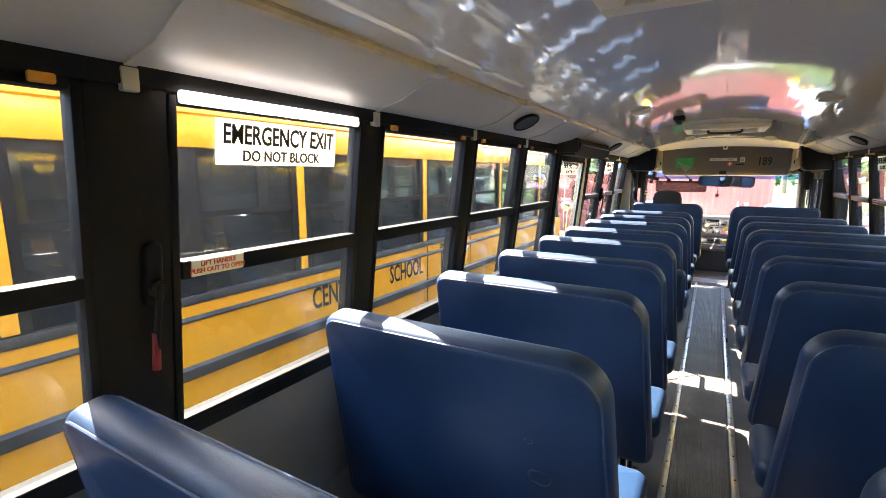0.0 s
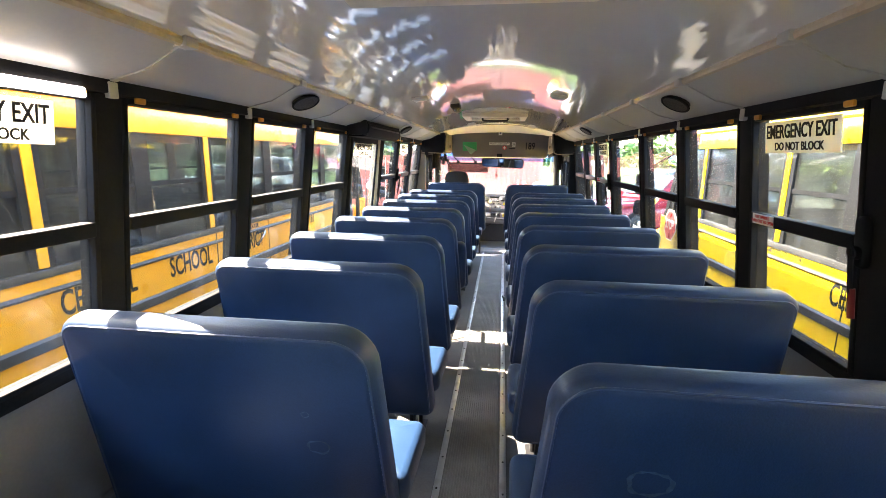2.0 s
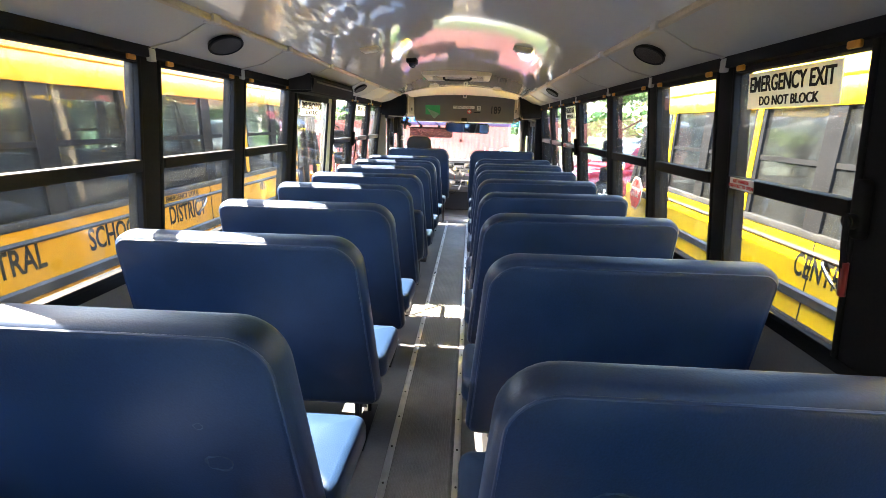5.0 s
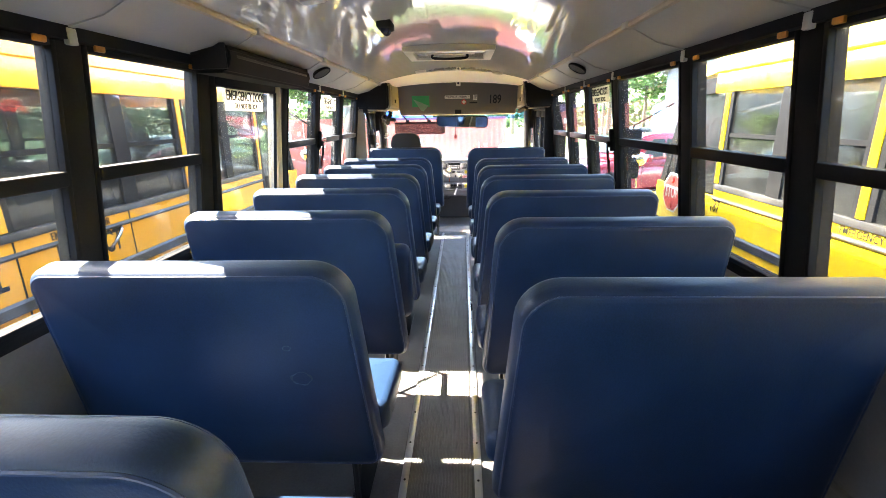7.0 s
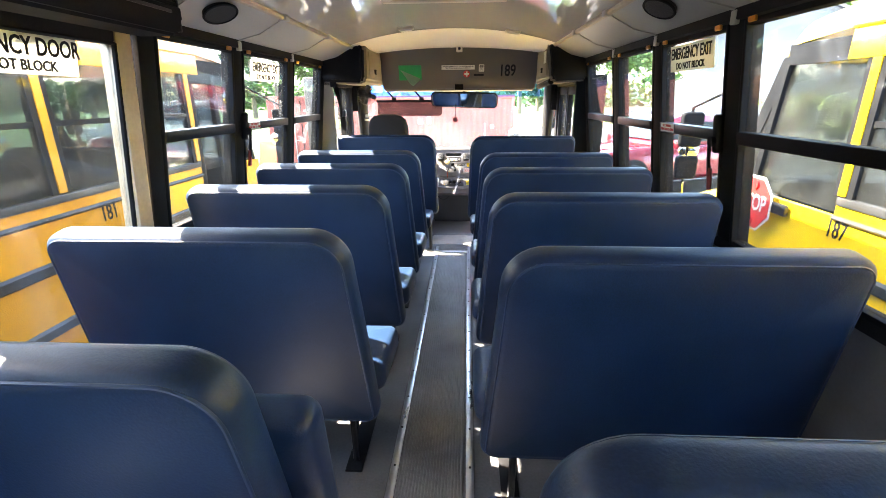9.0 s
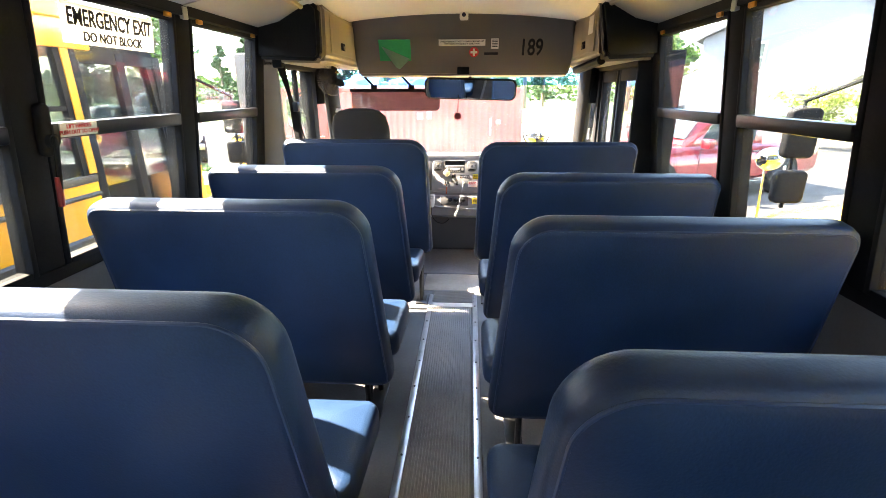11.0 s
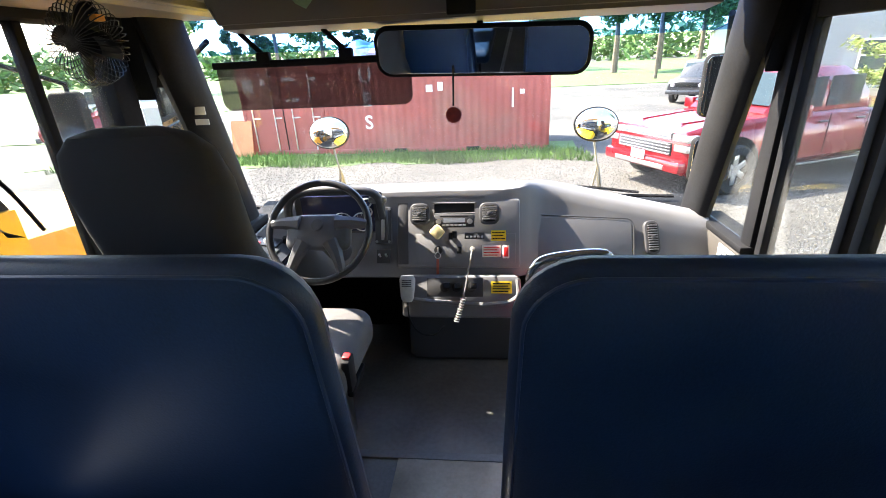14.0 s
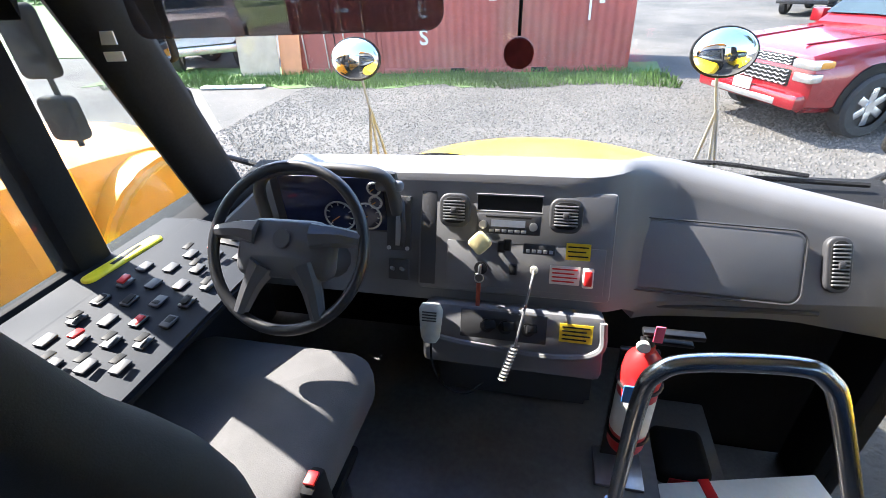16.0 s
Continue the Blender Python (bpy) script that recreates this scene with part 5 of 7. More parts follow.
part("tongue", box(0.03, 0.085, 0.05, 0.09, 1.27, 1.33, 0.006), STEELBLK, sb)
part("thin_strap", tube(smooth_path([(0.06, 0.06, 1.28), (0.07, 0.13, 1.15), (0.08, 0.17, 1.03)], 5), 0.005, 6), BLACK, sb)

# ---- fan, visor, mirror, pendant ----
fn = thing("cab_fan", "black caged defroster fan under the header", "fan", (-0.84, 6.46, 1.465))
part("mount", tube([(0, 0.02, 0.14), (0, 0.01, 0.05), (0, 0.0, 0.0)], 0.012, 8), BLACK, fn)
bm = ball(0.04, Matrix.Diagonal((0.9, 1.3, 0.9, 1)))
part("motor", bm, BLACK, fn)
for k in range(20):
    a = math.pi * k / 20
    pts = [(0.10 * math.sin(q) * math.cos(a), -0.05 * math.cos(q) - 0.02, 0.10 * math.sin(q) * math.sin(a)) for q in (2 * math.pi * j / 20 for j in range(20))]
    part("cage_wire", tube(pts, 0.0014, 4, closed=True), STEELBLK, fn)
for k in range(4):
    a = math.pi * k / 2 + 0.3
    bm = slab(0.075, 0.05, 0.003, 0.02, 0.001)
    bm.transform(pose(0, 0, 0, 0, math.degrees(a), 0) @ at(pose(0, 0, 0, 25, 0, 0), 0.05, -0.02, 0))
    part("blade", bm, STEELBLK, fn)
part("orange_tab", box(0.03, 0.05, -0.03, 0.0, 0.045, 0.06, 0.003), ORANGE, fn)
vs = thing("sun_visor", "smoked plastic sun visor on two arms", "sun visor", (-0.495, 7.0, 1.40))
bm = slab(0.71, 0.155, 0.005, 0.03, 0.0015, radii=(0.035, 0.004, 0.004, 0.035))
bm.transform(Matrix.Translation((0, 0, -0.078)))
p = part("smoked_panel", bm, SMOKE, vs)
part("edge_bar", box(-0.365, 0.365, -0.009, 0.009, -0.012, 0.012, 0.004), BLACK, vs)
for x in (-0.17, 0.13):
    part("clamp", box(x - 0.025, x + 0.025, -0.012, 0.012, 0.0, 0.04, 0.006), BLACK, vs)
    part("arm", tube([(x, 0, 0.03), (x - 0.07, 0.0, 0.10), (x - 0.09, 0.02, 0.16)], 0.009, 8), BLACK, vs)
im = thing("interior_mirror", "wide black-framed interior mirror", "mirror", (0.10, 6.97, 1.41))
MM = pose(0, 0, 0, 14, 1.5, -4)
bm = slab(0.72, 0.165, 0.02, 0.05, 0.006)
bm.transform(MM)
part("mirror_frame", bm, BLACK, im)
bm = slab(0.695, 0.14, 0.003, 0.042, 0.001)
bm.transform(MM @ Matrix.Translation((0, -0.0115, 0)))
part("mirror_glass", bm, MIRROR, im, smooth=False)
part("mirror_arm", tube([(0, 0.01, 0.02), (0, 0.06, 0.13)], 0.011, 8), BLACK, im)
pd = thing("hanging_tag", "dark red round tag hanging from a cord", "tag", (0.005, 6.97, 1.205))
part("cord", tube(smooth_path([(0, 0, 0.03), (0.002, -0.002, 0.1), (0.003, 0, 0.16)], 5), 0.0035, 6), BLACK, pd)
part("medallion", disc(0.028, 0.008, 24, None, 0.002), mat("dark_red_tag_face", (0.18, 0.02, 0.02), 0.4, var=0.3, scale=40), pd)

# ---- outside: ground ----
GZ = -1.08
GRAVEL = mat("pale_gravel", (0.068, 0.061, 0.053), 0.95, var=0.6, scale=0.5, fine=34, bump=0.9, dist=0.03, dirt=(0.08, 0.07, 0.058), dirt_amount=0.6)
GRASS = mat("grass", (0.065, 0.12, 0.02), 0.8, var=0.5, scale=0.6, fine=18, bump=0.5, dist=0.03, island=0.35)
LAWN = mat("far_lawn", (0.075, 0.135, 0.025), 0.85, var=0.3, scale=0.15, fine=5, bump=0.3, dist=0.05)
LEAF = mat("foliage", (0.09, 0.16, 0.04), 0.7, var=0.4, scale=2, fine=10, bump=0, island=0.45)
LEAFD = mat("dark_conifer_foliage", (0.05, 0.095, 0.035), 0.7, var=0.4, scale=2, fine=10, bump=0, island=0.4)
LEAFY = mat("yellow_green_foliage", (0.22, 0.26, 0.05), 0.7, var=0.4, scale=2, fine=10, bump=0, island=0.4)
BARK = mat("bark", (0.13, 0.10, 0.075), 0.9, var=0.4, scale=6, fine=40, bump=0.6, dist=0.02)
TYRE = mat("tyre_rubber", (0.022, 0.022, 0.023), 0.8, var=0.3, scale=8)
RIM = mat("alloy_rim", (0.6, 0.6, 0.61), 0.3, 0.9, var=0.1)
REDCAR = mat("red_car_paint", (0.22, 0.008, 0.014), 0.25, 0.2, var=0.06, scale=1.5, bump=0, coat=0.7)
REDBOX = mat("container_red", (0.34, 0.085, 0.065), 0.6, var=0.2, scale=0.8, fine=14, bump=0.15, dirt=(0.30, 0.16, 0.11), dirt_amount=0.5)
CARGLASS = mat("car_window", (0.03, 0.045, 0.05), 0.08, 0.0, var=0.2, scale=2, bump=0)
DARKCAR = mat("dark_car_paint", (0.035, 0.035, 0.038), 0.3, 0.2, var=0.1, coat=0.5, bump=0)
WHITECAR = mat("white_truck_paint", (0.55, 0.54, 0.50), 0.35, var=0.08, dirt=(0.35, 0.32, 0.28), dirt_amount=0.4)
GREYSIDING = mat("grey_siding", (0.17, 0.185, 0.205), 0.6, var=0.06, scale=1, fine=10, bump=0.1)
ROOFMAT = mat("grey_shingle", (0.16, 0.165, 0.18), 0.85, var=0.25, scale=2, fine=15, bump=0.4, dist=0.02)
WHITEWOOD = mat("white_painted_wood", (0.75, 0.74, 0.70), 0.5, var=0.06)
BLUETARP = mat("blue_tarp", (0.25, 0.38, 0.62), 0.4, var=0.25, scale=2, fine=10, bump=0.4, dist=0.05)
PLY = mat("plywood", (0.50, 0.38, 0.26), 0.7, var=0.2, scale=3, fine=20)
PLYOR = mat("orange_board", (0.60, 0.24, 0.10), 0.7, var=0.2, scale=3, fine=20)

tagged(link("ground", box(-600, 600, -400, 900, GZ - 0.5, GZ), GRAVEL), "pale grey gravel yard in sunlight", "ground", kind="structure")
tagged(link("lawn", box(-5, 200, 43, 120, GZ - 0.1, GZ + 0.03), LAWN), "bright mown lawn beyond the yard", "lawn", kind="structure")
tagged(link("field", box(-250, -16, 22, 160, GZ - 0.1, GZ + 0.03), LAWN), "wide green field beside the yard", "field", kind="structure")


def scatter(name, n, region, make, material, label, cat, seed):
    rg = random.Random(seed)
    V, F = [], []
    for _ in range(n):
        x, y = region(rg)
        vs, fs = make(rg, x, y)
        b = len(V)
        V += vs
        F += [tuple(b + i for i in f) for f in fs]
    me = bpy.data.meshes.new(name)
    me.from_pydata(V, [], F)
    me.materials.append(material)
    return tagged(new(name, me), label, cat, kind="stuff")


def blade(rg, x, y):
    h, a, w = rg.uniform(0.05, 0.22), rg.uniform(0, 6.28), 0.012
    dx, dy = math.cos(a) * w, math.sin(a) * w
    lx, ly = rg.uniform(-0.08, 0.08), rg.uniform(-0.08, 0.08)
    return [(x - dx, y - dy, GZ), (x + dx, y + dy, GZ), (x + lx * 0.5, y + ly * 0.5, GZ + h * 0.7), (x + lx, y + ly, GZ + h)], [(0, 1, 2), (1, 3, 2)]


def pebble(rg, x, y):
    r, h, a = rg.uniform(0.012, 0.035), rg.uniform(0.01, 0.025), rg.uniform(0, 6.28)
    ring = [(x + r * rg.uniform(0.7, 1.1) * math.cos(a + k * 1.2566), y + r * rg.uniform(0.7, 1.1) * math.sin(a + k * 1.2566), GZ) for k in range(5)]
    return ring + [(x, y, GZ + h)], [(k, (k + 1) % 5, 5) for k in range(5)]


def verge(rg):
    x = rg.uniform(-12, 2.6)
    return x, 18.3 - rg.random() ** 0.8 * 1.5 + 0.2 * math.sin(x * 1.7)


edge = [(-13 + 0.5 * k, 16.9 + 0.25 * math.sin(k * 1.3) + 0.2 * noise.noise(Vector((k * 0.7, 0, 0))) + max(0, k - 22) * 0.12) for k in range(32)]
tagged(link("verge", prism(edge + [(2.6, 19.5), (-13, 19.5)], "z", GZ - 0.02, GZ + 0.012), GRASS), "uneven green verge in front of the containers", "verge", kind="structure")
scatter("verge_grass", 9000, verge, blade, GRASS, "ragged strip of sunlit grass along the containers", "grass", 3)
scatter("gravel_stones", 42000, lambda rg: (rg.uniform(-6, 6), 8.5 + 9 * rg.random() ** 1.3), pebble, mat("loose_stone", (0.092, 0.084, 0.073), 0.9, var=0.2, bump=0, island=0.4), "loose grey gravel stones", "gravel", 5)

# ---- own bonnet, wipers, outside mirrors ----
hood = thing("bonnet", "yellow bus bonnet below the windshield", "bonnet", (0, 0, 0))
rings = []
for y, w, z, d in ((7.66, 1.0, 0.635, 0.5), (7.9, 0.97, 0.61, 0.6), (8.3, 0.92, 0.54, 0.65), (8.8, 0.86, 0.43, 0.7), (9.15, 0.80, 0.32, 0.65), (9.3, 0.74, 0.18, 0.5), (9.34, 0.70, -0.05, 0.3)):
    ring = []
    for k in range(17):
        u = -1 + 2 * k / 16
        ring.append((u * w, y, z - 0.16 * abs(u) ** 2.4 - (0.28 if abs(u) == 1 else 0)))
    ring += [(w, y, z - d - 0.2), (-w, y, z - d - 0.2)]
    rings.append(ring)
part("bonnet_skin", loft(rings), YELLOW_BR, hood)
part("front_bumper", box(-1.15, 1.15, 9.25, 9.5, -0.75, -0.45, 0.04), BLACK, hood)


def wheel_at(parent, x, y, z, r, w, axis="x", rim=RIM):
    """A tyre with its rim and spokes; the axle lies along x or y."""
    turn = pose(0, 0, 0, 0, 0, 90) if axis == "x" else Matrix.Identity(4)
    prof = [(r * 0.62, -w / 2), (r * 0.9, -w / 2), (r, -w * 0.36), (r, w * 0.36), (r * 0.9, w / 2), (r * 0.62, w / 2)]
    rings = [[Matrix.Translation((x, y, z)) @ turn @ Vector((q * math.cos(a), d, q * math.sin(a))) for q, d in prof] for a in (2 * math.pi * k / 28 for k in range(29))]
    t = part("tyre", loft(rings, closed=False), TYRE, parent)
    M = Matrix.Translation((x, y, z)) @ turn
    part("rim", disc(r * 0.63, w * 0.7, 24, M), STEELBLK if rim is RIM else rim, t)
    for s in (-1, 1):
        for k in range(6):
            bm = box(-r * 0.12, r * 0.12, s * w * 0.36 - 0.01, s * w * 0.36 + 0.01, r * 0.1, r * 0.6, 0.008)
            bm.transform(M @ pose(0, 0, 0, 0, 60 * k, 0))
            part("spoke", bm, rim, t)
        part("hub_cap", disc(r * 0.17, 0.03, 16, M @ Matrix.Translation((0, s * w * 0.37, 0))), rim, t)
    return t


for s in (-1, 1):
    wheel_at(hood, s * 0.98, 8.45, GZ + 0.5, 0.5, 0.28, rim=STEELBLK)
for x0, y0, x1, z1, nm in ((-0.05, 7.66, -0.62, 0.71, 0), (0.20, 7.63, 0.86, 0.735, 1)):
    wp = thing("wiper", "black windshield wiper parked along the cowl", "wiper", (0, 0, 0), "windshield wipers")
    part("arm", tube(smooth_path([(x0, y0 + 0.02, 0.70), ((x0 + x1) / 2, 7.60, 0.765), (x1, 7.585, z1)], 5), 0.008, 6), BLACK, wp)
    part("blade", tube([(x0 + (x1 - x0) * 0.25, 7.60, 0.73), (x1 + (x1 - x0) * 0.25, 7.575, 0.715)], 0.009, 6), BLACK, wp)


def cross_mirror(x):
    e = thing("crossview_mirror", "round convex crossview mirror on a steel tripod", "mirror", (x, 8.72, 0.0), "crossview mirrors")
    bm = ball(1.0, u=24, v=12)
    bm.transform(Matrix.Diagonal((0.148, 0.06, 0.112, 1)))
    bm.transform(at(pose(0, 0, 0, -12, 0, 0), 0, 0, 0.91))
    part("mirror_bowl", bm, MIRROR, e)
    ring = [at(pose(0, 0, 0, -12, 0, 0), 0, 0, 0.91) @ Vector((0.15 * math.cos(a), 0.01, 0.114 * math.sin(a))) for a in (2 * math.pi * k / 28 for k in range(28))]
    part("rim", tube(ring, 0.007, 6, closed=True), BLACK, e)
    part("pole", tube(smooth_path([(0, 0.05, 0.82), (0.02, 0.04, 0.70), (0.04, 0.03, 0.60)], 4), 0.008, 6), GREYPOLE, e)
    for a, b in ((-0.02, 0.05), (0.07, 0.0), (0.12, 0.05)):
        part("leg", tube([(0.04, 0.03, 0.62), (a, b, 0.22)], 0.009, 6), GREYPOLE, e)
    return e


cross_mirror(-1.07)
cross_mirror(0.88)


def side_mirror(s):
    e = thing("side_mirror", "tall black side mirror pair on an arm", "mirror", (1.29 if s > 0 else -1.62, 7.85, 0.0), "side mirrors")
    for z, h, nm in ((1.20, 0.30, "flat_mirror"), (0.83, 0.24, "convex_mirror")):
        M = at(pose(0, 0, 0, 0, 0, -s * 12), 0, 0, z)
        bm = slab(0.20, h, 0.06, 0.035, 0.02)
        bm.transform(M)
        hs = part("housing", bm, BLACK, e)
        bm = slab(0.18, h - 0.02, 0.004, 0.028, 0.001)
        bm.transform(M @ Matrix.Translation((0, -0.032, 0)))
        part(nm, bm, MIRROR, hs, smooth=False)
    part("arm", tube([(0, 0.02, 1.3), (0, 0.03, 0.66), (-s * (0.2 if s > 0 else 0.5), -0.1, 0.62)], 0.014, 8), BLACK, e)
    part("arm", tube([(0, 0.02, 1.36), (-s * (0.24 if s > 0 else 0.55), -0.5, 1.5)], 0.012, 8), BLACK, e)


side_mirror(-1)
side_mirror(1)


# ---- neighbouring buses ----
def school_bus(paint):
    """A parked bus: roof, panelled sides with real window openings, rub rails, bonnet, wheels."""
    b = thing("school_bus", "parked yellow school bus with black rub rails and dark windows", "school bus", (0, 0, 0), "parked school buses")
    W, y0, y1 = 1.22, -3.4, 6.1
    posts = [y0 + 0.05] + [-2.93, -2.14, -1.35, -0.55, 0.235, 1.04, 1.86, 2.62, 3.695, 4.485, 5.30, 6.08]
    for s in (-1, 1):
        X = lambda a, c: (min(s * a, s * c), max(s * a, s * c))
        part("side_panel", box(*X(W - 0.04, W), y0, y1, -0.52, 0.80), paint, b)
        if s < 0:
            part("front_side_panel", box(*X(W - 0.06, W - 0.01), y1, 7.4, -0.52, 0.72), paint, b)
        else:
            # the entry door: three posts, three rails and its lower panes
            for yy in (6.15, 6.58, 7.0):
                part("door_post", box(*X(W - 0.06, W - 0.005), yy - 0.04, yy + 0.04, -0.5, 1.66, 0.008), BLACK, b)
            part("front_side_panel", box(*X(W - 0.06, W - 0.01), 7.04, 7.4, -0.52, 0.72), paint, b)
            for ya, yb in ((6.19, 6.54), (6.62, 6.96)):
                for za, zb in ((-0.5, -0.42), (0.34, 0.40), (1.58, 1.66)):
                    part("door_rail", box(*X(W - 0.055, W - 0.01), ya, yb, za, zb), BLACK, b)
                p = part("door_pane", box(*X(W - 0.036, W - 0.032), ya, yb, -0.42, 0.34), DKGLASS, b, smooth=False)
                p.visible_shadow = False
        for z0, z1 in ((0.37, 0.455), (-0.02, 0.06), (-0.40, -0.34), (0.70, 0.735)):
            rail = prism([(s * W, z0), (s * (W + 0.022), z0 + 0.015), (s * (W + 0.022), z1 - 0.015), (s * W, z1)], "y", y0, y1)
            part("rub_rail", rail, RUBRAIL, b)
        part("window_belt", box(*X(W - 0.05, W + 0.012), y0, y1, 0.80, 0.85, 0.006), RUBRAIL, b)
        part("roof_band", box(*X(W - 0.05, W + 0.008), y0, 6.3, 1.66, 1.85, 0.008), paint, b)
        part("drip_rail", tube([(s * (W + 0.012), y0, 1.845), (s * (W + 0.012), 6.3, 1.845)], 0.012, 6), paint, b)
        for i, y in enumerate(posts):
            part("window_post", box(*X(W - 0.05, W - 0.004), y - 0.075, y + 0.075, 0.85, 1.66), BLACK, b)
            if i % 2 == 0:
                part("yellow_post_strip", box(*X(W - 0.004, W + 0.004), y - 0.03, y + 0.03, 0.86, 1.66), paint, b)
        for a, c in zip(posts, posts[1:]):
            w = part("window", box(*X(W - 0.035, W - 0.012), a + 0.075, c - 0.075, 1.275, 1.31), BLACK, b)
            p = part("pane", box(*X(W - 0.026, W - 0.022), a + 0.076, c - 0.076, 0.851, 1.659), DKGLASS, w, smooth=False)
            p.visible_shadow = False
        f = FACE_RIGHT if s > 0 else FACE_LEFT
        mid = 2.30 if s > 0 else 2.56
        for word, off in (("CENTRAL", -0.91), ("SCHOOL", 0.0), ("DISTRICT", 0.91)):
            text("lettering", word, 0.225, at(f, s * (W + 0.002), mid + s * off, 0.61), INK, b, 0.6)
        text("door_lettering", "EMERGENCY DOOR", 0.07, at(f, s * (W + 0.002), 3.16 + 1.2 * (s < 0), 0.765), INK, b, 0.8)
        # emergency door outline, handle and hinge
        for yy in (2.66, 3.62):
            part("door_gap", box(*X(W, W + 0.002), yy - 0.006, yy + 0.006, -0.3, 0.80), INK, b)
        part("door_handle", tube(smooth_path([(s * (W + 0.01), 3.5, 0.70), (s * (W + 0.045), 3.45, 0.68), (s * (W + 0.045), 3.38, 0.62), (s * (W + 0.01), 3.36, 0.57)], 4), 0.013, 8), CHROME, b)
        # front quarter glass, pillars and mirrors
        part("front_pillar", prism([(7.0, 0.72), (7.06, 0.72), (6.93, 1.66), (6.87, 1.66)], "x", s * (W - 0.08), s * (W - 0.02)), BLACK, b)
        part("slanted_pillar", prism([(7.30, 0.66), (7.42, 0.66), (6.98, 1.72), (6.86, 1.72)], "x", s * (W - 0.12), s * (W - 0.04)), BLACK, b)
        part("cab_rail", box(*X(W - 0.06, W - 0.02), 6.3, 6.9, 1.66, 1.80), BLACK, b)
        p = part("quarter_pane", prism([(6.16, 0.74), (7.32, 0.74), (6.93, 1.66), (6.16, 1.66)], "x", s * (W - 0.05), s * (W - 0.046)), DKGLASS, b, smooth=False)
        p.visible_shadow = False
        for z, h in ((1.15, 0.32), (0.8, 0.22)):
            bm = slab(0.2, h, 0.07, 0.04, 0.02)
            bm.transform(Matrix.Translation((s * 1.42, 7.75, z)))
            part("side_mirror", bm, BLACK, b)
        part("mirror_arm", tube([(s * 1.42, 7.77, 0.65), (s * 1.42, 7.77, 1.35), (s * 1.2, 7.2, 1.6)], 0.014, 6), BLACK, b)
        for y, r in ((8.45, 0.5), (-0.9, 0.5)):
            wheel_at(b, s * 1.02, y, GZ + 0.5, r, 0.3, rim=STEELBLK)
        arch = [(8.45 + 0.84 * math.cos(a), GZ + 0.5 + 0.90 * math.sin(a)) for a in (math.pi * k / 14 for k in range(15))]
        arch2 = [(8.45 + 0.55 * math.cos(a), GZ + 0.5 + 0.55 * math.sin(a)) for a in (math.pi * k / 14 for k in range(14, -1, -1))]
        bm = prism(arch + arch2, "x", s * 0.78, s * 1.2)
        bmesh.ops.bevel(bm, geom=[e for e in bm.edges if abs(e.verts[0].co.x - s * 1.2) < 1e-4 and abs(e.verts[1].co.x - s * 1.2) < 1e-4], offset=0.05, segments=3, affect="EDGES")
        part("fender", bm, paint, b)
        part("cross_mirror_pole", tube([(s * 0.95, 8.75, 0.2), (s * 0.95, 8.8, 0.8)], 0.01, 6), CHROME, b)
        part("cross_mirror_bowl", ball(0.11, Matrix.Translation((s * 0.95, 8.75, 0.85)) @ Matrix.Diagonal((1.1, 0.6, 0.9, 1))), MIRROR, b)
    arc = [(W * math.cos(a) ** 1 if abs(math.cos(a)) > 0.01 else 0.0, 1.845 + 0.32 * math.sin(a) ** 0.7 if math.sin(a) > 0 else 1.845) for a in (math.pi * k / 18 for k in range(19))]
    sections = [[(x, y0, z) for x, z in arc], [(x, 6.3, z) for x, z in arc]]
    sections += [[(x * 0.99, 6.8, 1.80 + (z - 1.845) * 0.92) for x, z in arc], [(x * 0.94, 7.0, 1.73 + (z - 1.845) * 0.7) for x, z in arc], [(x * 0.9, 7.1, 1.68 + (z - 1.845) * 0.2) for x, z in arc]]
    part("roof", loft(sections), paint, b)
    part("rear_wall", box(-W, W, y0 - 0.05, y0, -0.5, 1.8), paint, b)
    part("floor_pan", box(-W + 0.05, W - 0.05, y0, 7.5, -0.1, 0.0), BLACK, b)
    part("dash_block", box(-1.0, 1.0, 6.95, 7.3, 0.3, 0.8, 0.05), DASHDK, b)
    p = part("windshield", loft([[(-1.1, 7.36, 0.70), (1.1, 7.36, 0.70)], [(-1.05, 6.93, 1.68), (1.05, 6.93, 1.68)]], closed=False), DKGLASS, b)
    p.visible_shadow = False
    for i in range(11):
        for s in (-1, 1):
            bm = slab(0.92, 0.7, 0.1, 0.1, 0.03, 4, 2)
            bm.transform(at(pose(0, 0, 0, 10), s * 0.66, -2.6 + i * 0.78, 0.74))
            part("seat_back", bm, VINYL, b)
    rings = []
    for y, w, z in ((7.38, 1.06, 0.68), (7.8, 1.0, 0.63), (8.2, 0.93, 0.57), (8.7, 0.86, 0.48), (9.1, 0.80, 0.36), (9.28, 0.75, 0.16), (9.34, 0.70, -0.1)):
        ring = [(-1 + 2 * k / 16) for k in range(17)]
        rings.append([(u * w, y, z - 0.18 * abs(u) ** 2.4) for u in ring] + [(w * 1.1, y, -0.05), (w * 1.1, y, -0.35), (-w * 1.1, y, -0.35), (-w * 1.1, y, -0.05)])
    part("bonnet", loft(rings), paint, b)
    part("front_bumper", box(-1.15, 1.15, 9.25, 9.5, -0.75, -0.45, 0.04), BLACK, b)
    for s in (-1, 1):
        part("headlight", box(s * 0.78 - 0.13, s * 0.78 + 0.13, 9.26, 9.36, -0.05, 0.12, 0.03), ALU, b)
    return b


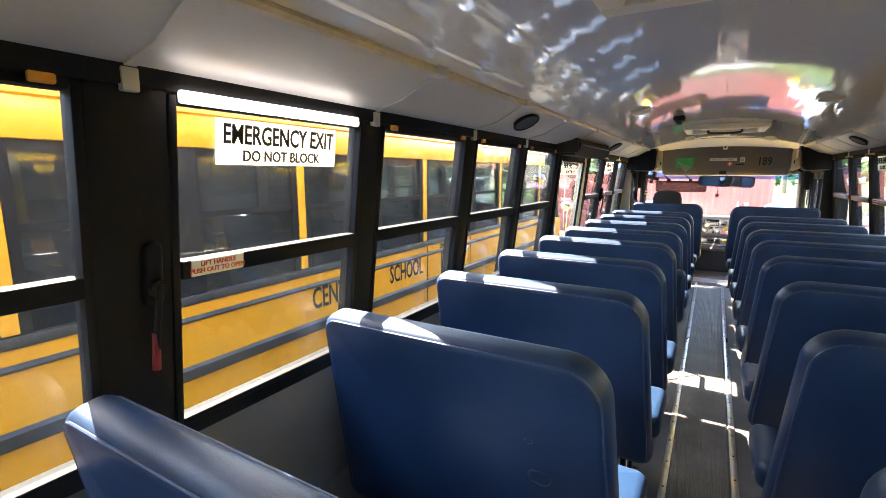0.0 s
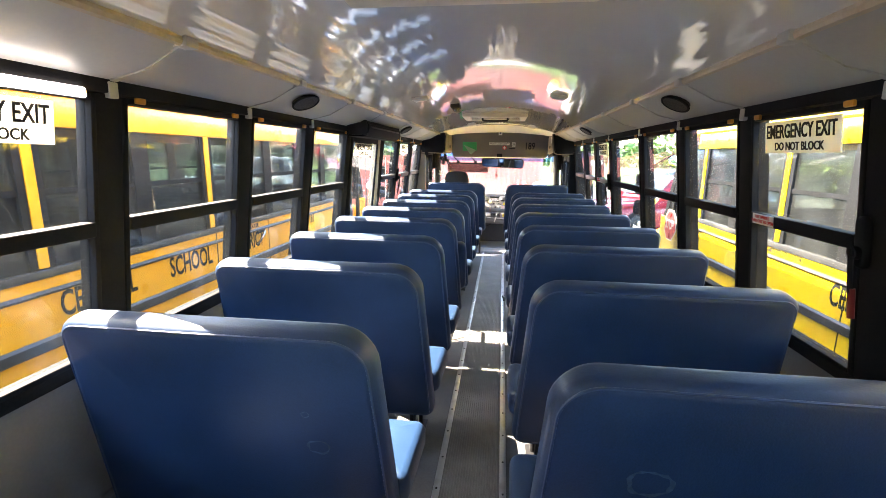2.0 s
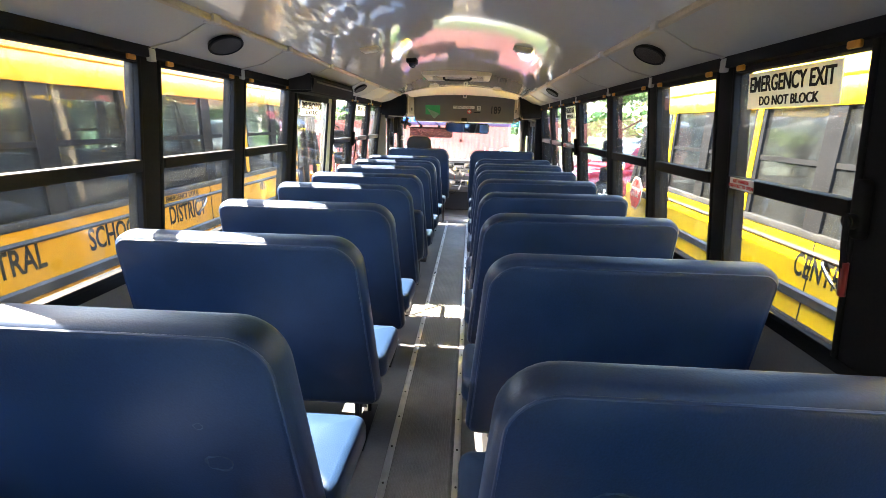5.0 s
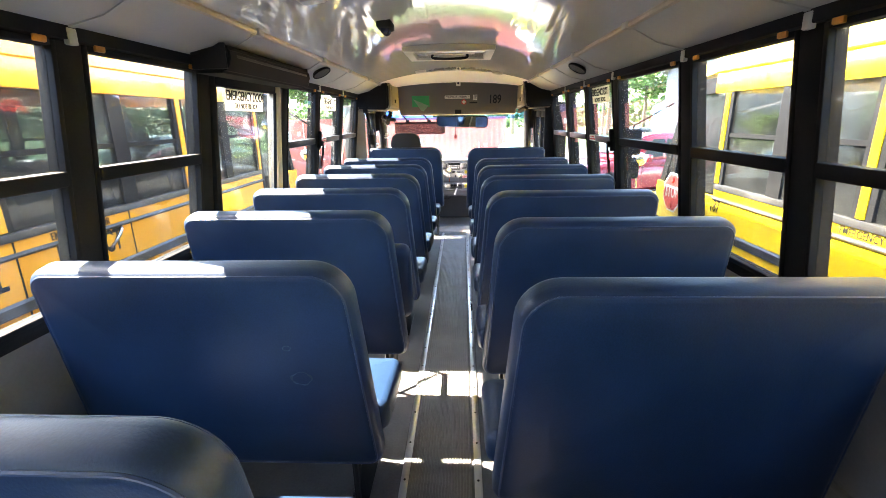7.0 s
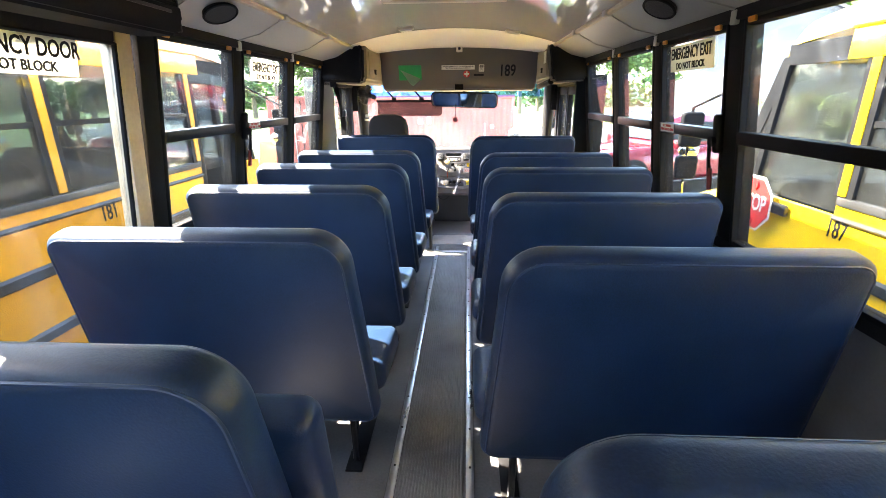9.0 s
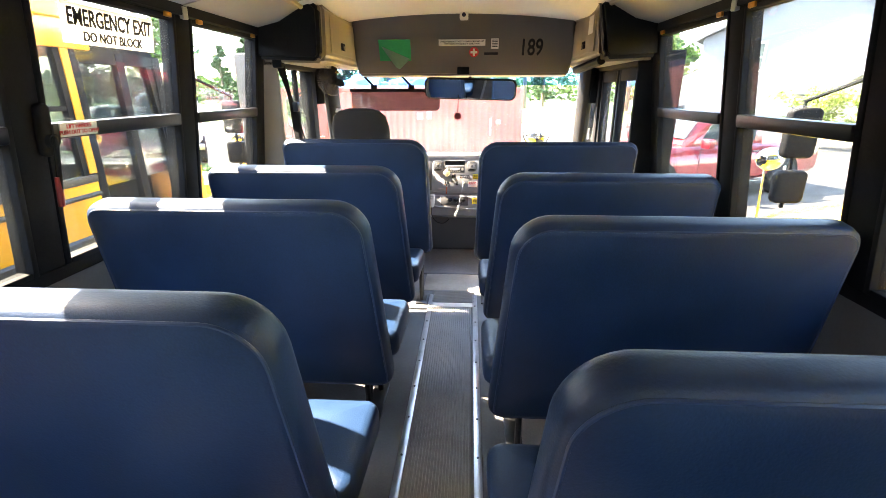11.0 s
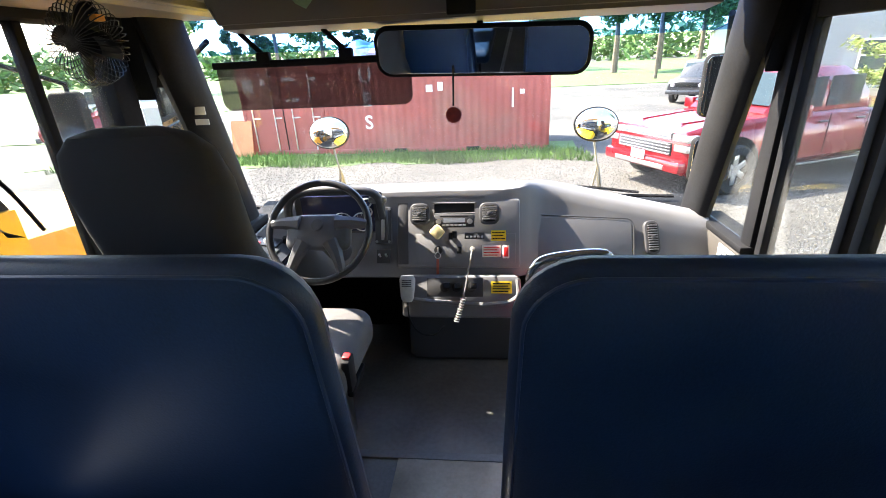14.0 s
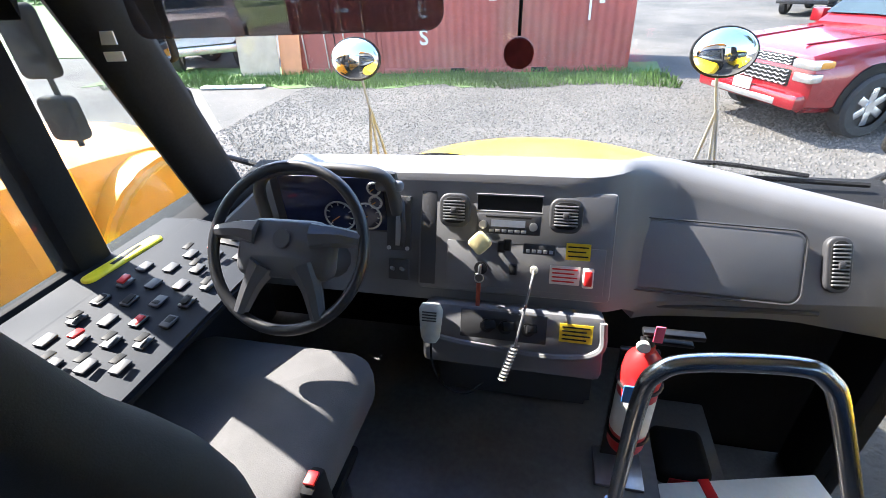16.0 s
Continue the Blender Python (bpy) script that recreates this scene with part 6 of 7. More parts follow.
bus_r = school_bus(YELLOW_BR)
bus_r.location = (3.67, -1.4, -0.02)
bus_l = copy_thing(bus_r, Matrix.Translation((-3.72, 0.12, 0)))
bus_far = copy_thing(bus_r, Matrix.Translation((-7.5, -0.6, 0)))
for o in (bus_l, bus_far):
    for c in o.children:
        if c.name.split(".")[0] in ("side_panel", "front_side_panel", "roof", "roof_band", "drip_rail", "rear_wall", "bonnet", "fender", "yellow_post_strip"):
            c.data = c.data.copy()
            c.data.materials[0] = YELLOW
bus_l["label"] = "orange-yellow school bus parked close alongside, dusty windows"
bus_far["label"] = "third yellow school bus parked beyond its neighbour"
bus_r["label"] = "bright yellow school bus with a stop arm"
text("fleet_number", "181", 0.16, at(FACE_RIGHT, 1.223, 4.82, 0.645), INK, bus_l, 0.7)
text("fleet_number", "187", 0.16, at(FACE_LEFT, -1.223, 6.05, 0.645), INK, bus_r, 0.7)
sp = part("stop_arm", box(-1.26, -1.222, 6.5, 6.95, 0.62, 0.70, 0.01), STEELBLK, bus_r)
oc = [(6.83 + 0.225 * math.cos(a), 0.655 + 0.225 * math.sin(a)) for a in (radians(22.5 + 45 * k) for k in range(8))]
part("sign_border", prism(oc, "x", -1.275, -1.27), WHITEP, sp)
oc = [(6.83 + 0.205 * math.cos(a), 0.655 + 0.205 * math.sin(a)) for a in (radians(22.5 + 45 * k) for k in range(8))]
STOPRED = mat("stop_sign_red", (0.62, 0.03, 0.03), 0.35, var=0.08)
part("sign_face", prism(oc, "x", -1.279, -1.274), STOPRED, sp, "red octagonal face")
text("sign_letters", "STOP", 0.17, at(FACE_LEFT, -1.281, 6.83, 0.655), WHITEP, sp, 0.75)
for z in (0.80, 0.51):
    part("flasher", disc(0.035, 0.02, 16, at(pose(0, 0, 0, 0, 0, 90), -1.282, 6.83, z)), RED, sp)

# ---- containers ----


def container(name, label, x0, x1, y0, y1, doors):
    e = thing(name, label, "shipping container", (0, 0, GZ), "shipping containers")
    h = 2.59
    n = int((x1 - x0) / 0.21)
    if doors:
        part("front_panel", box(x0 + 0.1, x1 - 0.1, y0 + 0.02, y0 + 0.07, 0.12, h - 0.1), REDBOX, e)
        for x in (x0 + 0.3, x0 + 0.95, x0 + 1.5, x0 + 2.1):
            part("lock_rod", tube([(x, y0 - 0.01, 0.14), (x, y0 - 0.01, h - 0.12)], 0.02, 8), ALU, e)
            part("rod_handle", box(x - 0.02, x + 0.22, y0 - 0.035, y0 - 0.015, 1.05, 1.09), ALU, e)
        part("door_gap", box((x0 + x1) / 2 - 0.012, (x0 + x1) / 2 + 0.012, y0 + 0.005, y0 + 0.025, 0.14, h - 0.12), INK, e)
        for x, z, w, hh in ((x0 + 0.3, 1.95, 0.28, 0.36), (x0 + 0.75, 2.05, 0.12, 0.16), (x0 + 1.5, 2.1, 0.35, 0.08), (x0 + 1.55, 1.55, 0.4, 0.10)):
            part("placard", box(x - w / 2, x + w / 2, y0 + 0.012, y0 + 0.019, z - hh / 2, z + hh / 2), WHITEP, e)
    else:
        prof = []
        for k in range(n):
            a = x0 + 0.1 + (x1 - x0 - 0.2) * k / n
            q = (x1 - x0 - 0.2) / n
            prof += [(a, y0 + 0.02), (a + 0.3 * q, y0 + 0.02), (a + 0.5 * q, y0 + 0.048), (a + 0.8 * q, y0 + 0.048)]
        prof += [(x1 - 0.1, y0 + 0.02), (x1 - 0.1, y0 + 0.08), (x0 + 0.1, y0 + 0.08)]
        part("corrugated_side", prism(prof, "z", 0.14, h - 0.1), REDBOX, e)
        for i, ch in enumerate("UES"):
            text("letter", ch, 0.52, at(FACE_BACK, x0 + 1.25, y0 + 0.014, 2.1 - i * 0.62), WHITEP, e)
        for x, z, w, hh in ((x0 + 3.0, 1.72, 0.18, 0.18), (x0 + 3.3, 1.76, 0.14, 0.22), (x1 - 1.0, 1.4, 0.05, 0.5), (x1 - 0.75, 1.55, 0.12, 0.12)):
            part("placard", box(x - w / 2, x + w / 2, y0 + 0.012, y0 + 0.019, z - hh / 2, z + hh / 2), WHITEP, e)
        for x in (x0 + 2.1, x1 - 2.1):
            part("fork_pocket", box(x - 0.18, x + 0.18, y0 - 0.003, y0 + 0.01, 0.02, 0.13), INK, e)
    for x in (x0 + 0.05, x1 - 0.05):
        part("corner_post", box(x - 0.05, x + 0.05, y0, y0 + 0.15, 0.0, h, 0.01), REDBOX, e)
    for z0, z1 in ((0.0, 0.14), (h - 0.12, h)):
        part("frame_rail", box(x0 + 0.1, x1 - 0.1, y0, y0 + 0.12, z0, z1, 0.01), REDBOX, e)
    part("box_body", box(x0, x1, y0 + 0.15, y1, 0.02, h - 0.01), REDBOX, e)
    return e


ca = container("shipping_container", "weathered red container seen from its door end", -7.0, -4.56, 18.5, 24.5, True)
cb = container("shipping_container", "weathered red corrugated container with white lettering", -4.5, 1.75, 18.35, 20.79, False)
tp = thing("tarp_bundle", "crumpled pale blue tarpaulin bundle on the container roof", "tarpaulin", (-3.6, 20.0, GZ + 2.58), "tarpaulins")
bm = bmesh.new()
bmesh.ops.create_icosphere(bm, subdivisions=4, radius=1.0)
for v in bm.verts:
    n = noise.noise(v.co * 2.3) * 0.3 + noise.noise(v.co * 6) * 0.12
    v.co = Vector((v.co.x * 0.9, v.co.y * 0.55, max(0.0, v.co.z) * 0.42)) * (1 + n)
    v.co.z = max(0.0, v.co.z)
part("cloth", bm, BLUETARP, tp)
copy_thing(tp, Matrix.Translation((-1.9, 20.0, GZ + 2.58)) @ pose(0, 0, 0, 0, 0, 40))
bd = thing("leaning_board", "pale plywood sheet leaning by the container", "board", (-7.9, 18.2, GZ))
bm = box(-0.75, 0.45, 0, 0.02, 0, 1.05)
bm.transform(pose(0, 0, 0, -12, 0, 4))
part("sheet", bm, PLY, bd)
bd = thing("leaning_board", "orange painted board leaning by the container", "board", (-7.2, 18.3, GZ))
bm = box(-0.25, 0.4, 0, 0.02, 0, 1.05)
bm.transform(pose(0, 0, 0, -12, 0, -3))
part("sheet", bm, PLYOR, bd)
pp = thing("pipe_stack", "short stack of pale pipes on the grass", "pipes", (-8.0, 16.6, GZ))
for i in range(3):
    part("pipe", tube([(-0.8, i * 0.08, 0.04), (0.9, i * 0.08 + 0.1, 0.04)], 0.04, 8), ALU, pp)


# ---- vehicles ----
def body_loft(rows, material, parent, name, n=10):
    """Skin through sections (x, half width, z low, z high, inset of the top)."""
    secs = []
    for x, w, z0, z1, inset in rows:
        r = min(0.09, (z1 - z0) * 0.3)
        secs.append([(x, -w, z0 + r), (x, -w, z0 + (z1 - z0) * 0.55), (x, -w + inset, z1 - r), (x, -w + inset + r, z1), (x, 0, z1 + 0.015), (x, w - inset - r, z1), (x, w - inset, z1 - r), (x, w, z0 + (z1 - z0) * 0.55), (x, w, z0 + r), (x, w - r, z0), (x, -w + r, z0)])
    return part(name, loft(secs), material, parent)


def pickup():
    e = thing("pickup_truck", "dark red crew-cab pickup truck with silver wheels", "pickup truck")
    body_loft([(0.0, 0.85, 0.42, 0.98, 0.03), (0.06, 0.94, 0.38, 1.06, 0.03), (0.35, 0.99, 0.36, 1.12, 0.05), (1.3, 1.0, 0.36, 1.17, 0.05), (1.75, 1.0, 0.36, 1.18, 0.05), (3.9, 1.0, 0.38, 1.18, 0.04), (4.0, 1.0, 0.40, 1.16, 0.03), (5.75, 1.0, 0.45, 1.17, 0.03), (5.85, 0.97, 0.5, 1.12, 0.03)], REDCAR, e, "body_shell")
    cab = body_loft([(1.65, 0.86, 1.1, 1.22, 0.05), (2.3, 0.84, 1.1, 1.80, 0.16), (2.7, 0.84, 1.1, 1.88, 0.18), (3.6, 0.84, 1.1, 1.87, 0.18), (3.95, 0.84, 1.1, 1.72, 0.15), (4.02, 0.84, 1.1, 1.2, 0.1)], REDCAR, e, "cab")
    for s in (-1, 1):
        for x0, x1 in ((2.12, 2.85), (2.95, 3.75)):
            p = part("side_window", prism([(x0 + (0.32 if x0 < 2.5 else 0), 1.74), (x1, 1.74), (x1, 1.26), (x0, 1.26)], "y", s * 0.835, s * 0.85), CARGLASS, cab)
        for x in (2.0, 2.9, 3.85):
            part("door_seam", box(x - 0.006, x + 0.006, s * 1.0 - 0.004, s * 1.0 + 0.004, 0.5, 1.15), INK, e)
        for x in (2.75, 3.65):
            part("door_handle", box(x - 0.1, x + 0.1, s * 1.005 - 0.018, s * 1.005 + 0.018, 1.02, 1.05, 0.008), DARKCAR, e)
        part("wing_mirror", box(1.95, 2.12, s * 1.12 - 0.11, s * 1.12 + 0.11, 1.16, 1.36, 0.03), REDCAR, e)
        for x in (0.95, 4.68):
            wheel_at(e, x, s * 0.94, 0.41, 0.41, 0.25, "y")
            arch = [(x + 0.52 * math.cos(a), 0.42 + 0.52 * math.sin(a)) for a in (math.pi * k / 12 for k in range(13))] + [(x - 0.46, 0.36), (x + 0.46, 0.36)]
            part("wheel_arch", prism(arch, "y", s * 0.9, s * 1.006), INK, e)
        part("headlight", box(-0.02, 0.22, s * 0.80 - 0.17, s * 0.80 + 0.17, 0.92, 1.02, 0.02), ALU, e)
        part("turn_lamp", box(0.06, 0.26, s * 0.93 - 0.05, s * 0.93 + 0.06, 0.93, 1.01, 0.02), ORANGE, e)
        part("lower_lamp", box(-0.015, 0.16, s * 0.82 - 0.14, s * 0.82 + 0.14, 0.76, 0.87, 0.02), ALU, e)
        part("running_board", box(1.6, 4.0, s * 0.98 - 0.06, s * 0.98 + 0.06, 0.33, 0.38, 0.02), DARKCAR, e)
    for z0, z1 in ((0.93, 1.04), (0.68, 0.88)):
        g = part("grille", box(-0.012, 0.02, -0.64, 0.64, z0, z1, 0.01), INK, e)
        for k in range(3 if z1 > 1 else 4):
            zz = z0 + (z1 - z0) * (k + 0.5) / (3 if z1 > 1 else 4)
            part("grille_bar", tube([(-0.02, -0.62 + 1.24 * q / 24, zz + 0.012 * (-1) ** q) for q in range(25)], 0.008, 5), CHROME, g)
    part("bumper", box(-0.10, 0.12, -0.92, 0.92, 0.42, 0.62, 0.05), REDCAR, e)
    part("bumper_insert", box(-0.11, -0.09, -0.6, 0.6, 0.45, 0.53, 0.01), ALU, e)
    part("licence_plate", box(-0.12, -0.10, -0.16, 0.16, 0.55, 0.70, 0.005), WHITEP, e)
    part("front_window", loft([[(1.74, -0.76, 1.335), (1.74, 0, 1.36), (1.74, 0.76, 1.335)], [(2.27, -0.64, 1.80), (2.27, 0, 1.83), (2.27, 0.64, 1.80)]], closed=False), CARGLASS, e)
    for s in (-0.45, 0.45):
        part("bonnet_crease", tube([(0.3, s, 1.135), (1.5, s * 1.15, 1.19)], 0.012, 6), REDCAR, e)
    return e


truck = pickup()
truck.matrix_basis = Matrix.Translation((2.97, 14.2, GZ)) @ pose(0, 0, 0, 0, 0, 23.5) @ Matrix.Scale(1.07, 4)


def boxy_car(name, label, paint, scale=1.0, boxy=True):
    e = thing(name, label, "car")
    body_loft([(0.0, 0.8, 0.5, 0.95, 0.03), (0.1, 0.88, 0.42, 1.05, 0.03), (1.3, 0.9, 0.4, 1.1, 0.03), (4.1, 0.9, 0.42, 1.1, 0.03), (4.25, 0.86, 0.5, 1.05, 0.03)], paint, e, "body_shell")
    top = [(1.3, 0.8, 1.05, 1.12, 0.04), (1.6, 0.8, 1.05, 1.75, 0.06), (2.0, 0.8, 1.05, 1.84, 0.07), (4.0, 0.8, 1.05, 1.82, 0.07), (4.2, 0.8, 1.05, 1.6, 0.06)] if boxy else [(1.2, 0.8, 1.0, 1.1, 0.05), (2.0, 0.78, 1.0, 1.45, 0.14), (2.4, 0.78, 1.0, 1.5, 0.15), (3.2, 0.78, 1.0, 1.48, 0.15), (4.0, 0.78, 1.0, 1.12, 0.1)]
    c = body_loft(top, paint, e, "cabin")
    zt = 1.72 if boxy else 1.42
    for s in (-1, 1):
        for x0, x1 in ((1.75, 2.6), (2.7, 3.5)):
            part("side_window", prism([(x0 + 0.15, zt), (x1, zt), (x1, 1.16), (x0, 1.16)], "y", s * 0.775, s * 0.805), CARGLASS, c)
        for x in (0.85, 3.4):
            wheel_at(e, x, s * 0.8, 0.38, 0.38, 0.24, "y")
        part("headlight", disc(0.1, 0.06, 16, at(pose(0, 0, 0, 0, 0, 90), 0.0, s * 0.6, 0.85)), ALU, e)
    part("front_window", loft([[(1.32, -0.7, 1.14), (1.32, 0.7, 1.14)], [(1.58, -0.66, zt), (1.58, 0.66, zt)]], closed=False), CARGLASS, e)
    part("grille", box(-0.02, 0.05, -0.45, 0.45, 0.75, 0.95, 0.01), INK, e)
    part("bumper", box(-0.12, 0.05, -0.85, 0.85, 0.45, 0.62, 0.03), DARKCAR, e)
    return e


jeep = boxy_car("jeep", "black boxy off-road car parked on the gravel", DARKCAR)
jeep.matrix_basis = Matrix.Translation((8.9, 28.0, GZ)) @ pose(0, 0, 0, 0, 0, 50)
rc = boxy_car("red_car", "small red car parked on the grass", REDCAR, boxy=False)
rc.matrix_basis = Matrix.Translation((-15.0, 20.0, GZ)) @ pose(0, 0, 0, 0, 0, 30)
sv = boxy_car("silver_car", "pale van parked beyond the field edge", WHITECAR)
sv.matrix_basis = Matrix.Translation((-21, 27.0, GZ)) @ pose(0, 0, 0, 0, 0, 10)
wt = thing("white_truck", "white flatbed truck with a plain cab", "truck")
body_loft([(0.0, 0.95, 0.75, 1.45, 0.03), (0.9, 1.0, 0.7, 1.6, 0.04), (1.0, 1.05, 0.6, 1.65, 0.03), (2.4, 1.08, 0.6, 1.65, 0.03)], WHITECAR, wt, "bonnet")
body_loft([(1.0, 1.02, 1.5, 1.7, 0.03), (1.25, 1.02, 1.5, 2.4, 0.08), (2.35, 1.02, 1.5, 2.45, 0.08), (2.45, 1.02, 1.5, 1.7, 0.05)], WHITECAR, wt, "cab")
part("front_window", loft([[(0.99, -0.85, 1.72), (0.99, 0.85, 1.72)], [(1.2, -0.8, 2.3), (1.2, 0.8, 2.3)]], closed=False), CARGLASS, wt)
for s in (-1, 1):
    part("side_window", box(1.45, 2.2, s * 1.01 - 0.015, s * 1.01 + 0.015, 1.75, 2.28), CARGLASS, wt)
    for x in (0.6, 4.6):
        wheel_at(wt, x, s * 0.9, 0.48, 0.48, 0.28, "y", rim=WHITECAR)
    part("headlight", box(-0.03, 0.1, s * 0.72 - 0.14, s * 0.72 + 0.14, 0.95, 1.12, 0.02), ALU, wt)
part("flatbed", box(2.5, 6.0, -1.1, 1.1, 0.85, 1.05, 0.03), DARKCAR, wt)
part("bumper", box(-0.12, 0.05, -1.0, 1.0, 0.5, 0.72, 0.03), ALU, wt)
wt.matrix_basis = Matrix.Translation((-10.3, 19.0, GZ)) @ pose(0, 0, 0, 0, 0, 120)


# ---- house, shed, trees, poles ----
def house(name, label, w, d, h, rise, siding, windows, place):
    e = thing(name, label, "house")
    part("wall", prism([(-w / 2, 0), (w / 2, 0), (w / 2, h), (0, h + rise), (-w / 2, h)], "y", 0, d), siding, e)
    for k in range(int(h / 0.2)):
        for yy in (-0.012,):
            part("siding_board", box(-w / 2, w / 2, yy, 0.0, k * 0.2, k * 0.2 + 0.185), siding, e, smooth=False)
    for s in (-1, 1):
        part("roof", prism([(0, h + rise + 0.02), (s * (w / 2 + 0.4), h - 0.4 * rise / (w / 2) + 0.02), (s * (w / 2 + 0.4), h - 0.4 * rise / (w / 2) + 0.17), (0, h + rise + 0.18)], "y", -0.4, d + 0.4), ROOFMAT, e)
    for x, z, ww, hh in windows:
        win = part("window", box(x - ww / 2 - 0.1, x + ww / 2 + 0.1, -0.06, -0.01, z - hh / 2 - 0.1, z + hh / 2 + 0.1), WHITEWOOD, e)
        part("pane", box(x - ww / 2, x + ww / 2, -0.075, -0.058, z - hh / 2, z + hh / 2), CARGLASS, win)
        part("glazing_bar", box(x - ww / 2, x + ww / 2, -0.085, -0.07, z - 0.025, z + 0.025), WHITEWOOD, win)
    e.matrix_basis = place
    return e


house("grey_house", "two-storey grey sided house with white windows", 11, 9, 5.6, 2.6, GREYSIDING, ((3.2, 4.4, 0.9, 1.5), (-2.6, 4.4, 0.9, 1.5), (0.4, 1.6, 1.2, 1.4)), Matrix.Translation((19.5, 33.0, GZ)) @ pose(0, 0, 0, 0, 0, -32))
house("garden_shed", "small cream shed with a white glazed door", 3.2, 3.0, 2.2, 1.2, mat("cream_siding", (0.55, 0.50, 0.40), 0.6), ((0.3, 1.2, 0.8, 1.6),), Matrix.Translation((18.3, 26.5, GZ)) @ pose(0, 0, 0, 0, 0, -36))
house("far_house", "distant white house among trees", 12, 9, 4.0, 3.0, WHITEWOOD, ((-3, 2.2, 1.0, 1.3), (2, 2.2, 1.0, 1.3)), Matrix.Translation((34, 70, GZ)) @ pose(0, 0, 0, 0, 0, -20))


def leaves(rg, V, F, c, rad, n, size):
    for _ in range(n):
        v = Vector((rg.gauss(0, 1), rg.gauss(0, 1), rg.gauss(0, 1))).normalized() * rad * rg.random() ** 0.45
        p = Vector(c) + Vector((v.x, v.y, v.z * 0.75))
        a, b = Vector((rg.gauss(0, 1), rg.gauss(0, 1), rg.gauss(0, 0.6))).normalized(), Vector((rg.gauss(0, 1), rg.gauss(0, 1), rg.gauss(0, 1))).normalized()
        s = size * rg.uniform(0.6, 1.4)
        k = len(V)
        V += [p - a * s, p + b * s * 0.5, p + a * s, p - b * s * 0.5]
        F.append((k, k + 1, k + 2, k + 3))


def tree(name, label, h, spread, seed, leafmat, conifer=False, n=2600, size=0.22):
    rg = random.Random(seed)
    e = thing(name, label, "tree")
    bm = tube([(0, 0, 0), (0.05 * h * 0.1, 0, h * 0.3), (0, 0.03 * h * 0.1, h * 0.62), (0, 0, h * 0.92)], [0.035 * h, 0.026 * h, 0.016 * h, 0.004 * h], 8)
    V, F = [], []
    for k in range(22 if conifer else 14):
        f = (0.15 + 0.8 * k / 22) if conifer else rg.uniform(0.35, 0.85)
        a = rg.uniform(0, 6.28)
        L = spread * (1.05 - f) if conifer else spread * rg.uniform(0.5, 1.0) * (1.15 - abs(f - 0.6))
        tip = Vector((math.cos(a) * L, math.sin(a) * L, h * f + (0.0 if conifer else L * rg.uniform(0.2, 0.7))))
        tube([(0, 0, h * f), tuple(tip * 0.5 + Vector((0, 0, h * f * 0.5 + 0.03 * h))), tuple(tip)], [0.010 * h, 0.006 * h, 0.002 * h], 5, bm=bm)
        for q in (0.35, 0.6, 0.85, 1.05):
            c = Vector((0, 0, h * f)).lerp(tip, q)
            leaves(rg, V, F, c, (0.28 if conifer else 0.42) * spread * rg.uniform(0.4, 0.75), n // 70, size)
    part("trunk", bm, BARK, e)
    me = bpy.data.meshes.new("crown")
    me.from_pydata(V, [], F)
    me.materials.append(leafmat)
    c = new("crown", me)
    c.parent = e
    return e


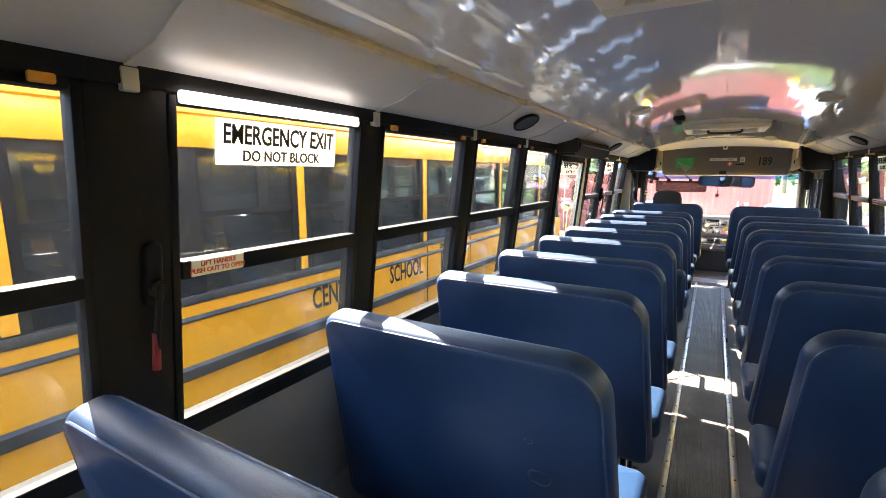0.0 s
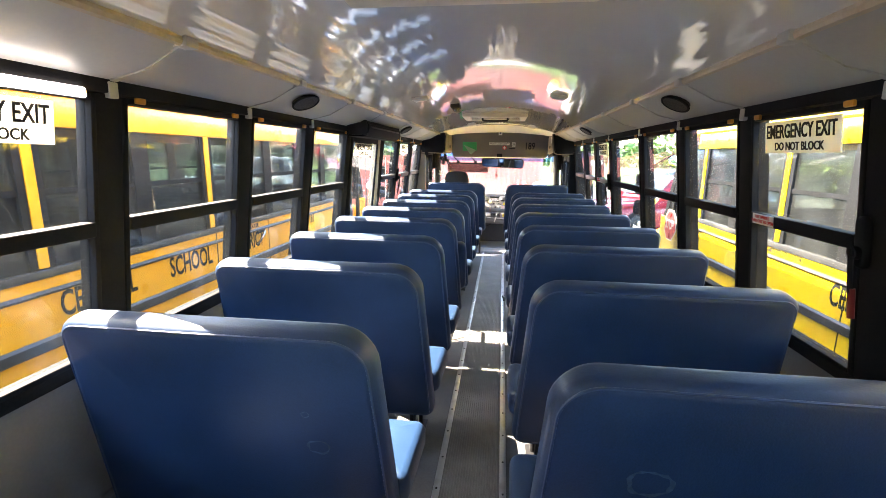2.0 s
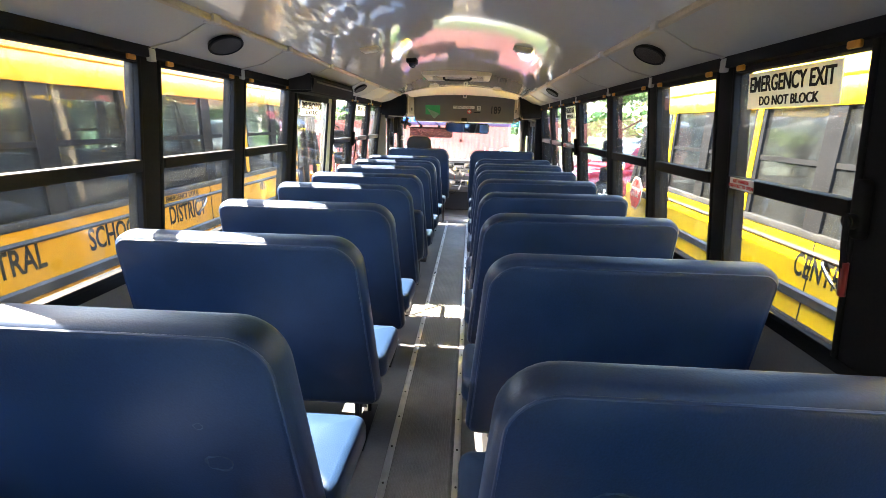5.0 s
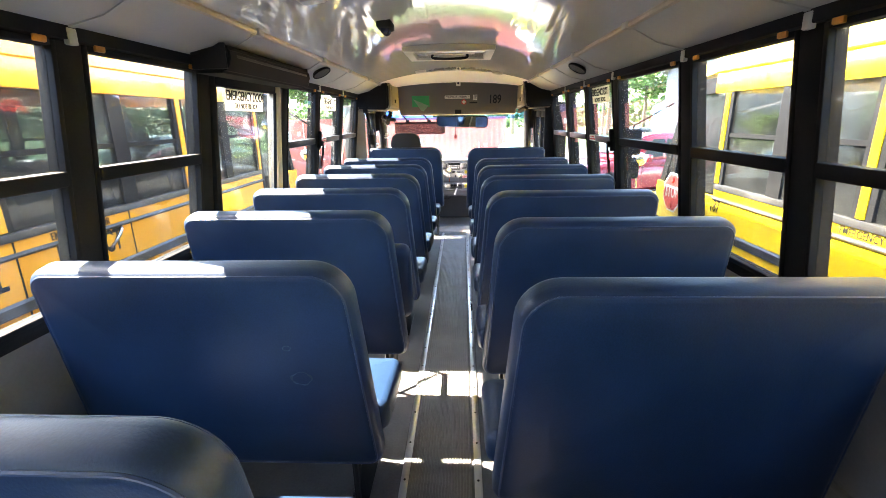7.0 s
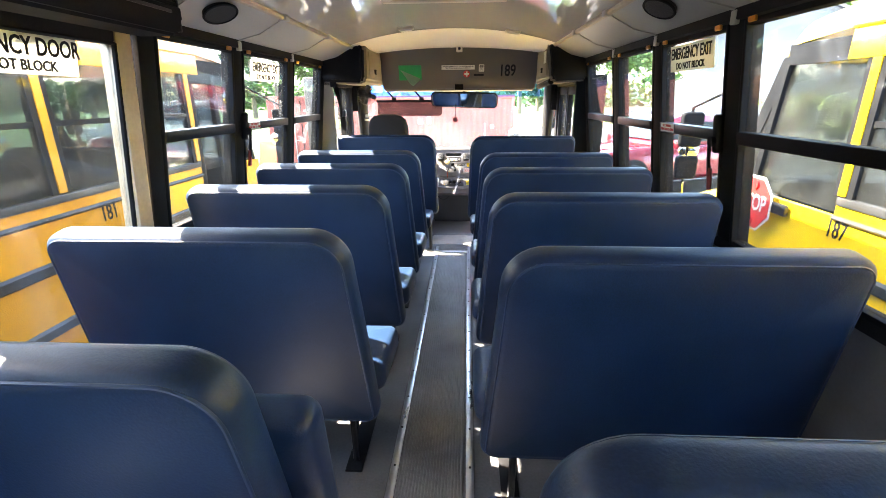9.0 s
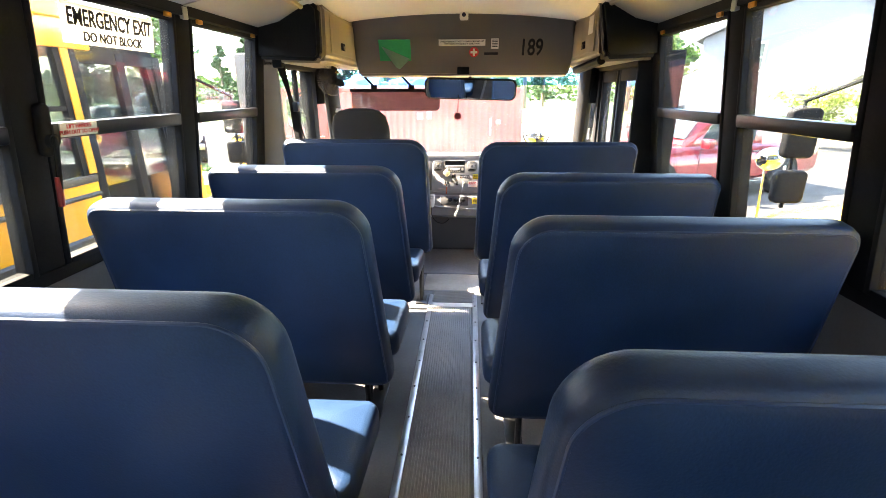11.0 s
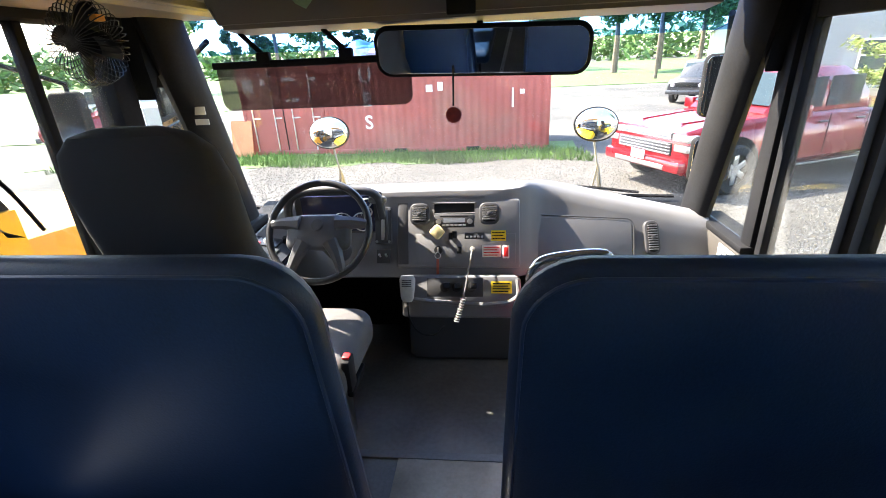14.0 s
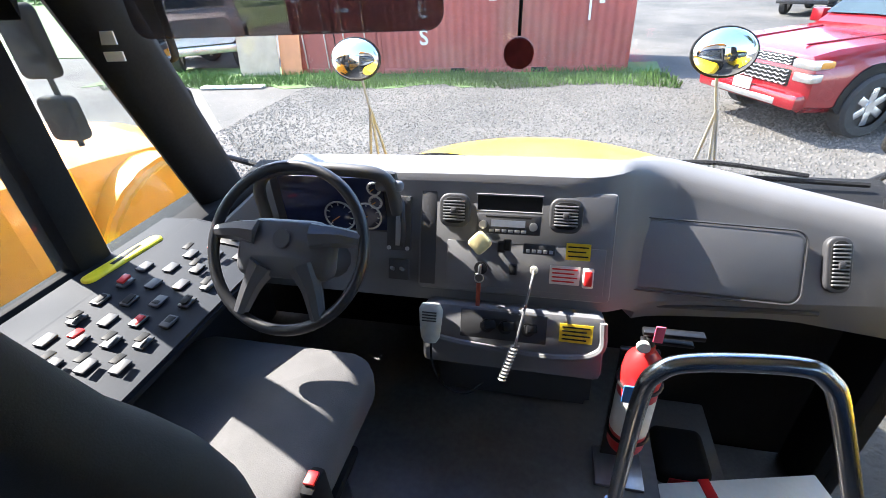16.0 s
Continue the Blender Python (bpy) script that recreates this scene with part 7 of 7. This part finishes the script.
t1 = tree("pine_tree", "tall sparse pine behind the house", 15, 4.5, 11, LEAFD, n=4200, size=0.3)
t1.location = (14.5, 9.0, GZ)
copy_thing(t1, Matrix.Translation((24, 12.5, GZ)) @ pose(0, 0, 0, 0, 0, 80))
t2 = tree("leafy_tree", "broad dark green tree on the lawn edge", 11, 4.2, 12, LEAF, n=4200, size=0.3)
t2.location = (14, 62, GZ)
for i, (x, y) in enumerate(((20, 66), (27, 72), (8, 75), (42, 60), (27, 48), (36, 30), (-9.5, 60), (-22, 70), (-34, 55), (38, 44), (30, 38))):
    copy_thing(t2, Matrix.Translation((x, y, GZ)) @ pose(0, 0, 0, 0, 0, 47 * i))
t3 = tree("conifer", "dark pointed conifer beyond the field", 10, 2.6, 13, LEAFD, True, n=3000, size=0.3)
t3.location = (-13, 66, GZ)
for i, (x, y) in enumerate(((-18, 72), (-28, 64), (-40, 80), (-47, 60), (-5, 80), (12, 84))):
    copy_thing(t3, Matrix.Translation((x, y, GZ)) @ pose(0, 0, 0, 0, 0, 61 * i))
sb2 = tree("garden_shrub", "bushy yellow-green shrub beside the shed", 2.2, 1.5, 14, LEAFY, n=3600, size=0.09)
sb2.location = (15.2, 25.5, GZ)
copy_thing(sb2, Matrix.Translation((17.2, 24.8, GZ)) @ pose(0, 0, 0, 0, 0, 70))
rg = random.Random(21)
V, F = [], []
for k in range(260):
    a = radians(-75 + 150 * k / 259)
    r = rg.uniform(120, 170)
    hh = 5 + 4 * noise.noise(Vector((k * 0.13, 0, 0))) + rg.uniform(0, 3)
    for z in (0.25, 0.55, 0.85):
        leaves(rg, V, F, (math.sin(a) * r, math.cos(a) * r, GZ + hh * z), hh * (0.75 - 0.35 * z), 26, 1.0)
me = bpy.data.meshes.new("far_woods")
me.from_pydata(V, [], F)
me.materials.append(LEAF)
tagged(new("far_woods", me), "hazy line of woods along the horizon", "woods", kind="stuff")


def utility_pole(x, y):
    e = thing("utility_pole", "wooden utility pole with crossarm and wires", "utility pole", (x, y, GZ), "utility poles")
    part("pole", tube([(0, 0, 0), (0, 0, 9.5)], [0.16, 0.11], 8), BARK, e)
    part("crossarm", box(-1.1, 1.1, -0.06, 0.06, 8.6, 8.72), BARK, e)
    for dx in (-1.0, 0.0, 1.0):
        part("wire", tube(smooth_path([(dx, 0, 8.75), (dx + 15, 3, 7.9), (dx + 30, 6, 8.75)], 6), 0.02, 4), INK, e)


utility_pole(-16, 42)
utility_pole(-46, 36)
utility_pole(14, 48)
